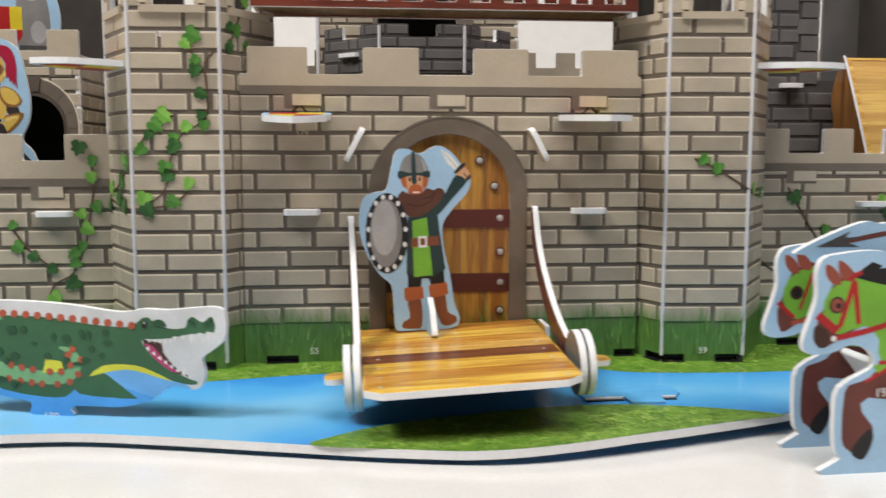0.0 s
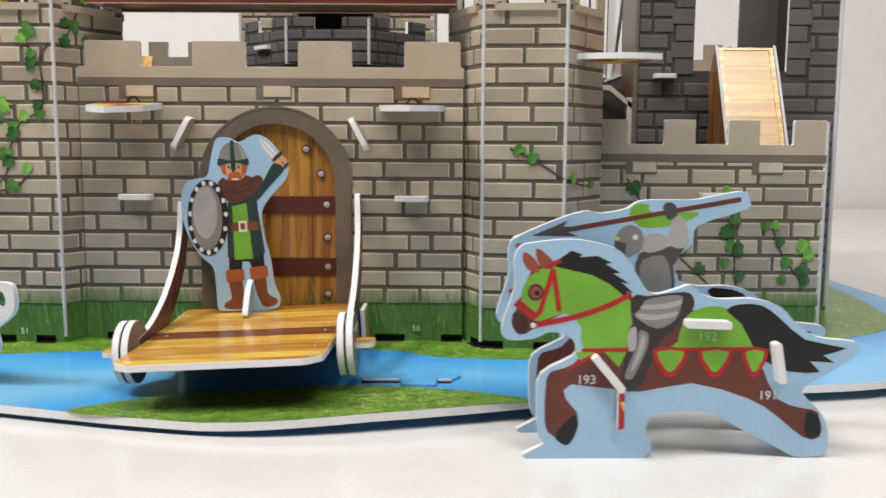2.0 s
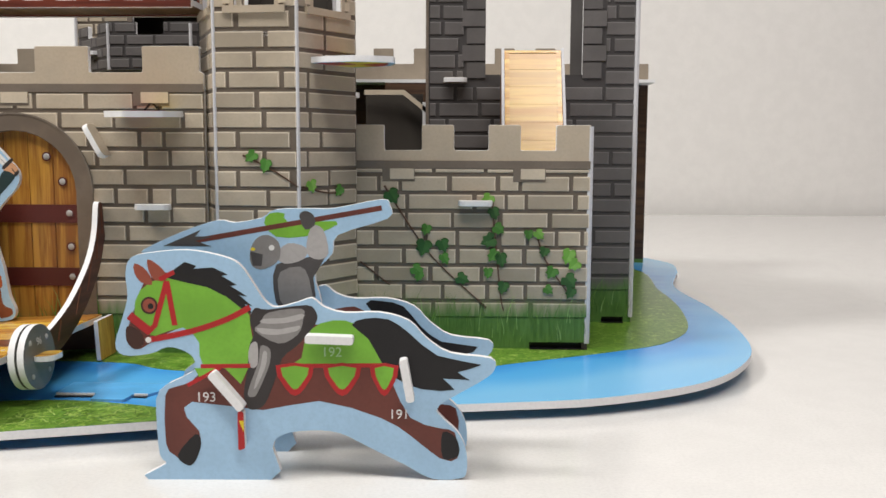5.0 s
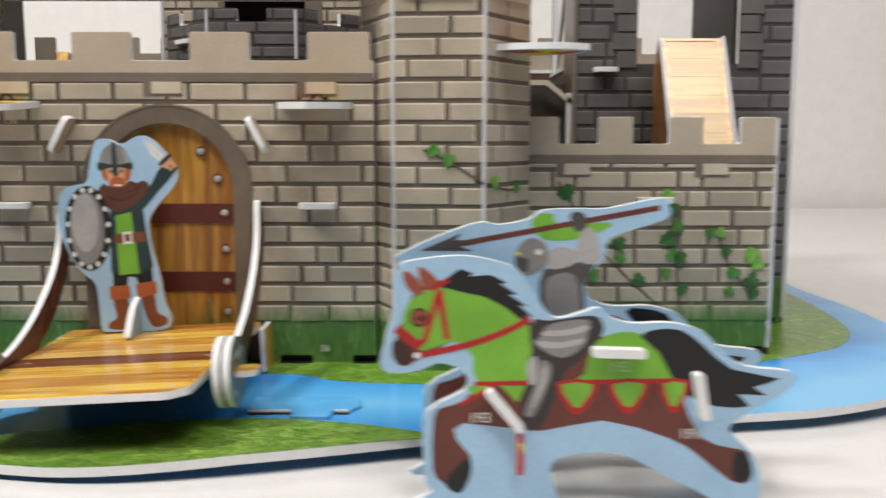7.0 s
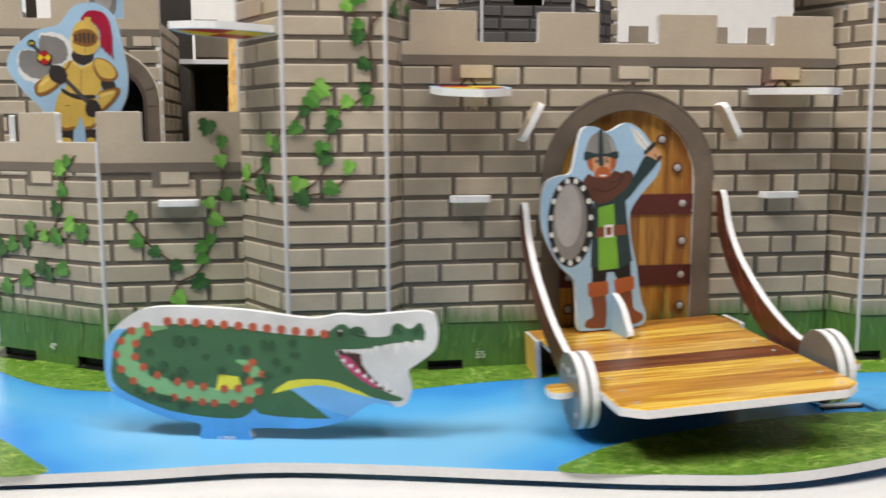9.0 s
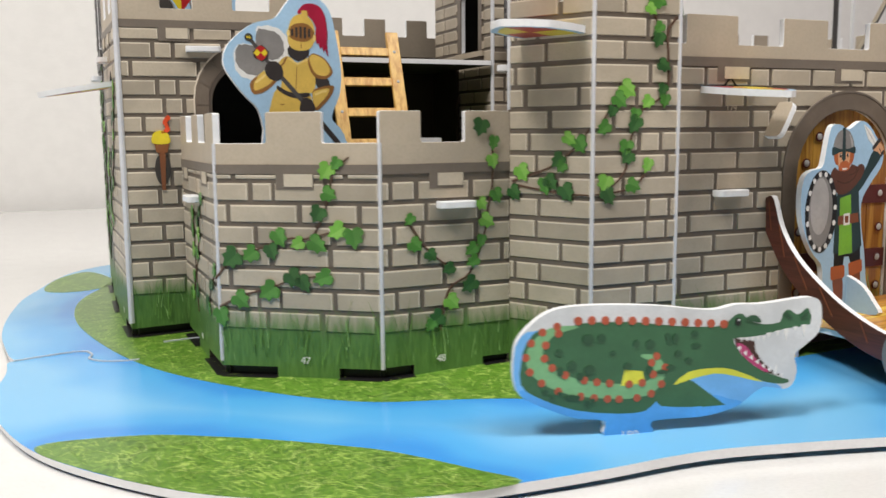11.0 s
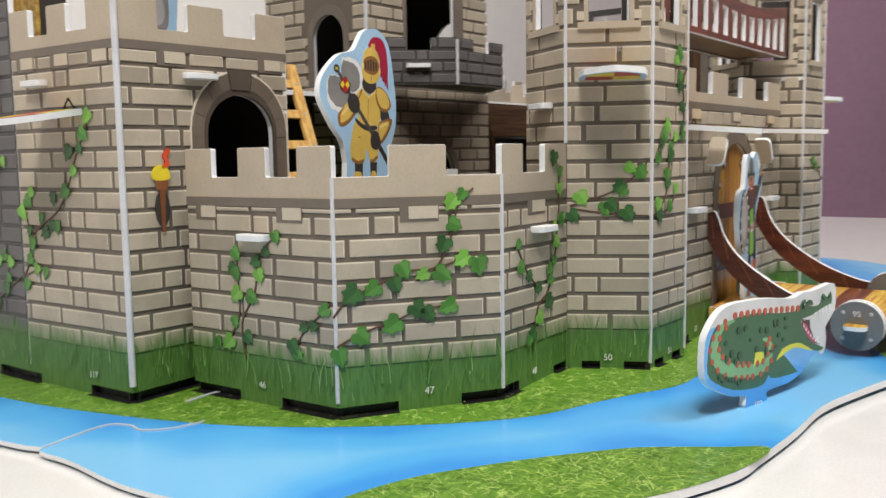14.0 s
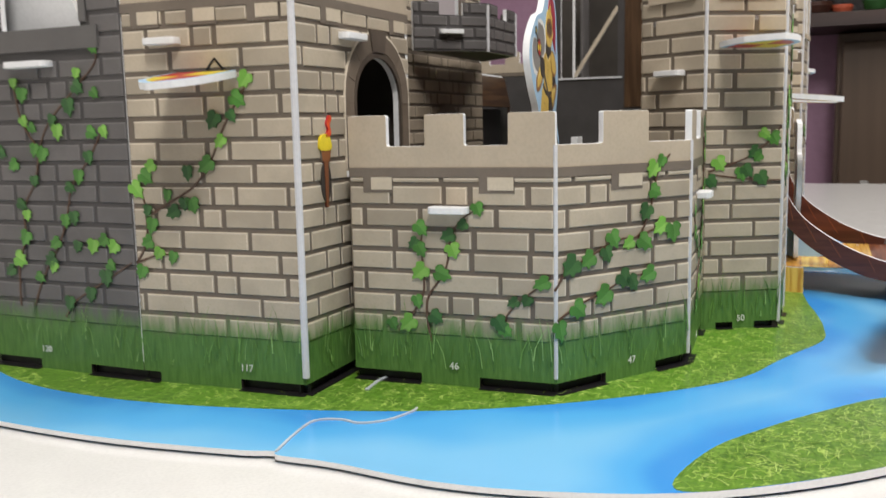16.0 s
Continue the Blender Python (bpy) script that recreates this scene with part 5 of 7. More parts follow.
def crocodile():
    outline = [(-64.2, 27.2), (-63.2, 31.9), (-59.1, 36.5), (-53.5, 39.7), (-45.8, 40.6), (-33.6, 40.3), (-22.9, 39.5), (-12.4, 38.1), (-6.3, 37.8), (-0.3, 38.9), (7.2, 38.7), (17.6, 39.7),
               (22.1, 39.9), (24.8, 38.9), (25.8, 35.1), (25.0, 29.8), (20.5, 25.9), (17.8, 23.6), (18.7, 19.0), (17.4, 15.1), (14.4, 13.9), (8.4, 14.9), (2.2, 10.9), (-2.4, 9.0),
               (-10.1, 7.6), (-24.6, 7.4), (-24.8, 3.9), (-38.2, 3.9), (-38.6, 8.4), (-47.1, 9.8), (-56.3, 13.5), (-62.4, 17.0), (-64.2, 21.7)]
    body = [(-52.0, 33.6), (-46.0, 35.9), (-30.7, 35.5), (-18.6, 33.8), (-6.5, 33.0), (-2.6, 34.6), (-0.9, 36.0), (1.4, 36.2), (3.4, 34.2), (7.9, 32.9), (12.8, 33.3), (13.6, 35.6), (15.2, 36.8), (16.9, 35.9), (18.0, 35.2), (19.3, 35.6), (20.5, 36.7), (21.7, 36.5),
            (22.2, 32.2), (14.6, 31.4), (8.6, 30.0), (2.5, 29.5), (-1.2, 29.3), (-0.2, 26.8), (2.6, 23.4), (8.6, 19.2), (16.3, 16.5), (14.4, 15.5), (8.4, 16.5), (-0.6, 20.2), (-6.7, 21.1),
            (-14.4, 19.7), (-12.0, 17.0), (-5.0, 11.5), (-13.1, 10.6), (-22.3, 11.5), (-23.7, 13.0), (-26.9, 10.4), (-34.7, 10.2), (-47.0, 12.0), (-57.8, 16.3), (-62.3, 20.0), (-62.3, 25.6),
            (-60.9, 31.1), (-56.8, 35.0)]
    tail = curve_through(mm([(-46.5, 35.0), (-54.0, 33.8), (-58.4, 28.8), (-56.6, 23.4), (-48.3, 18.8), (-34.4, 16.4), (-26.0, 17.0), (-22.9, 21.0), (-24.6, 24.8), (-28.3, 26.1)]), 4, False)
    wide = [0.0026 * min(1.0, 0.10 + 3.4 * i / len(tail)) * (1.0 - 0.72 * max(0.0, i / len(tail) - 0.28)) * min(1.0, 0.15 + 4.5 * (1 - i / len(tail))) for i in range(len(tail))]
    sides = []
    for i, p in enumerate(tail):
        a, b = tail[max(i - 1, 0)], tail[min(i + 1, len(tail) - 1)]
        d = Vector((b[0] - a[0], b[1] - a[1])).normalized()
        sides.append(((p[0] + d.y * wide[i], p[1] - d.x * wide[i]), (p[0] - d.y * wide[i], p[1] + d.x * wide[i])))
    band = [s[0] for s in sides] + [s[1] for s in reversed(sides)]
    blue_low = smooth(outline[20:] + outline[:2] + [(-58.0, 34.5), (-40.0, 30.0), (-5.0, 20.0), (6.0, 18.5), (11.0, 16.5)])
    deep = smooth(outline[22:32] + [(-60.0, 18.5), (-40.0, 14.0), (-10.0, 14.0), (-2.0, 12.2)])
    L = [(BLUE_M, blue_low), (BLUE, deep), (GREEN_D, smooth(body, 2)), (GREEN_M, band),
         (LEMON, mm([(-33.0, 22.4), (-27.8, 21.7), (-27.0, 18.4), (-34.1, 17.9)])),
         (LEMON, smooth([(-18.7, 17.2), (-14.3, 20.7), (-6.7, 21.3), (-0.6, 20.4), (8.4, 16.3), (-0.7, 18.7), (-6.7, 19.7), (-13.6, 18.5)], 2)),
         (GREEN_D, mm([(-17.0, 17.7), (-12.9, 17.9), (-3.1, 10.5), (-10.0, 10.4)])),
         (DBROWN, mm([(-1.0, 29.4), (2.0, 28.9), (5.2, 28.3), (5.6, 25.4), (7.6, 22.6), (10.4, 19.9), (14.6, 17.6), (8.6, 19.2), (2.6, 23.4), (-0.2, 26.8)])),
         (PINK, smooth([(-0.3, 28.0), (2.4, 27.2), (4.4, 24.9), (6.8, 22.2), (9.8, 19.6), (8.6, 19.3), (4.6, 21.8), (1.4, 24.8)], 2))]
    for i in range(8):
        u = i / 7
        x, z = -0.1 + 13.2 * u, 26.6 - 10.6 * u + 1.9 * u * u
        L.append((WHITE, mm([(x, z), (x + 1.2, z - 0.9), (x + 1.2, z + (0.7 if i != 6 else 2.4))])))
    for i in range(5):
        L.append((WHITE, mm([(0.6 + 1.7 * i, 29.5), (1.8 + 1.7 * i, 29.5), (1.2 + 1.7 * i, 28.2)])))
    for i in range(5):
        x, z = 9.4 + 2.7 * i, 30.4 + 0.44 * i
        L.append((WHITE, mm([(x - 0.8, z), (x + 0.8, z + 0.2), (x + 0.1, z - (3.4 if i in (2, 4) else 1.4))])))
    for side in (0, 1):
        last = None
        for i in range(3, len(tail) - 2):
            x, z = sides[i][side]
            if last is None or math.hypot(x - last[0], z - last[1]) > 0.0033:
                L.append((RUST, disc(x, z, 0.00108, 0.00112, 10)))
                last = (x, z)
    for i in range(12):
        u = i / 11
        L.append((RUST, mm(disc(-46.5 + 42.2 * u, 36.6 - 3.0 * u ** 1.4, 1.15, 1.2, 10))))
    rnd = random.Random(5)
    for i in range(22):
        L.append((GREEN_S, mm(disc(rnd.uniform(-52, -10), rnd.uniform(20.5, 32.0), rnd.uniform(0.8, 1.6), rnd.uniform(0.6, 1.4), 9))))
    for i in range(8):
        L.append((GREEN_S, mm(disc(-55.5 + 1.9 * i + rnd.uniform(-0.4, 0.4), 17.2 - 0.45 * i + rnd.uniform(-0.9, 0.7), rnd.uniform(0.6, 1.0), rnd.uniform(0.5, 0.9), 9))))
    L += [(BLACK, mm(disc(-0.1, 34.0, 0.75, 1.1, 12))), (WHITE, mm(disc(0.0, 34.6, 0.28, 0.34, 8))), (GREEN_S, smooth([(2.3, 34.6), (3.9, 35.7), (5.8, 35.3), (6.8, 33.6), (4.3, 33.9)], 3)),
          (GREEN_S, smooth([(13.9, 35.7), (14.7, 36.1), (16.4, 34.6), (15.6, 34.2)], 3)), (GREEN_S, smooth([(18.9, 34.4), (20.4, 35.9), (21.3, 36.1), (20.9, 34.6)], 3))]
    bm, mats = figure_mesh(outline, L, 0.0024, 3, 0.0031)
    cu = bpy.data.curves.new("number", "FONT")
    cu.body, cu.size, cu.align_x, cu.extrude = "180", 0.0036, "CENTER", 0.00004
    tmp = bpy.data.objects.new("number", cu)
    me = bpy.data.meshes.new_from_object(tmp)
    bpy.data.objects.remove(tmp)
    me.transform(Matrix.Translation((-0.0316, -0.0006, 0.0029)) @ pose(0, 0, 0, 90, 0, 0))
    known = set(bm.faces)
    bm.from_mesh(me)
    bpy.data.meshes.remove(me)
    for f in bm.faces:
        if f not in known:
            f.material_index = mats.index(WHITE)
    mats[0] = PALE
    ob = linked("toy_crocodile", bm, mats, matrix=pose(-0.0653, 0.2794, 0.0002, 0, 0, -12))
    tagged(ob, "flat green foam crocodile cut-out with open jaws, standing on the river", "toy animal")


crocodile()


def gold_knight():
    """The golden knight: a great axe over his shoulder, barred visor, crimson plume."""
    outline = [(0.0, 76.2), (-1.6, 88.0), (-3.6, 95.1), (-7.8, 99.1), (-12.0, 103.7), (-15.6, 108.7), (-16.3, 112.3), (-14.8, 116.3), (-10.7, 120.3), (-4.4, 124.4), (3.3, 126.2), (6.3, 128.6), (8.7, 131.7), (11.4, 133.8),
               (16.1, 134.8), (20.4, 134.4), (25.0, 131.6), (27.4, 127.2), (29.2, 119.0), (30.7, 108.8), (29.9, 100.5), (26.9, 94.2), (26.8, 91.1), (31.3, 86.2), (31.0, 76.2)]

    def scalloped(pts, n, deep):
        """A loop with n small waves cut into it."""
        edge = curve_through(mm(pts), 8)
        cx, cz = sum(p[0] for p in edge) / len(edge), sum(p[1] for p in edge) / len(edge)
        return [(cx + (x - cx) * k, cz + (z - cz) * k) for i, (x, z) in enumerate(edge) for k in (1 - deep * (0.5 + 0.5 * math.cos(2 * math.pi * n * i / len(edge))),)]

    plume = []
    arc = curve_through(mm([(13.6, 129.6), (15.8, 131.6), (19.2, 132.0), (22.1, 131.2), (23.8, 129.3), (24.9, 127.0), (25.3, 124.4), (25.6, 121.4), (25.4, 118.0), (25.6, 114.0)]), 3, False)
    for i, (x, z) in enumerate(arc):
        plume.append((x, z))
        if i > 12:
            plume.append((x - 0.0007, z + 0.0004))
    plume += mm([(24.2, 116.6), (23.6, 115.2), (23.0, 117.4), (22.2, 116.4), (21.6, 118.6), (20.8, 118.0), (20.3, 120.5), (20.6, 124.0), (19.2, 126.5), (17.0, 128.1), (14.6, 128.6), (14.0, 127.9), (13.2, 128.8)])
    L = [(WHITE, scalloped([(-3.4, 122.8), (-1.2, 123.7), (3.2, 123.8), (7.6, 121.7), (9.4, 118.7), (9.5, 114.6), (8.2, 111.6), (4.8, 109.4), (-0.9, 106.4), (-4.2, 105.2), (-7.5, 105.4), (-11.1, 107.3), (-12.4, 111.3), (-11.8, 115.9), (-8.6, 117.6), (-4.8, 117.6)], 16, 0.03)),
         (GREY, scalloped([(-3.0, 122.2), (-0.6, 122.6), (4.2, 121.8), (6.8, 119.6), (7.6, 116.0), (6.6, 113.6), (3.8, 112.1), (0.5, 112.5), (-3.7, 116.4)], 12, 0.05)),
         (GREY, scalloped([(-11.0, 116.5), (-8.7, 117.2), (-4.8, 116.8), (-0.5, 113.5), (0.4, 110.5), (-0.3, 108.5), (-3.1, 106.8), (-7.0, 107.0), (-10.6, 109.4), (-11.9, 112.4)], 12, 0.05)),
         (SKY, mm([(-4.0, 117.0), (-3.3, 121.8), (-4.6, 122.6), (-8.6, 120.6), (-8.2, 117.5)])),
         (INK, mm([(12.6, 88.0), (17.0, 88.0), (16.6, 83.0), (12.8, 83.0)])), (INK, mm([(3.0, 88.0), (8.0, 88.0), (7.6, 83.0), (3.2, 83.0)])),
         (GOLD, smooth([(13.0, 83.9), (13.9, 84.9), (15.3, 84.9), (16.4, 83.8), (16.4, 78.0), (12.4, 78.0)], 2)), (GOLD, smooth([(2.2, 83.9), (3.9, 84.9), (5.6, 84.9), (7.2, 83.8), (7.2, 78.0), (2.0, 78.0)], 2)),
         (GOLD, smooth([(4.5, 102.6), (12.2, 100.4), (17.3, 101.0), (18.3, 94.0), (17.2, 89.0), (12.8, 88.4), (10.8, 93.0), (8.6, 88.0), (1.6, 88.6), (0.6, 92.2), (1.3, 96.3)], 3)),
         (GOLD_D, ribbon(curve_through(mm([(12.6, 88.6), (14.8, 88.6), (17.3, 90.2)]), 3, False), 0.0012)), (GOLD_D, ribbon(curve_through(mm([(1.4, 89.4), (5.0, 88.0), (8.6, 88.8)]), 3, False), 0.0012)),
         (GOLD_D, ribbon(mm([(5.4, 96.7), (6.8, 96.9)]), 0.0004)),
         (INK, smooth([(19.4, 107.4), (24.0, 107.0), (25.9, 103.6), (22.0, 102.0), (20.0, 104.0)], 2)),
         (GOLD, smooth([(5.2, 111.3), (9.0, 113.6), (12.7, 111.4), (17.3, 113.3), (19.5, 110.7), (19.8, 107.6), (18.4, 101.0), (6.7, 101.0), (6.2, 106.5)], 3)),
         (GOLD_D, ribbon(mm([(12.3, 110.0), (11.8, 102.2)]), 0.0003)), (GOLD_L, ribbon(mm([(9.0, 112.9), (12.7, 110.9), (17.0, 112.7)]), 0.0006)),
         (GOLD_D, ribbon(curve_through(mm([(3.6, 111.6), (6.2, 110.2), (8.4, 113.4)]), 3, False), 0.0007)),
         (GOLD_D, smooth([(-5.9, 104.8), (-6.2, 101.9), (-4.6, 100.3), (-0.4, 101.4), (4.4, 105.2), (2.0, 107.0), (-0.6, 108.2)], 3)),
         (GOLD, smooth([(-0.8, 108.4), (3.4, 106.6), (1.7, 104.3), (-1.1, 102.6), (-4.6, 101.6), (-4.9, 103.4), (-4.6, 104.6)], 3)), (GOLD_L, ribbon(curve_through(mm([(-4.2, 104.3), (-1.6, 106.0), (0.4, 107.6)]), 3, False), 0.0008)),
         (GOLD_D, smooth([(18.4, 101.2), (22.0, 103.0), (26.4, 103.7), (27.6, 102.8), (26.2, 100.0), (22.6, 96.4), (19.5, 94.9)], 3)),
         (GOLD, smooth([(18.5, 100.8), (21.5, 102.1), (25.4, 102.6), (24.8, 100.5), (21.5, 97.2), (19.2, 95.9)], 3)), (GOLD_L, ribbon(curve_through(mm([(19.6, 100.3), (22.4, 101.4), (24.6, 101.7)]), 3, False), 0.0008)),
         (GOLD_D, smooth([(17.2, 113.2), (19.2, 114.8), (23.4, 113.4), (26.2, 110.5), (26.9, 107.9), (24.0, 105.9), (19.6, 106.6), (17.3, 110.0)], 3)),
         (GOLD, smooth([(17.6, 113.2), (19.3, 114.4), (23.2, 113.0), (25.5, 110.4), (25.8, 108.2), (23.8, 107.0), (20.2, 107.7), (18.3, 110.3)], 3)),
         (INK, smooth([(9.6, 117.2), (13.3, 115.5), (17.0, 117.0), (17.3, 113.9), (13.2, 111.9), (9.0, 114.2)], 2)),
         (INK, smooth([(4.3, 103.4), (7.8, 101.6), (12.3, 100.8), (16.8, 101.0), (17.3, 99.8), (13.4, 99.0), (8.9, 99.6), (4.5, 101.8)], 2)),
         (GREY_D, ribbon(mm([(-6.0, 119.2), (-3.5, 116.4), (0.5, 111.9), (7.9, 104.5), (16.6, 95.9), (19.9, 92.6)]), 0.0013, 1.4)), (INK, ribbon(mm([(19.3, 93.2), (22.8, 89.4), (29.4, 82.4)]), 0.0019, 1.0)),
         (INK, mm(disc(-6.4, 119.6, 1.6, 1.4, 14))), (YELLOW, mm([(-7.3, 119.6), (-6.8, 120.3), (-6.4, 119.6), (-6.8, 118.9)])), (YELLOW, mm([(-6.3, 119.6), (-5.9, 120.3), (-5.5, 119.6), (-5.9, 118.9)])),
         (INK, mm([(-1.4, 117.3), (1.4, 115.0), (1.0, 112.4), (-1.4, 111.4), (-4.4, 112.8), (-5.0, 114.8)])),
         (RED, smooth([(-1.9, 117.1), (0.9, 114.5), (-1.7, 111.7), (-4.5, 114.4)], 2)), (YELLOW, mm([(-3.2, 115.8), (-2.0, 114.5), (-3.3, 113.2), (-4.7, 114.4)])), (YELLOW, mm([(-0.2, 115.8), (0.9, 114.5), (-0.4, 113.2), (-1.8, 114.5)])),
         (INK, smooth([(-0.4, 109.5), (1.6, 111.7), (5.2, 111.1), (6.9, 108.1), (5.8, 105.5), (3.1, 105.0), (0.2, 106.6)], 2)), (INK, smooth([(13.0, 95.3), (14.5, 99.0), (17.9, 98.6), (19.6, 95.3), (18.1, 92.8), (14.5, 92.9)], 2)),
         (CRIMSON, plume), (GOLD, mm([(14.7, 129.4), (17.2, 129.6), (17.2, 127.6), (14.8, 127.6)])),
         (GOLD, smooth([(9.1, 121.1), (9.9, 124.7), (11.6, 127.2), (14.3, 128.2), (17.4, 127.5), (19.6, 124.9), (20.0, 120.9), (19.1, 117.6), (17.0, 116.0), (13.8, 115.6), (10.7, 116.3), (9.2, 118.3)], 3)),
         (GOLD_D, smooth([(9.2, 122.3), (11.0, 124.3), (14.4, 125.2), (17.8, 124.5), (19.8, 121.9), (18.5, 119.7), (15.3, 118.6), (11.3, 119.3), (9.4, 120.7)], 3)),
         (GOLD_D, ribbon(mm([(14.4, 118.4), (14.3, 116.4)]), 0.0003)), (GOLD_L, smooth([(8.6, 121.4), (8.9, 122.6), (9.7, 122.6), (9.9, 121.0), (9.2, 120.4)], 2)), (GOLD_L, smooth([(19.2, 119.6), (19.4, 121.2), (20.3, 121.2), (20.4, 119.6), (19.8, 118.8)], 2))]
    for x, lo, hi in ((10.9, 120.6, 123.0), (12.6, 120.2, 123.6), (14.3, 119.9, 123.9), (16.0, 119.9, 123.8), (17.7, 120.3, 123.2)):
        L.append((INK, mm([(x - 0.5, hi), (x + 0.5, hi), (x + 0.45, lo), (x - 0.55, lo)])))
    bm, mats = figure_mesh(outline, L, TH, 3, 0.0756)
    ob = linked("toy_figure", bm, mats, matrix=pose(-0.1671, 0.404, 0, 0, 0, 3) @ Matrix.Diagonal((0.9, 1, 1, 1)))
    tagged(ob, "flat foam cut-out of a golden knight with axe, red plume", "toy figure")


gold_knight()


def grey_knight():
    outline = [(-12.0, 128.4), (-13.0, 140.0), (-18.0, 150.0), (-18.0, 164.0), (-10.0, 172.0), (0.0, 180.0), (10.0, 172.0), (14.0, 160.0), (13.0, 145.0), (10.0, 128.4)]
    L = [(GREY, smooth([(-6.0, 170.0), (6.0, 170.0), (9.0, 155.0), (7.0, 142.0), (-7.0, 142.0), (-8.0, 156.0)])),
         (GREY_D, mm([(-7.0, 143.0), (7.0, 143.0), (6.4, 130.0), (2.0, 130.0), (0.5, 138.0), (-2.0, 130.0), (-7.4, 130.0)])),
         (GREY_L, mm(disc(3.0, 150.0, 4.0, 6.0, 16))), (YELLOW, mm([(-17.0, 163.0), (-5.0, 163.0), (-5.0, 148.0), (-11.0, 139.0), (-17.0, 148.0)])),
         (RED, mm([(-17.0, 163.0), (-11.0, 163.0), (-11.0, 151.0), (-17.0, 151.0)])), (RED, mm([(-11.0, 151.0), (-5.0, 151.0), (-5.0, 148.0), (-11.0, 139.0)])),
         (GREY_L, mm(disc(0.0, 172.0, 5.0, 6.0, 16)))]
    bm, mats = figure_mesh(outline, L, TH, 3, 0.1285)
    ob = linked("toy_figure", bm, mats, matrix=pose(KNIGHT[0], KNIGHT[1], 0, 0, 0, 5))
    tagged(ob, "flat foam cut-out of a grey armoured knight with a quartered shield", "toy figure")


KNIGHT = (-0.1707, 0.5050)
grey_knight()


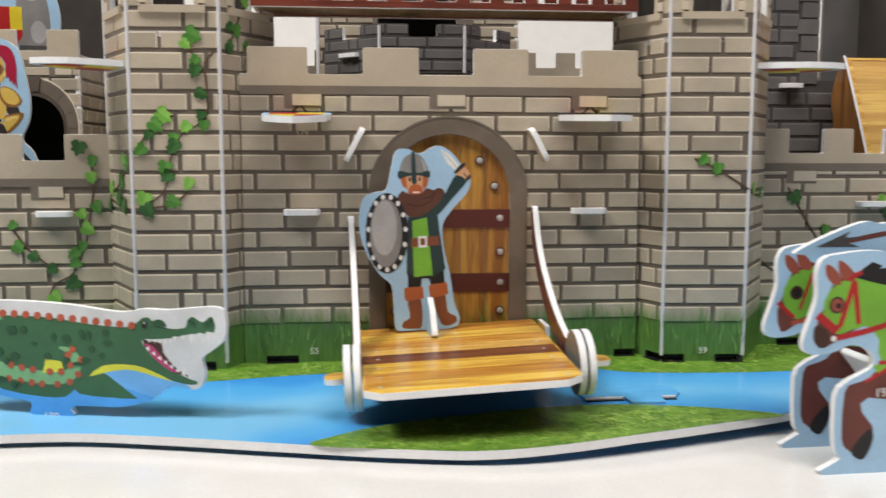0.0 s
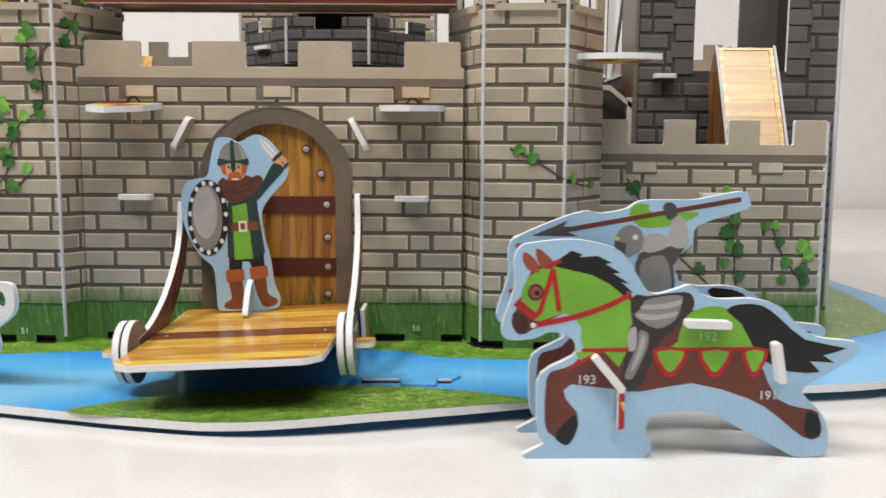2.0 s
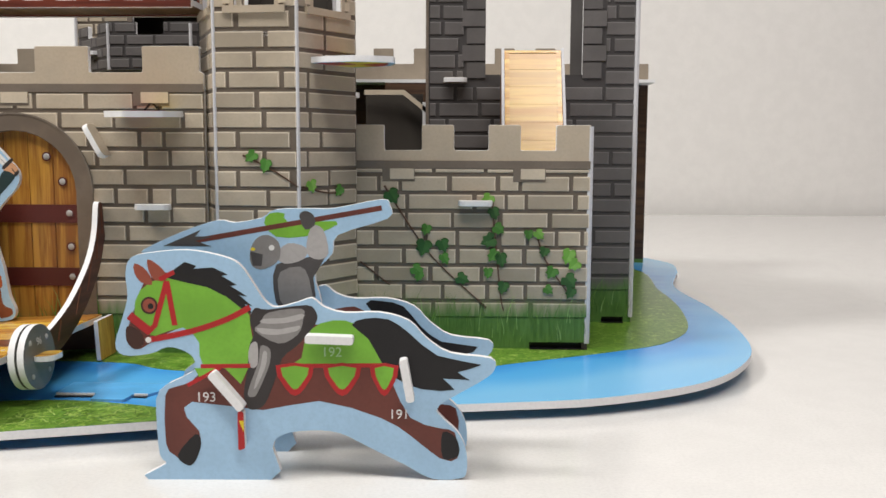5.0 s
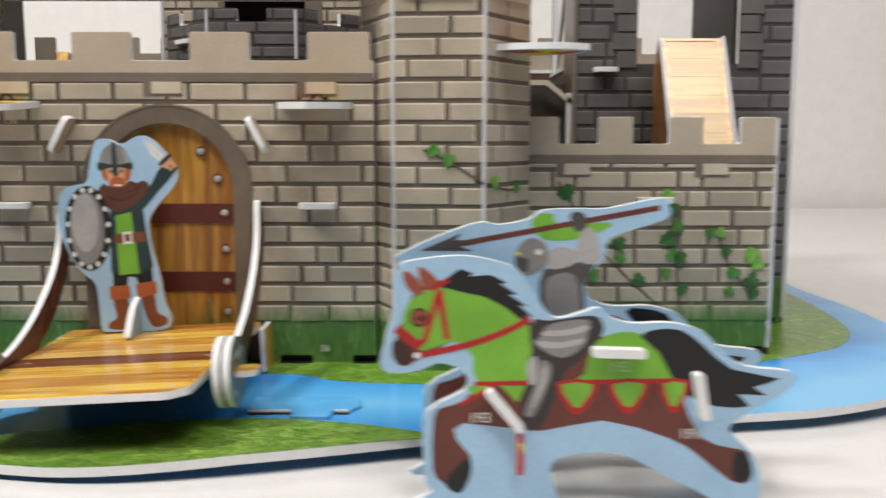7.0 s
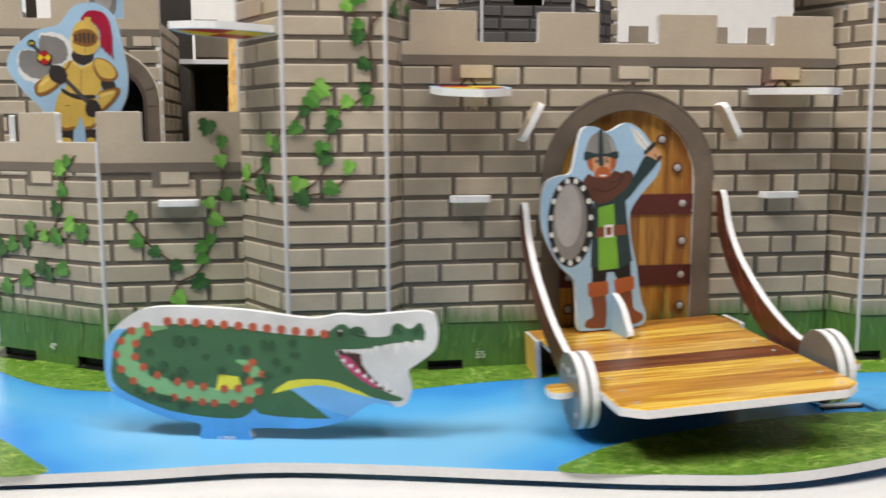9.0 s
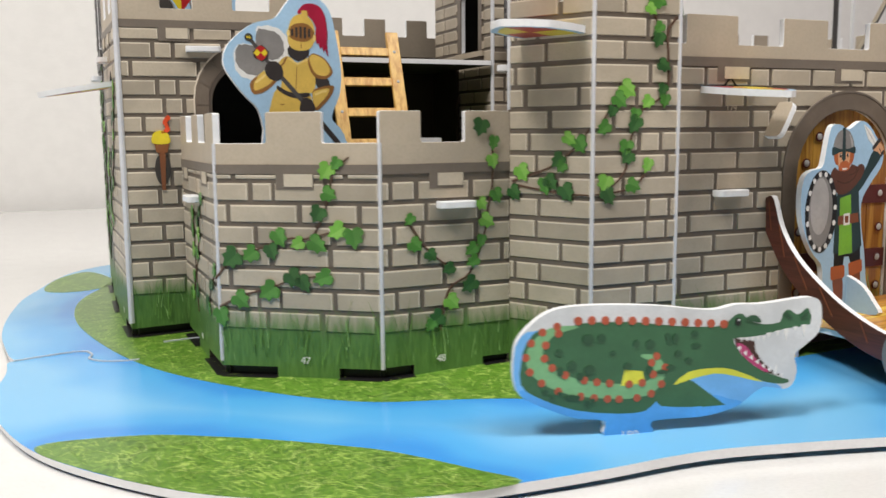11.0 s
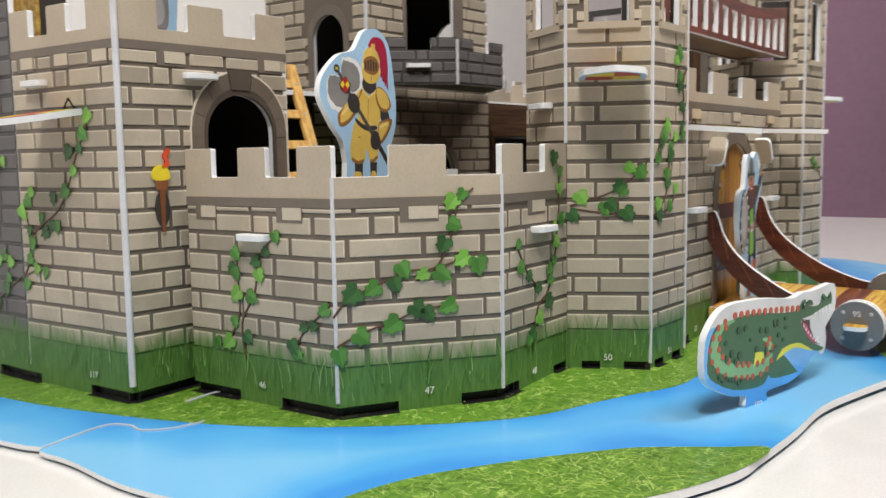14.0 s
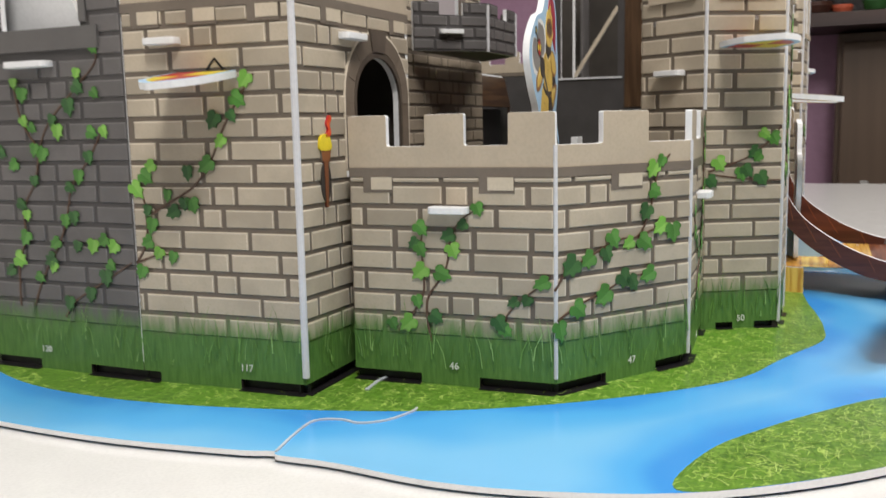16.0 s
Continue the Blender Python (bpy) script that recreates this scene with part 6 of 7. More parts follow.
def horse():
    e = empty("toy_horse", pose(0.1273, 0.2245, 0, 0, 0, 2.2))
    outline = [(-9.5, 36.7), (-7.3, 43.8), (-5.9, 49.2), (-6.2, 55.4), (-4.6, 59.3), (0.0, 60.5), (9.2, 61.3), (16.8, 60.2), (22.9, 57.9), (26.7, 52.6), (29.7, 48.0), (32.7, 46.4),
               (38.1, 47.7), (41.9, 48.8), (45.0, 46.5), (50.3, 45.0), (59.5, 45.1), (67.1, 42.9), (71.7, 38.3), (77.9, 34.4), (88.6, 33.0), (89.4, 29.8), (85.7, 26.7), (75.0, 20.3),
               (75.8, 17.1), (79.8, 13.2), (82.1, 8.4), (82.3, 2.0), (80.0, 0.4), (73.0, 0.4), (65.9, 4.2), (56.6, 8.9), (48.8, 12.8), (41.1, 13.5), (33.3, 12.2), (31.0, 8.6),
               (30.6, 0.0), (-2.1, 0.0), (2.7, 4.3), (1.2, 6.7), (0.6, 16.3), (1.6, 24.2), (10.2, 29.1), (11.0, 32.2), (8.8, 34.6), (4.1, 35.8), (-0.5, 34.0), (-7.5, 33.6)]
    body = [(-5.8, 41.5), (-3.3, 47.7), (-1.7, 52.4), (3.8, 55.5), (10.6, 54.0), (19.8, 51.0), (25.8, 45.6), (26.5, 42.0), (29.6, 41.8), (44.2, 41.9), (50.3, 42.7), (56.4, 38.9),
            (59.5, 32.7), (62.7, 26.4), (67.4, 17.0), (75.1, 14.2), (79.2, 13.0), (79.9, 6.0), (75.2, 6.0), (67.4, 12.2), (59.7, 16.9), (43.4, 21.5), (28.7, 19.0), (10.1, 21.2),
            (8.5, 17.2), (11.8, 13.2), (11.7, 8.4), (9.0, 4.3), (5.1, 6.7), (2.9, 9.9), (3.1, 22.7), (5.5, 25.1), (10.2, 26.7), (14.1, 32.3), (12.7, 38.5), (8.9, 41.6),
            (-0.5, 36.8), (-4.4, 35.2)]
    L = [(BROWN, smooth(body, 2)),
         (GREEN_L, smooth([(-4.2, 44.6), (-2.5, 50.8), (4.5, 54.3), (15.2, 52.5), (24.3, 46.4), (25.8, 41.7), (25.7, 31.1), (13.3, 31.0), (12.4, 36.9), (8.3, 41.0), (1.1, 38.8), (-1.2, 39.9)], 2)),
         (GREEN_L, smooth([(39.0, 33.0), (41.1, 40.3), (47.3, 43.0), (53.4, 42.0), (57.2, 37.3), (60.6, 31.4), (38.0, 31.2)], 2)),
         (EAR, smooth([(-3.8, 57.8), (-3.9, 55.4), (-2.2, 52.8), (0.6, 52.2), (0.2, 54.6), (-1.6, 56.8)], 2)), (EAR, smooth([(-0.4, 58.8), (-0.1, 55.6), (1.4, 53.4), (4.4, 53.4), (4.0, 55.6), (1.8, 57.8)], 2)),
         (BLACK, mm([(4.7, 54.0), (6.6, 56.4), (9.2, 58.2), (12.2, 57.2), (11.4, 56.4), (16.4, 56.8), (20.3, 54.9), (18.6, 54.6), (22.6, 52.2), (20.8, 52.0), (25.2, 49.2), (23.0, 49.6), (26.4, 46.7), (24.4, 47.2), (26.4, 44.9), (24.7, 45.2), (19.8, 49.1), (14.9, 51.6), (8.6, 53.0)])),
         (BLACK, smooth([(52.2, 41.8), (55.6, 43.5), (61.8, 43.3), (67.0, 39.8), (74.5, 33.7), (86.0, 31.3), (79.8, 29.3), (83.0, 27.2), (76.0, 27.6), (79.0, 24.6), (70.4, 24.7), (63.4, 27.8), (59.6, 32.4), (56.4, 38.2)], 2)),
         (BLACK, smooth([(10.7, 12.4), (12.2, 10.0), (10.6, 5.2), (8.5, 3.9), (5.9, 6.7)])), (BLACK, smooth([(75.9, 13.1), (79.5, 11.6), (80.2, 6.8), (76.0, 6.0)])),
         (INK, smooth([(27.1, 46.2), (30.5, 45.8), (40.5, 47.0), (43.0, 45.0), (42.9, 42.4), (40.0, 38.5), (37.7, 36.1), (34.0, 32.9), (31.8, 26.6), (28.9, 20.2), (25.0, 19.3), (23.7, 23.3), (24.8, 29.7), (25.4, 36.0), (26.6, 39.2), (25.7, 43.1)], 3)),
         (GREY, smooth([(30.5, 45.0), (39.2, 46.1), (39.6, 43.2), (38.1, 39.2), (33.1, 36.8), (27.0, 40.2), (28.5, 42.3)])), (GREY_L, smooth([(29.2, 43.4), (34.4, 43.6), (39.4, 44.8), (39.4, 43.4), (34.4, 42.2), (28.8, 42.2)], 2)),
         (GREY_L, smooth([(27.5, 41.0), (33.0, 40.6), (38.6, 41.6), (37.9, 40.2), (33.2, 39.2), (28.8, 39.4)], 2)),
         (GREY_L, smooth([(25.8, 36.6), (27.5, 37.0), (27.5, 31.3), (25.7, 30.5), (25.1, 33.6)])),
         (GREY, smooth([(28.4, 36.2), (30.8, 35.3), (30.6, 31.3), (28.0, 25.0), (26.5, 22.6), (24.7, 23.3), (26.3, 28.1), (27.8, 32.1)])), (GREY_L, smooth([(29.0, 34.6), (30.0, 34.4), (29.6, 30.8), (27.2, 25.4), (26.4, 25.2), (28.2, 30.8)])),
         (RED, ribbon(mm([(12.6, 30.7), (25.6, 30.9)]), 0.0011)), (RED, ribbon(mm([(36.0, 30.9), (60.6, 31.1)]), 0.0011)),
         (GREEN_L, mm([(11.0, 30.2), (17.6, 30.2), (12.6, 27.0)])), (RED, ribbon(mm([(17.8, 30.4), (9.0, 25.6)]), 0.0010)),
         (GREEN_L, mm([(19.0, 30.2), (25.0, 30.2), (23.0, 26.0)])),
         (RED, ribbon(curve_through(mm([(-1.2, 37.6), (10.4, 40.0), (19.7, 43.2), (25.8, 46.4)]), 4, False), 0.0015)), (RED, ribbon(mm([(4.4, 53.2), (1.0, 41.5), (-1.0, 39.6)]), 0.0014)),
         (RED, ribbon(mm([(4.4, 53.2), (6.2, 41.6)]), 0.0014)), (RED, ribbon(mm([(-5.6, 44.2), (-0.2, 39.8)]), 0.0022)), (RED, ribbon(mm([(2.6, 53.6), (6.4, 55.6)]), 0.0012)),
         (DBROWN, smooth([(-6.2, 41.3), (-2.9, 40.0), (-2.0, 36.8), (-4.4, 35.2), (-6.5, 37.5)])), (DBROWN, mm(disc(-0.3, 46.8, 2.2, 2.3, 16))), (EAR, mm(disc(-0.3, 46.8, 1.7, 1.8, 14))), (BLACK, mm(disc(0.1, 46.6, 0.8, 0.8, 10))),
         (WHITE, mm(disc(-0.8, 37.7, 0.8, 0.8, 10)))]
    for cx in (37.2, 49.6, 60.6):
        w = 4.2 if cx < 60 else 3.0
        L.append((RED, smooth([(cx - w - 0.8, 31.0), (cx + w + 0.8, 31.0), (cx + w * 0.6, 24.9), (cx, 22.9), (cx - w * 0.6, 24.9)], 2)))
        L.append((GREEN_L, smooth([(cx - w + 0.5, 30.4), (cx + w - 0.5, 30.4), (cx + w * 0.4, 26.0), (cx, 24.6), (cx - w * 0.4, 26.0)], 2)))
    bm, mats = figure_mesh(outline, L, TH, 3, 0.0)
    front = softened(part("front_board", bm, mats, e, "pale blue foam cut-out printed with a galloping horse in a green cloth"), 0.0003)
    numeral(front, "193", 0.0140, 0.0215, 0.0036)
    numeral(front, "191", 0.0645, 0.0170, 0.0036)
    numeral(front, "192", 0.0470, 0.0336, 0.0036, colour=printed("pale_green", (0.42, 0.62, 0.34), 0.36))
    rear = [(BROWN, smooth(body, 2)), (GREEN_L, smooth([(-4.2, 44.6), (-2.5, 50.8), (4.5, 54.3), (15.2, 52.5), (24.3, 46.4), (25.8, 41.7), (25.7, 31.1), (13.3, 31.0), (12.4, 36.9), (8.3, 41.0), (1.1, 38.8), (-1.2, 39.9)], 2)),
            (RED, ribbon(mm([(4.8, 52.4), (1.2, 41.5)]), 0.0010)), (RED, ribbon(mm([(-5.7, 43.8), (-0.4, 39.2)]), 0.0012)), (RUST, ribbon(mm([(-1.2, 37.6), (10.4, 40.0)]), 0.0013)), (RED, ribbon(mm([(4.8, 52.4), (6.6, 41.6)]), 0.0010)),
            (DBROWN, mm(disc(0.0, 46.6, 2.1, 2.1, 16))), (BLACK, mm(disc(0.1, 46.6, 1.2, 1.2, 10))), (EAR, smooth([(-3.8, 57.8), (-3.9, 55.4), (-2.2, 52.8), (0.6, 52.2), (0.2, 54.6), (-1.6, 56.8)], 2)), (EAR, smooth([(-0.4, 58.8), (-0.1, 55.6), (1.4, 53.4), (4.4, 53.4), (4.0, 55.6), (1.8, 57.8)], 2)),
            (BLACK, smooth([(10.7, 12.4), (12.2, 10.0), (10.6, 5.2), (8.5, 3.9), (5.9, 6.7)])),
            (BLACK, smooth([(53.4, 43.5), (57.9, 44.3), (64.1, 42.8), (68.7, 37.4), (74.9, 32.6), (85.5, 31.1), (79.5, 28.2), (65.0, 27.4), (61.1, 34.3)], 2))]
    bm, mats = figure_mesh(outline, rear, TH, 3, 0.0)
    softened(part("rear_board", bm, mats, e, "second horse cut-out behind the rider", Matrix.Translation((0.0006, 0.0222, 0))), 0.0003)
    # rider between the two boards
    ro = [(-33.7, 59.9), (-23.2, 64.8), (-13.5, 68.0), (-8.7, 67.4), (-1.5, 68.7), (2.5, 71.0), (12.0, 71.3), (18.4, 71.4), (31.1, 73.8), (33.3, 72.1), (32.7, 68.6), (19.2, 64.1),
          (17.6, 58.9), (12.8, 53.3), (14.4, 46.0), (14.0, 36.0), (10.0, 30.0), (-1.0, 30.0), (-2.6, 39.3), (-4.1, 52.3), (-10.4, 57.1), (-24.9, 58.6), (-32.1, 58.9)]
    RL = [(GREEN_L, smooth([(-0.7, 67.4), (1.0, 70.0), (4.9, 69.9), (5.7, 67.6), (18.8, 67.9), (17.0, 65.8), (10.4, 63.7), (2.4, 63.6)], 2)),
          (BROWN, ribbon(mm([(-20.3, 62.3), (31.1, 71.5)]), 0.0014)),
          (GREY_D, mm([(-28.1, 61.0), (-17.9, 65.4), (-19.4, 63.6), (-14.2, 63.6), (-19.4, 62.4), (-15.0, 60.9)])),
          (GREY_D, smooth([(2.4, 56.0), (8.8, 57.5), (16.0, 58.6), (12.4, 52.4), (12.8, 44.0), (3.9, 43.1), (1.5, 49.1)], 2)),
          (GREY, smooth([(3.4, 54.0), (8.8, 55.5), (11.2, 52.4), (11.8, 44.0), (4.6, 44.1), (2.8, 49.1)], 2)),
          (GREY_L, smooth([(2.4, 58.6), (5.6, 61.8), (10.4, 60.7), (10.0, 57.6), (4.8, 56.2)])),
          (GREY_L, smooth([(10.6, 59.4), (12.0, 66.4), (15.2, 65.6), (16.6, 59.2), (13.9, 57.4)])),
          (GREY, smooth([(-4.8, 58.8), (-3.2, 62.8), (0.0, 64.1), (3.2, 62.0), (3.2, 57.4), (-0.8, 54.8), (-4.0, 55.4)])),
          (GREY_D, mm([(-4.7, 59.6), (-1.2, 58.8), (-1.6, 55.6), (-4.0, 55.6)])), (YELLOW, mm(disc(-3.9, 60.2, 0.7, 0.5, 8))), (WHITE, mm(disc(1.2, 60.6, 0.8, 0.8, 10))),
          (GREY_D, smooth([(8.8, 69.3), (10.4, 70.6), (12.6, 69.6), (13.0, 66.9), (10.4, 65.6)]))]
    bm, mats = figure_mesh(ro, RL)
    softened(part("rider_board", bm, mats, e, "foam cut-out of an armoured rider with a spear", Matrix.Translation((0.0282, 0.0122, 0))), 0.0003)
    for x, z, w, tilt in ((0.0466, 0.0384, 0.0125, 2), (0.0666, 0.0277, 0.0115, 80), (0.0198, 0.0247, 0.0125, 50)):
        loop = rounded([(-w / 2, -0.0011), (w / 2, -0.0011), (w / 2, 0.0011), (-w / 2, 0.0011)], 0.0008, 3)
        softened(part("cross_piece", slab([loop], -0.0034, 0.0240), [FOAM, FOAM], e, "white foam cross piece", Matrix.Translation((x, 0, z)) @ pose(0, 0, 0, 0, tilt, 0)), 0.0003)
    part("streamer", slab([rounded(mm([(22.6, 19.5), (24.2, 19.5), (24.4, 9.5), (22.6, 9.0)]), 0.0006)], -0.0030, -0.0008), [RED, WHITE], e, "small red and yellow streamer")
    part("streamer_patch", slab([mm([(23.0, 17.0), (24.2, 17.0), (24.2, 14.0)])], -0.0032, -0.0030), [YELLOW, YELLOW], e)
    tagged(e, "foam cut-out horse with a lance-bearing armoured rider, on the table", "toy horse")


horse()


def drawbridge():
    # the right side stands higher, as the board under it does
    e = empty("drawbridge", Matrix.Translation((0.061, 0, 0.0226)) @ pose(0, 0, 0, 0, -2.8, 0) @ Matrix.Translation((-0.061, 0, -0.0226)))
    z = 0.0226
    deck = rounded([(0.0010, 0.2500), (0.0062, 0.2455), (0.0600, 0.2463), (0.0652, 0.2508), (0.0672, 0.3360), (0.0012, 0.3360)], 0.0012, 3)
    flat_sheet("deck", [deck], z - 0.0022, z, [WOOD_Y, FOAM], e, "wood-printed bridge deck with white foam edge", 0.0003)
    shades = (WOOD_Y, WOOD_O, WOOD_Y, WOOD_B, WOOD_T, WOOD_O, WOOD_Y, WOOD_O)
    y = 0.2468
    for i, (m, w) in enumerate(zip(shades, (0.0090, 0.0112, 0.0128, 0.0116, 0.0107, 0.0096, 0.0122, 0.0118))):
        x0, x1 = 0.0024 - 0.0004 * i, 0.0644 + 0.0003 * i
        a, b = min(x0, 0.0024), x1
        cut = 0.0040 if i == 0 else 0.0
        bm = slab([[(a + cut, y), (b - cut, y), (b, y + cut), (b, y + w - 0.0002), (a, y + w - 0.0002), (a, y + cut)] if cut else [(a, y), (b, y), (b, y + w - 0.0002), (a, y + w - 0.0002)]], -z - 0.00025, -z)
        for v in bm.verts:
            v.co = Vector((v.co.x, v.co.z, -v.co.y))
        bmesh.ops.recalc_face_normals(bm, faces=bm.faces)
        part("plank", bm, [m, m], e)
        for x in (0.0062, 0.0610):
            bm = bmesh.new()
            bmesh.ops.create_uvsphere(bm, u_segments=8, v_segments=5, radius=0.0007, matrix=Matrix.Translation((x, y + w * 0.5, z + 0.0003)) @ Matrix.Diagonal((1, 1, 0.25, 1)))
            if i < 5:
                part("rivet", bm, STEEL, e)
            else:
                bm.free()
        y += w
    for x in (-0.0006, 0.0700):
        leg = slab([rounded([(0.3225, ground(0, 0.33)), (0.3368, ground(0, 0.33)), (0.3368, z - 0.0001), (0.3225, z - 0.0001)], 0.0006)], -0.0008, 0.0008, back=0)
        softened(part("leg", leg, [wood("leg_plank", (0.86, 0.55, 0.13), (0.55, 0.25, 0.045), "z"), FOAM_EDGE], e, "yellow wood-printed leg", Matrix.Translation((x, 0, 0)) @ pose(0, 0, 0, 0, 0, 90)), 0.0002)
    # two dark pieces added to blacken the shade below the deck
    part("leg_shade", box(0.0006, 0.0688, 0.3345, 0.3362, ground(0.03, 0.335) + 0.002, z - 0.0024), DBROWN, e, "added dark board that closes off light between the legs")
    part("deck_shade", box(0.0040, 0.0640, 0.2510, 0.3340, z - 0.0026, z - 0.0022), DBROWN, e, "added dark sheet that deepens the shade under the deck")
    upper = [(0.3372, 0.0655), (0.3335, 0.0658), (0.3300, 0.0560), (0.3245, 0.0478), (0.3160, 0.0405), (0.3030, 0.0325), (0.2880, 0.0268), (0.2740, 0.0245)]
    lower = [(0.2740, 0.0160), (0.2900, 0.0178), (0.3030, 0.0222), (0.3170, 0.0302), (0.3290, 0.0405), (0.3372, 0.0530)]
    shape = curve_through(upper, 4, False) + curve_through(lower, 4, False)
    for x in (-0.0002, 0.0692):
        r = part("side_rail", slab([shape], -0.0011, 0.0011), [WOOD_R, FOAM], e, "curved red-brown wood-printed rail with white edge", Matrix.Translation((x, 0, 0)) @ pose(0, 0, 0, 0, 0, 90))
        softened(r, 0.0002)
        for u in (0.10, 0.28, 0.46, 0.64, 0.82):
            i = int(u * 28)
            a, b = shape[i], shape[-1 - int(u * 20)]
            for s in (-1, 1):
                g = slab([ribbon([(a[0] * 0.9 + b[0] * 0.1, a[1] * 0.9 + b[1] * 0.1), (a[0] * 0.35 + b[0] * 0.65, a[1] * 0.35 + b[1] * 0.65)], 0.00045)], min(s * 0.0011, s * 0.00125), max(s * 0.0011, s * 0.00125))
                part("grain_line", g, [BOOT, BOOT], r)
        numeral(r, "93" if x < 0 else "94", 0.3350, 0.0520, 0.0036, -0.0013).matrix_basis = Matrix.Translation((0.3345, 0.0014, 0.0540)) @ pose(0, 0, 180, 90, 0, 180)
    for x, s, n in ((-0.0004, -1, "95"), (0.0688, 1, "96")):
        w = part("wheel", bmesh.new(), [WHEEL, FOAM], e, "pair of grey-faced foam discs")
        bm = bmesh.new()
        for k in (0, 1):
            x0 = x + s * 0.0029 * k
            loop = disc(0.2735, 0.0205, 0.0104, None, 40)
            add_slab(bm, [loop], -0.0011, 0.0011)
            for v in bm.verts:
                if not v.tag:
                    v.co = Vector((x0 - v.co.y, v.co.x, v.co.z))
                    v.tag = True
        bm.to_mesh(w.data)
        bm.free()
        softened(w, 0.0003)
        out = x + s * 0.0029 + s * 0.0012
        for a in (45, 135, 225, 315):
            bm = bmesh.new()
            bmesh.ops.create_uvsphere(bm, u_segments=8, v_segments=5, radius=0.0009, matrix=Matrix.Translation((out, 0.2735 + 0.0076 * math.cos(radians(a)), 0.0205 + 0.0076 * math.sin(radians(a)))) @ Matrix.Diagonal((0.35, 1, 1, 1)))
            part("rivet", bm, STEEL, w)
        a, b = sorted((out - s * 0.001, out + s * 0.0062))
        loop = rounded([(a, 0.2690), (b, 0.2690), (b, 0.2780), (a, 0.2780)], 0.0040, 5)
        flat_sheet("axle_tab", [loop], 0.0197, 0.0214, [WOOD_Y, FOAM], w, "yellow wood-printed tab end")
        nb = numeral(w, n, 0, 0, 0.0034, colour=WHITE)
        nb.matrix_basis = Matrix.Translation((out + s * 0.0001, 0.2735, 0.0245)) @ pose(0, 0, 0, 90, 0, 90 * s)
    tagged(e, "wood-printed drawbridge with curved brown rails and grey wheels", "drawbridge")
    # raised blue tab in the river beside it
    t = empty("river_tab", Matrix())
    z = ground(0.090, 0.287)
    tab_edge = printed("tab_blue_edge", (0.13, 0.34, 0.62), 0.4)
    flat_sheet("plate", [rounded([(0.0735, 0.2822), (0.0872, 0.2818), (0.0878, 0.2750), (0.0990, 0.2745), (0.0996, 0.2814), (0.1045, 0.2812), (0.1075, 0.2860), (0.1060, 0.2950), (0.0735, 0.2955)], 0.0008)], z - 0.0006, z + 0.0009, [printed("tab_blue", (0.105, 0.415, 0.79), 0.28), tab_edge], t, "", 0.0002)
    for a, b in ((0.0740, 0.0868), (0.1000, 0.1044)):
        # black strips paint the shade in front of the tab's wings
        part("slot", box(a, b, 0.2796, 0.2811, z - 0.0004, z + 0.0004), BLACK, t)
        part("tab_lip", box(a, b, 0.2808, 0.2814, z + 0.0004, z + 0.0010), FOAM, t, "white foam edge of the tab")
    tagged(t, "slightly raised blue foam tab on the printed river", "foam tab")


WOOD_T = wood("tan_plank", (0.74, 0.46, 0.12), (0.46, 0.22, 0.045), "x", 0.2)
WOOD_O = wood("amber_plank", (0.62, 0.32, 0.055), (0.36, 0.13, 0.022), "x")
WHEEL = printed("wheel_grey", (0.17, 0.165, 0.16), 0.35, 0.15)
drawbridge()


def walkway():
    """The plank bridge between the two gate towers."""
    e = empty("walkway", Matrix())
    x0, x1, z = -0.0375, 0.1055, 0.1400
    flat_sheet("deck", [[(x0, 0.3369), (x1, 0.3369), (x1, 0.3589), (x0, 0.3589)]], z, z + 0.0022, [WALK, FOAM], e, "brown wood-printed walkway deck")
    n, holes = 11, []
    pitch = (x1 - x0 - 0.004) / n
    top = lambda x: 0.1600 - 0.0065 * math.sin(math.pi * (x - x0) / (x1 - x0))
    for i in range(n):
        a = x0 + 0.004 + i * pitch
        b = a + pitch * 0.58
        holes.append([(a, z + 0.0018), (b, z + 0.0018), (b, top(b)), (a, top(a))])
    outer = [(x0, z - 0.0008), (x1, z - 0.0008)] + [(x1 + (x0 - x1) * i / 12, top(x1 + (x0 - x1) * i / 12) + 0.0055) for i in range(13)]
    for y in (0.3345, 0.3590):
        softened(part("railing", slab([outer] + holes, 0, TH), [WOOD_RX, FOAM], e, "dark red wood-printed railing with white foam edges", Matrix.Translation((0, y, 0))), 0.0002)
    tagged(e, "brown wooden walkway with red-brown railings between the towers", "footbridge")


WALK = wood("walkway_plank", (0.27, 0.16, 0.075), (0.15, 0.075, 0.03), "y")
WOOD_RX = wood("railing_red_brown", (0.19, 0.042, 0.024), (0.09, 0.02, 0.013), "x", 0.35)
walkway()


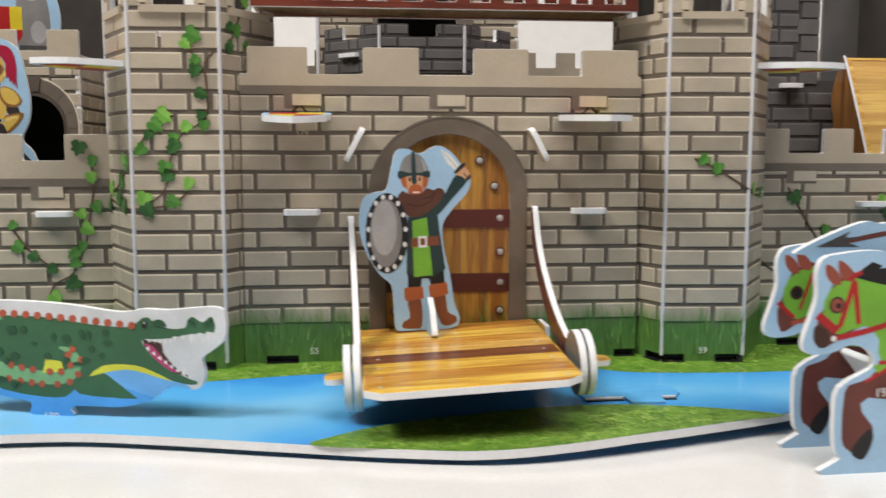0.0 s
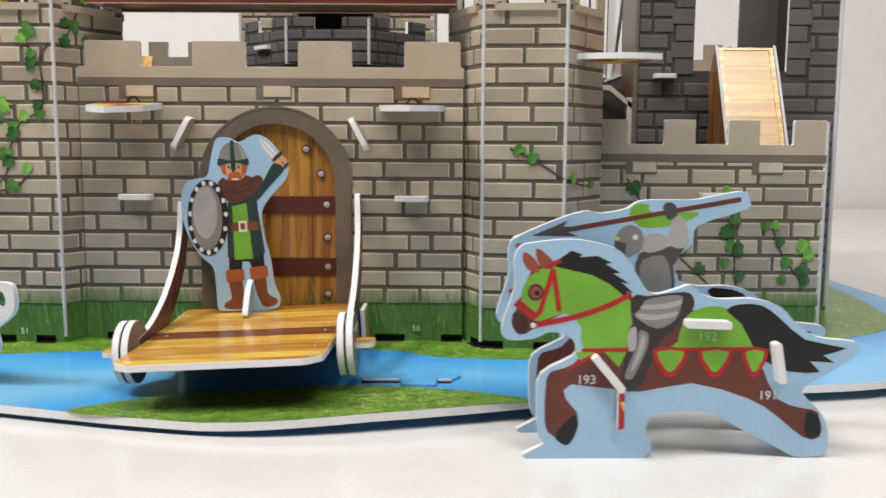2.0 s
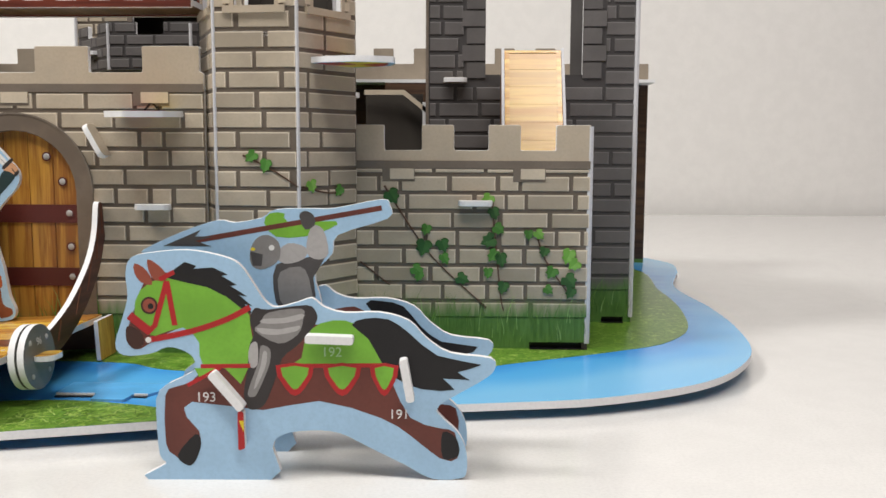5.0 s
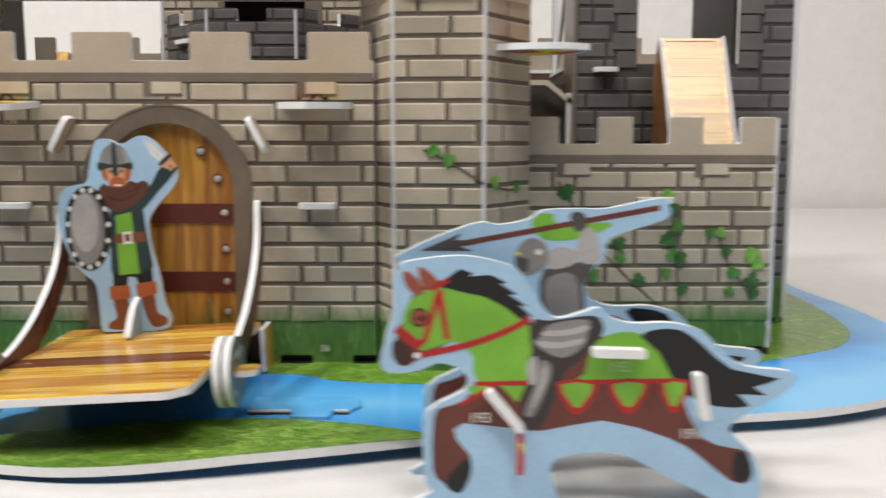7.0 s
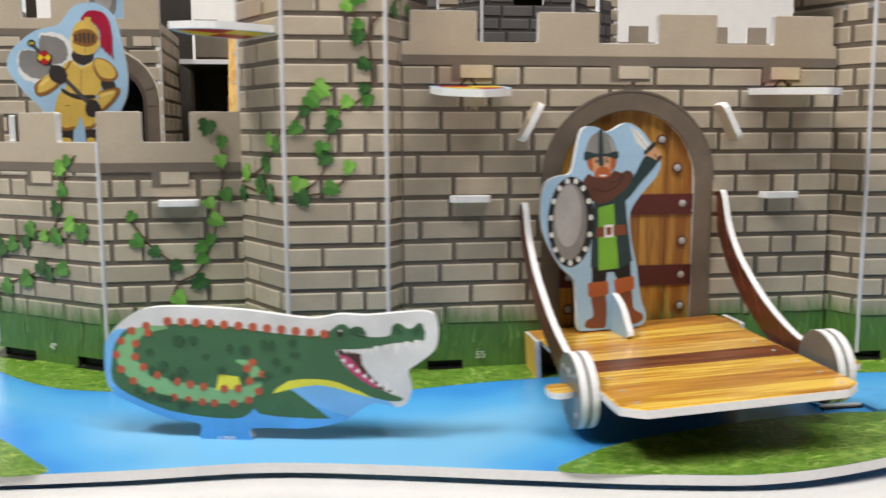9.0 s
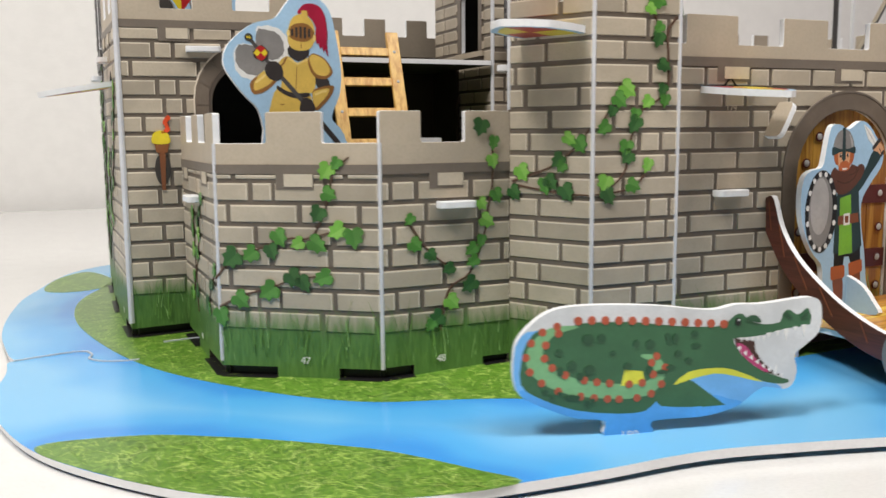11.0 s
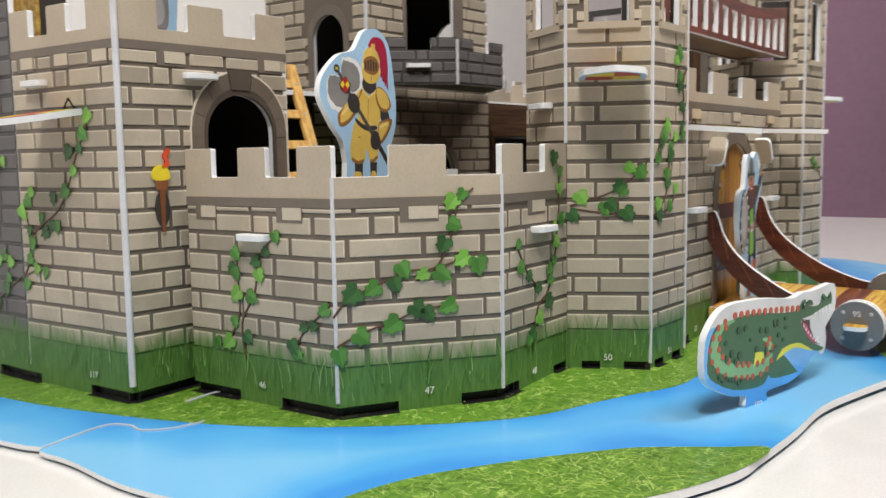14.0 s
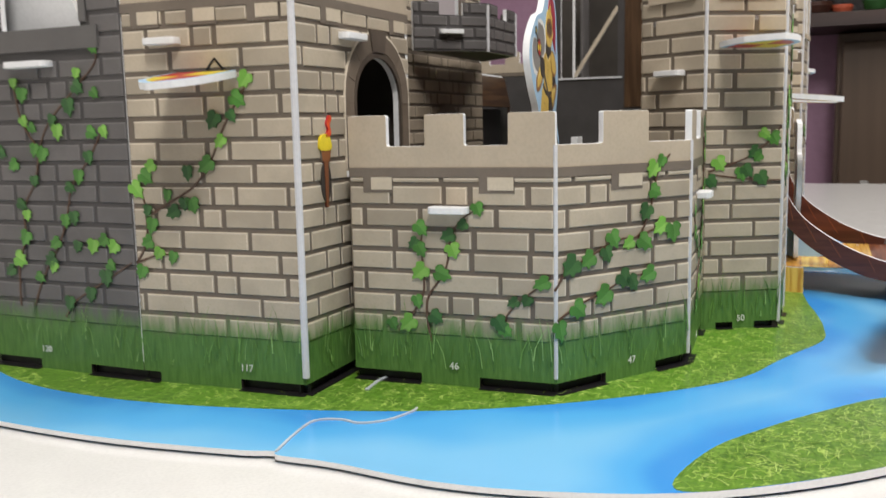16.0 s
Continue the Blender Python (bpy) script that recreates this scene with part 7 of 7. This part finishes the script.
def shield(matrix, flip=False):
    """A foam shield plate pushed into a wall slot; local y runs inwards, so it reaches out to -y."""
    e = empty("shield_plate", matrix @ Matrix.Diagonal((0.9, 1, 1, 1)))
    loop = rounded([(-0.0135, 0.0), (0.0135, 0.0), (0.0138, -0.0090), (0.0120, -0.0195), (0.0065, -0.0258), (0.0, -0.0300), (-0.0065, -0.0258), (-0.0120, -0.0195), (-0.0138, -0.0090)], 0.0012)
    flat_sheet("plate", [loop], -0.0011, 0.0011, [SKY, FOAM], e, "pale blue foam shield plate", 0.0003)
    q = [[(-0.0110, -0.0012), (0.0, -0.0012), (0.0, -0.0130), (-0.0110, -0.0130)], [(0.0, -0.0012), (0.0110, -0.0012), (0.0110, -0.0130), (0.0, -0.0130)],
         [(-0.0108, -0.0132), (0.0, -0.0132), (0.0, -0.0270), (-0.0056, -0.0232), (-0.0096, -0.0182)], [(0.0, -0.0132), (0.0108, -0.0132), (0.0096, -0.0182), (0.0056, -0.0232), (0.0, -0.0270)]]
    for i, loop in enumerate(q):
        m = (RED, YELLOW, YELLOW, RED)[i if not flip else 3 - i]
        for a, b in ((0.0011, 0.0012), (-0.0012, -0.0011)):
            flat_sheet("quarter", [loop], a, b, [m, m], e)
    tagged(e, "foam shield plate with red and yellow quarters, set in the wall", "shield", "shields on the walls")
    return e


GATE_M, _ = along((-0.0425, 0.338), (0.1085, 0.338))
shield(GATE_M @ pose(0.0212, 0, 0.1004, 5, 0, 0))
shield(GATE_M @ pose(0.1310, 0, 0.1000, 2, 0, 0), True)
shield(along(TOWER_L[5], TOWER_L[0])[0] @ pose(0.0170, 0, 0.1182, -1, 0, 0))
shield(along((-0.2133, 0.5346), (-0.2115, 0.4703))[0] @ pose(0.0320, 0, 0.1078, 9, 0, 0), True)
shield(along(TOWER_R[1], TOWER_R[2])[0] @ pose(0.0185, 0, 0.1195, 1, 0, 0))


def slide():
    """The wood-printed ramp behind the low wall."""
    e = empty("ramp", Matrix())
    m = pose(0, 0.3985, 0.1285, -26, 0, 0)
    part("ramp_board", box(0.2236, 0.2482, -0.0011, 0.0011, -0.0520, 0.0), [WOOD_S], e, "glossy yellow wood-printed ramp", m)
    for i in range(6):
        part("ramp_plank", box(0.2242, 0.2476, -0.00135, -0.0011, -0.0085 * (i + 1) + 0.00012, -0.0085 * i), WOOD_S, e, "", m)
    for x in (0.2243, 0.2467):
        part("ramp_border", box(x - 0.0007, x + 0.0015 - 0.0001, -0.0017, -0.00135, -0.0518, -0.0004), WOOD_T, e, "yellow rounded border of the ramp", m)
    part("ramp_border", box(0.2236, 0.2482, -0.0017, -0.00135, -0.0004, 0.0008), WOOD_T, e, "", m)
    side = curve_through([(0.3990, 0.1285), (0.3960, 0.1275), (0.3745, 0.0835), (0.3745, 0.0797), (0.4020, 0.0797), (0.4060, 0.0900), (0.4040, 0.1000), (0.4070, 0.1120), (0.4030, 0.1230)], 4)
    for x in (0.2229, 0.2489):
        softened(part("ramp_side", slab([side], -0.0006, 0.0006), [wood("ramp_side_brown", (0.30, 0.13, 0.035), (0.13, 0.05, 0.016), "z"), FOAM_EDGE], e, "brown ramp side with white edge", Matrix.Translation((x, 0, 0)) @ pose(0, 0, 0, 0, 0, 90)), 0.0003)
    tagged(e, "steep wood-printed ramp standing behind the low wall", "ramp")


slide()


def ladder():
    e = empty("ladder", pose(-0.0925, 0.5030, 0.0755, -19, 0, 0))
    m = wood("ladder_wood", (0.80, 0.52, 0.17), (0.58, 0.30, 0.09), "z")
    for x in (-0.0155, 0.0155):
        softened(part("rail", box(x - 0.0032, x + 0.0032, -0.0011, 0.0011, 0.0, 0.0640), [m], e), 0.0004)
    for i in range(4):
        z = 0.0060 + 0.0158 * i
        softened(part("rung", box(-0.0125, 0.0125, -0.0009, 0.0009, z - 0.0022, z + 0.0022), [m], e), 0.0004)
        for x in (-0.0155, 0.0155):
            part("rivet", rivet_bm(x, z, 0.0008, -0.0011), STEEL, e)
    tagged(e, "yellow wood-printed foam ladder leaning inside the castle", "ladder")


ladder()

# ---- printed ivy ----
LEAF_MATS = [printed("ivy_dark", (0.028, 0.095, 0.024), 0.36, 0.2), printed("ivy_mid", (0.060, 0.19, 0.030), 0.36, 0.2), printed("ivy_bright", (0.16, 0.38, 0.055), 0.36, 0.15)]
STEM = printed("ivy_stem", (0.10, 0.055, 0.035), 0.4)


def leaf_mesh(material, pale):
    lobes = [(0.0, -0.55), (0.36, -0.84), (0.78, -0.66), (1.0, -0.26), (0.68, 0.06), (0.80, 0.50), (0.36, 0.58), (0.0, 1.08), (-0.36, 0.58), (-0.80, 0.50), (-0.68, 0.06), (-1.0, -0.26), (-0.78, -0.66), (-0.36, -0.84)]
    loop = [(x * 0.5, z * 0.5) for x, z in curve_through([(x, -z) for x, z in lobes], 2)]
    bm = slab([loop], -0.00025, 0.0)
    half = [(x * 0.86 + 0.012, z * 0.9) for x, z in loop if x > 0.01]
    half = [(0.012, max(z for x, z in half)), *sorted(half, key=lambda q: -q[1]), (0.012, min(z for x, z in half))]
    add_slab(bm, [half[1:-1] + [half[-1], half[0]]], -0.00028, -0.0002, front=1, side=1)
    me = bpy.data.meshes.new("leaf")
    bm.to_mesh(me)
    bm.free()
    me.materials.append(material)
    me.materials.append(pale)
    return me


LEAF_PALE = [printed("ivy_dark_half", (0.048, 0.135, 0.036), 0.36, 0.2), printed("ivy_mid_half", (0.095, 0.25, 0.050), 0.36, 0.2), printed("ivy_bright_half", (0.23, 0.46, 0.09), 0.36, 0.15)]
LEAVES = [leaf_mesh(m, p) for m, p in zip(LEAF_MATS, LEAF_PALE)]


def ivy(p, q, stems, leaves, seed, size=5.8, more=0.06):
    m, _ = along(p, q)
    e = empty("ivy", m)
    rnd = random.Random(seed)
    for s in stems:
        part("stem", slab([ribbon(curve_through(mm(s), 4, False), 0.00075, 0.6)], -0.00075, -0.0003), [STEM, STEM], e)
    beside = [(x + rnd.uniform(-4.0, 4.0), z + rnd.uniform(-4.5, 4.5)) for x, z, *_ in leaves if rnd.random() < more]
    wide = math.hypot(q[0] - p[0], q[1] - p[1]) / MM
    for i, (x, z, *shade) in enumerate(leaves + [(min(max(x, 2.5), wide - 2.5), z) for x, z in beside]):
        ob = new("leaf", LEAVES[shade[0] if shade else rnd.choice((0, 0, 1, 1, 1, 2))])
        ob.parent = e
        k = size * rnd.uniform(0.75, 1.3) * MM
        ob.matrix_basis = Matrix.Translation((x * MM, -0.00078 - 0.00003 * (i % 7), z * MM)) @ pose(0, 0, 0, 0, rnd.uniform(-70, 70), 0) @ Matrix.Diagonal((k * rnd.uniform(0.75, 1.0), 1, k, 1))
    tagged(e, "printed ivy with green leaves climbing the brick wall", "ivy", "ivy on the walls")


ivy((-0.1877, 0.3934), (-0.1417, 0.3586),
    [[(-0.9, 38.2), (3.9, 43.6), (13.4, 48.0), (24.8, 52.3), (33.5, 52.9), (38.4, 60.4), (40.5, 67.9), (42.5, 74.5), (47.4, 79.1)], [(33.5, 52.5), (44.2, 55.4), (49.0, 53.9)], [(0.1, 28.6), (9.2, 32.9), (18.8, 35.7), (28.4, 39.1), (38.1, 40.2)]],
    [(39.7, 74.7, 2), (43.3, 77.1, 1), (40.4, 67.2, 1), (36.7, 60.8, 0), (43.3, 55.4, 2), (48.8, 53.4, 1), (36.0, 50.8, 1), (29.4, 50.9, 2), (22.7, 52.9, 1), (19.9, 48.2, 0), (12.4, 47.0, 1), (5.5, 45.6, 0), (8.2, 31.5, 1), (18.7, 34.8, 1), (27.4, 39.4, 0), (31.1, 37.8, 0), (38.0, 39.8, 1), (0.9, 25.5, 1)], 3, 6.5, 0.0)
ivy((-0.1893, 0.4639), (-0.1877, 0.3934),
    [[(17.0, 22.4), (25.1, 32.9), (26.4, 40.9), (25.6, 50.6), (26.4, 58.5)], [(28.4, 19.2), (27.3, 33.0), (33.9, 43.2), (36.3, 54.9), (40.6, 60.7), (45.8, 63.7)], [(51.2, 23.9), (57.4, 32.9), (66.4, 40.0), (69.3, 43.0)]],
    [(14.9, 24.8), (20.5, 25.2), (24.0, 32.8), (30.4, 27.7), (32.9, 42.2), (25.3, 42.8), (25.5, 50.1), (23.2, 52.1), (35.3, 54.8), (36.8, 50.1), (40.2, 58.4), (45.4, 63.7), (25.7, 57.1), (52.3, 26.9), (57.0, 33.9), (61.4, 34.7), (66.4, 40.4), (54.3, 24.7)], 4)
ivy((-0.1417, 0.3586), (-0.0945, 0.3594),
    [[(20.4, 21.0), (23.6, 34.5), (31.5, 39.9), (36.6, 51.4), (38.7, 62.9), (40.2, 72.4), (39.9, 83.8)], [(9.8, 57.1), (16.2, 48.3), (23.7, 42.2)]],
    [(9.8, 58.8), (11.5, 50.4), (17.1, 46.7), (23.7, 41.8), (24.5, 30.5), (31.4, 36.0), (32.5, 43.8), (35.6, 50.5), (37.6, 57.2), (41.3, 65.7), (35.7, 63.0), (39.8, 77.2), (40.3, 83.4), (35.5, 88.6), (19.1, 25.3)], 5)
ivy(TOWER_L[5], TOWER_L[0],
    [[(1.6, 70.1), (11.9, 73.3), (19.9, 76.8), (27.7, 83.3), (30.6, 87.3)], [(1.6, 69.1), (20.1, 66.7), (30.9, 66.4)]],
    [(5.8, 73.3, 2), (15.0, 69.3, 1), (17.0, 70.3, 0), (23.0, 67.3, 0), (19.9, 77.4, 0), (21.3, 75.4, 1), (23.8, 84.4, 2), (27.7, 82.7, 1), (2.7, 66.4, 0)], 6, 5.8, 0.0)
ivy(TOWER_L[0], TOWER_L[1],
    [[(30.3, 122.8), (26.8, 118.2), (27.2, 110.9), (27.3, 100.9), (23.6, 96.5), (17.6, 92.9), (13.3, 82.8), (12.0, 74.7), (8.9, 70.7), (4.4, 67.6)], [(15.4, 99.9), (7.7, 95.9), (2.5, 88.4)], [(19.3, 72.7), (14.8, 68.6), (6.8, 67.0), (0.8, 66.6)], [(22.0, 123.1), (23.3, 119.7)]],
    [(22.6, 128.0, 1), (20.1, 125.0, 2), (23.3, 119.2, 1), (23.2, 115.8, 0), (25.3, 107.5, 0), (25.1, 99.9, 0), (26.0, 96.5, 1), (19.6, 95.9, 2), (15.1, 91.9, 1), (15.0, 88.9, 0), (11.8, 99.9, 2), (8.9, 96.5, 1), (6.4, 92.9, 0), (3.5, 87.8, 1), (11.8, 81.4, 1), (12.5, 78.4, 0), (20.0, 75.7, 2), (4.1, 70.3, 2), (5.3, 66.2, 0), (14.4, 69.2, 1)], 7, 5.6, 0.0)
ivy(TOWER_L[1], TOWER_L[2],
    [[(14.4, 142.5), (9.6, 133.8), (5.2, 125.3), (3.6, 122.1)]],
    [(4.6, 131.6, 0), (8.6, 130.7, 1), (4.6, 124.6, 0), (13.8, 125.8, 1), (13.8, 141.4, 2)], 8, 5.4, 0.0)
ivy((-0.2133, 0.5346), (-0.2115, 0.4703),
    [[(0.4, 45.5), (5.1, 53.4), (5.2, 66.0), (2.5, 70.7)], [(7.7, 62.2), (14.9, 66.1), (25.5, 71.8), (32.6, 80.2), (37.1, 89.2), (43.5, 99.0), (50.2, 107.6)], [(0.4, 45.5), (8.9, 48.3), (16.4, 48.9)]],
    [(47.0, 105.9, 2), (43.9, 99.8, 1), (34.6, 93.4, 0), (41.5, 94.6, 0), (36.9, 86.5, 2), (31.0, 78.9, 1), (23.6, 76.5, 0), (8.5, 78.4, 2), (6.4, 75.0, 1), (2.4, 70.7, 2), (15.1, 68.9, 1), (21.7, 66.2, 0), (25.0, 65.8, 1), (6.6, 63.7, 0), (17.0, 63.3, 0), (7.9, 58.7, 1), (5.8, 52.8, 1), (10.1, 49.1, 2), (15.8, 47.9, 1), (2.6, 42.6, 1)], 9, 6.2, 0.0)
ivy((-0.2120, 0.6170), (-0.2133, 0.5349),
    [[(26.6, 27.1), (27.7, 42.1), (31.8, 52.7), (32.1, 63.1), (38.8, 73.4), (41.9, 84.4), (47.8, 94.3), (62.1, 106.5), (70.4, 113.8), (70.6, 121.2)], [(33.7, 27.6), (39.1, 38.4), (47.0, 49.1), (52.1, 59.4), (56.0, 71.5), (64.8, 81.3), (70.7, 90.0)], [(48.5, 24.3), (54.6, 30.9), (71.1, 39.9), (80.4, 45.3)], [(41.9, 83.8), (34.4, 94.6), (31.7, 107.6)]],
    [(70.1, 118.5, 1), (32.3, 108.0, 2), (36.0, 103.9, 1), (62.0, 110.3, 2), (62.0, 105.6, 0), (69.4, 103.4, 1), (57.5, 99.3, 0), (35.7, 94.5, 2), (39.5, 92.1, 1), (49.2, 94.8, 0), (51.4, 90.7, 2), (66.9, 90.1, 1), (72.4, 90.4, 2), (40.0, 84.5, 1), (43.4, 82.8, 1), (29.2, 79.0, 1), (23.3, 83.6, 0), (64.8, 81.7, 0), (59.8, 75.1, 1), (38.8, 73.4, 0), (55.4, 71.1, 0), (31.5, 64.7, 0), (33.8, 61.0, 2), (52.1, 59.4, 1), (56.2, 60.5, 0), (32.3, 52.7, 1), (46.7, 51.1, 1), (57.0, 50.4, 0), (63.9, 50.7, 2), (73.3, 50.6, 2), (69.0, 52.8, 1), (28.6, 44.6, 2), (43.9, 44.8, 0), (45.0, 42.4, 2), (23.8, 40.2, 0), (37.7, 38.3, 1), (71.4, 44.0, 1), (69.0, 39.8, 0), (61.4, 33.4, 0), (51.2, 29.7, 0)], 10, 5.6, 0.0)
ivy(TOWER_R[0], TOWER_R[1],
    [[(10.4, 84.7), (20.3, 80.0), (31.2, 73.2)]],
    [(13.7, 84.3), (19.0, 81.1)], 11)
ivy(TOWER_R[1], TOWER_R[2],
    [[(1.5, 73.0), (13.7, 70.6), (23.1, 70.3)]],
    [(5.7, 73.5), (20.6, 71.3)], 12)
ivy((0.1634, 0.3520), (0.2565, 0.3528),
    [[(12.0, 72.8), (25.2, 52.1), (34.8, 40.5), (52.7, 24.2)], [(54.5, 67.5), (56.4, 47.8), (58.3, 29.0), (59.6, 23.1)], [(72.1, 54.9), (76.0, 43.4), (85.7, 29.5)], [(2.3, 42.4), (14.1, 33.1)]],
    [(15.1, 68.7, 0), (52.9, 67.4, 2), (55.4, 62.2, 0), (57.2, 55.9, 1), (53.5, 51.2, 0), (55.3, 45.4, 1), (58.4, 43.8, 0), (53.3, 38.4, 1), (59.3, 32.6, 0), (69.2, 53.7, 1), (73.3, 53.8, 2), (75.4, 46.9, 0), (78.5, 38.7, 1), (77.2, 31.7, 1), (85.0, 45.3, 2), (87.4, 41.9, 2), (85.5, 35.3, 0), (86.1, 30.6, 0), (27.6, 48.6, 0), (28.6, 55.6, 1), (35.2, 49.4, 0), (35.9, 44.0, 1), (25.1, 39.2, 1), (25.7, 36.8, 1), (43.0, 35.9, 0)], 13, 5.8, 0.0)



# ---- far side of the room ----
def cupboard():
    e = empty("cupboard", pose(1.79, -0.245, -0.75))
    m = wood("cupboard_brown", (0.13, 0.085, 0.055), (0.08, 0.05, 0.032), "z", 0.5, 0.02)
    softened(part("body", box(-0.06, 0.055, -0.55, 0.52, 0.0, 1.02), [m], e), 0.004)
    for a, b in ((-0.54, -0.02), (0.0, 0.51)):
        d = softened(part("door", box(-0.078, -0.06, a, b, 0.05, 1.00), [m], e), 0.003)
        part("handle", box(-0.090, -0.078, b - 0.06, b - 0.045, 0.55, 0.70), [STEEL], d, "metal handle")
    tagged(e, "dark brown wooden cupboard against the purple wall", "cupboard")
    s = empty("wall_shelf", pose(1.72, -0.19, 0.305))
    dark = wood("shelf_dark", (0.06, 0.035, 0.03), (0.035, 0.02, 0.018), "y", 0.5, 0.05)
    part("board", box(-0.10, 0.12, -0.60, 0.60, -0.028, 0.0), [dark], s)
    part("upper_board", box(-0.06, 0.12, -0.60, 0.60, 0.068, 0.076), [FOAM_EDGE], s)
    part("side_board", box(-0.10, 0.12, 0.60, 0.612, -0.028, 0.40), [FOAM_EDGE], s)
    part("back_board", box(0.115, 0.122, -0.60, 0.60, 0.0, 0.40), [PALE], s, "pale back panel")
    tagged(s, "dark wooden wall shelf with a pale back", "shelf")
    for y, z, r, h, col, label, cat in ((0.375, 0.0, 0.012, 0.035, LEAF_MATS[1], "small green jar on the wall shelf", "jar"), (0.322, 0.0, 0.034, 0.030, DBROWN, "dark brown bowl on the wall shelf", "bowl"),
                                        (0.270, 0.0, 0.022, 0.022, RUST, "small red bowl on the wall shelf", "bowl"), (0.205, 0.0, 0.026, 0.034, LEAF_MATS[0], "dark green bowl on the wall shelf", "bowl"),
                                        (0.140, 0.0, 0.026, 0.034, LEAF_MATS[0], "dark green bowl on the wall shelf", "bowl"), (0.335, 0.0765, 0.025, 0.022, RED, "red bowl on the upper shelf board", "bowl")):
        bm = bmesh.new()
        prof = [(0.45, 0.0), (0.8, 0.25), (1.0, 0.7), (1.0, 1.0), (0.9, 1.0), (0.7, 0.35), (0.0, 0.2)]
        ring = [[bm.verts.new((r * a * math.cos(2 * math.pi * k / 20), r * a * math.sin(2 * math.pi * k / 20), h * b)) for k in range(20)] for a, b in prof[:-1]]
        for u in range(len(ring) - 1):
            for k in range(20):
                bm.faces.new((ring[u][k], ring[u][(k + 1) % 20], ring[u + 1][(k + 1) % 20], ring[u + 1][k]))
        bm.faces.new(ring[0][::-1])
        bm.faces.new(ring[-1])
        tagged(linked(cat, bm, col, matrix=pose(1.70, y, 0.305 + z)), label, cat)


cupboard()

lay_bricks()
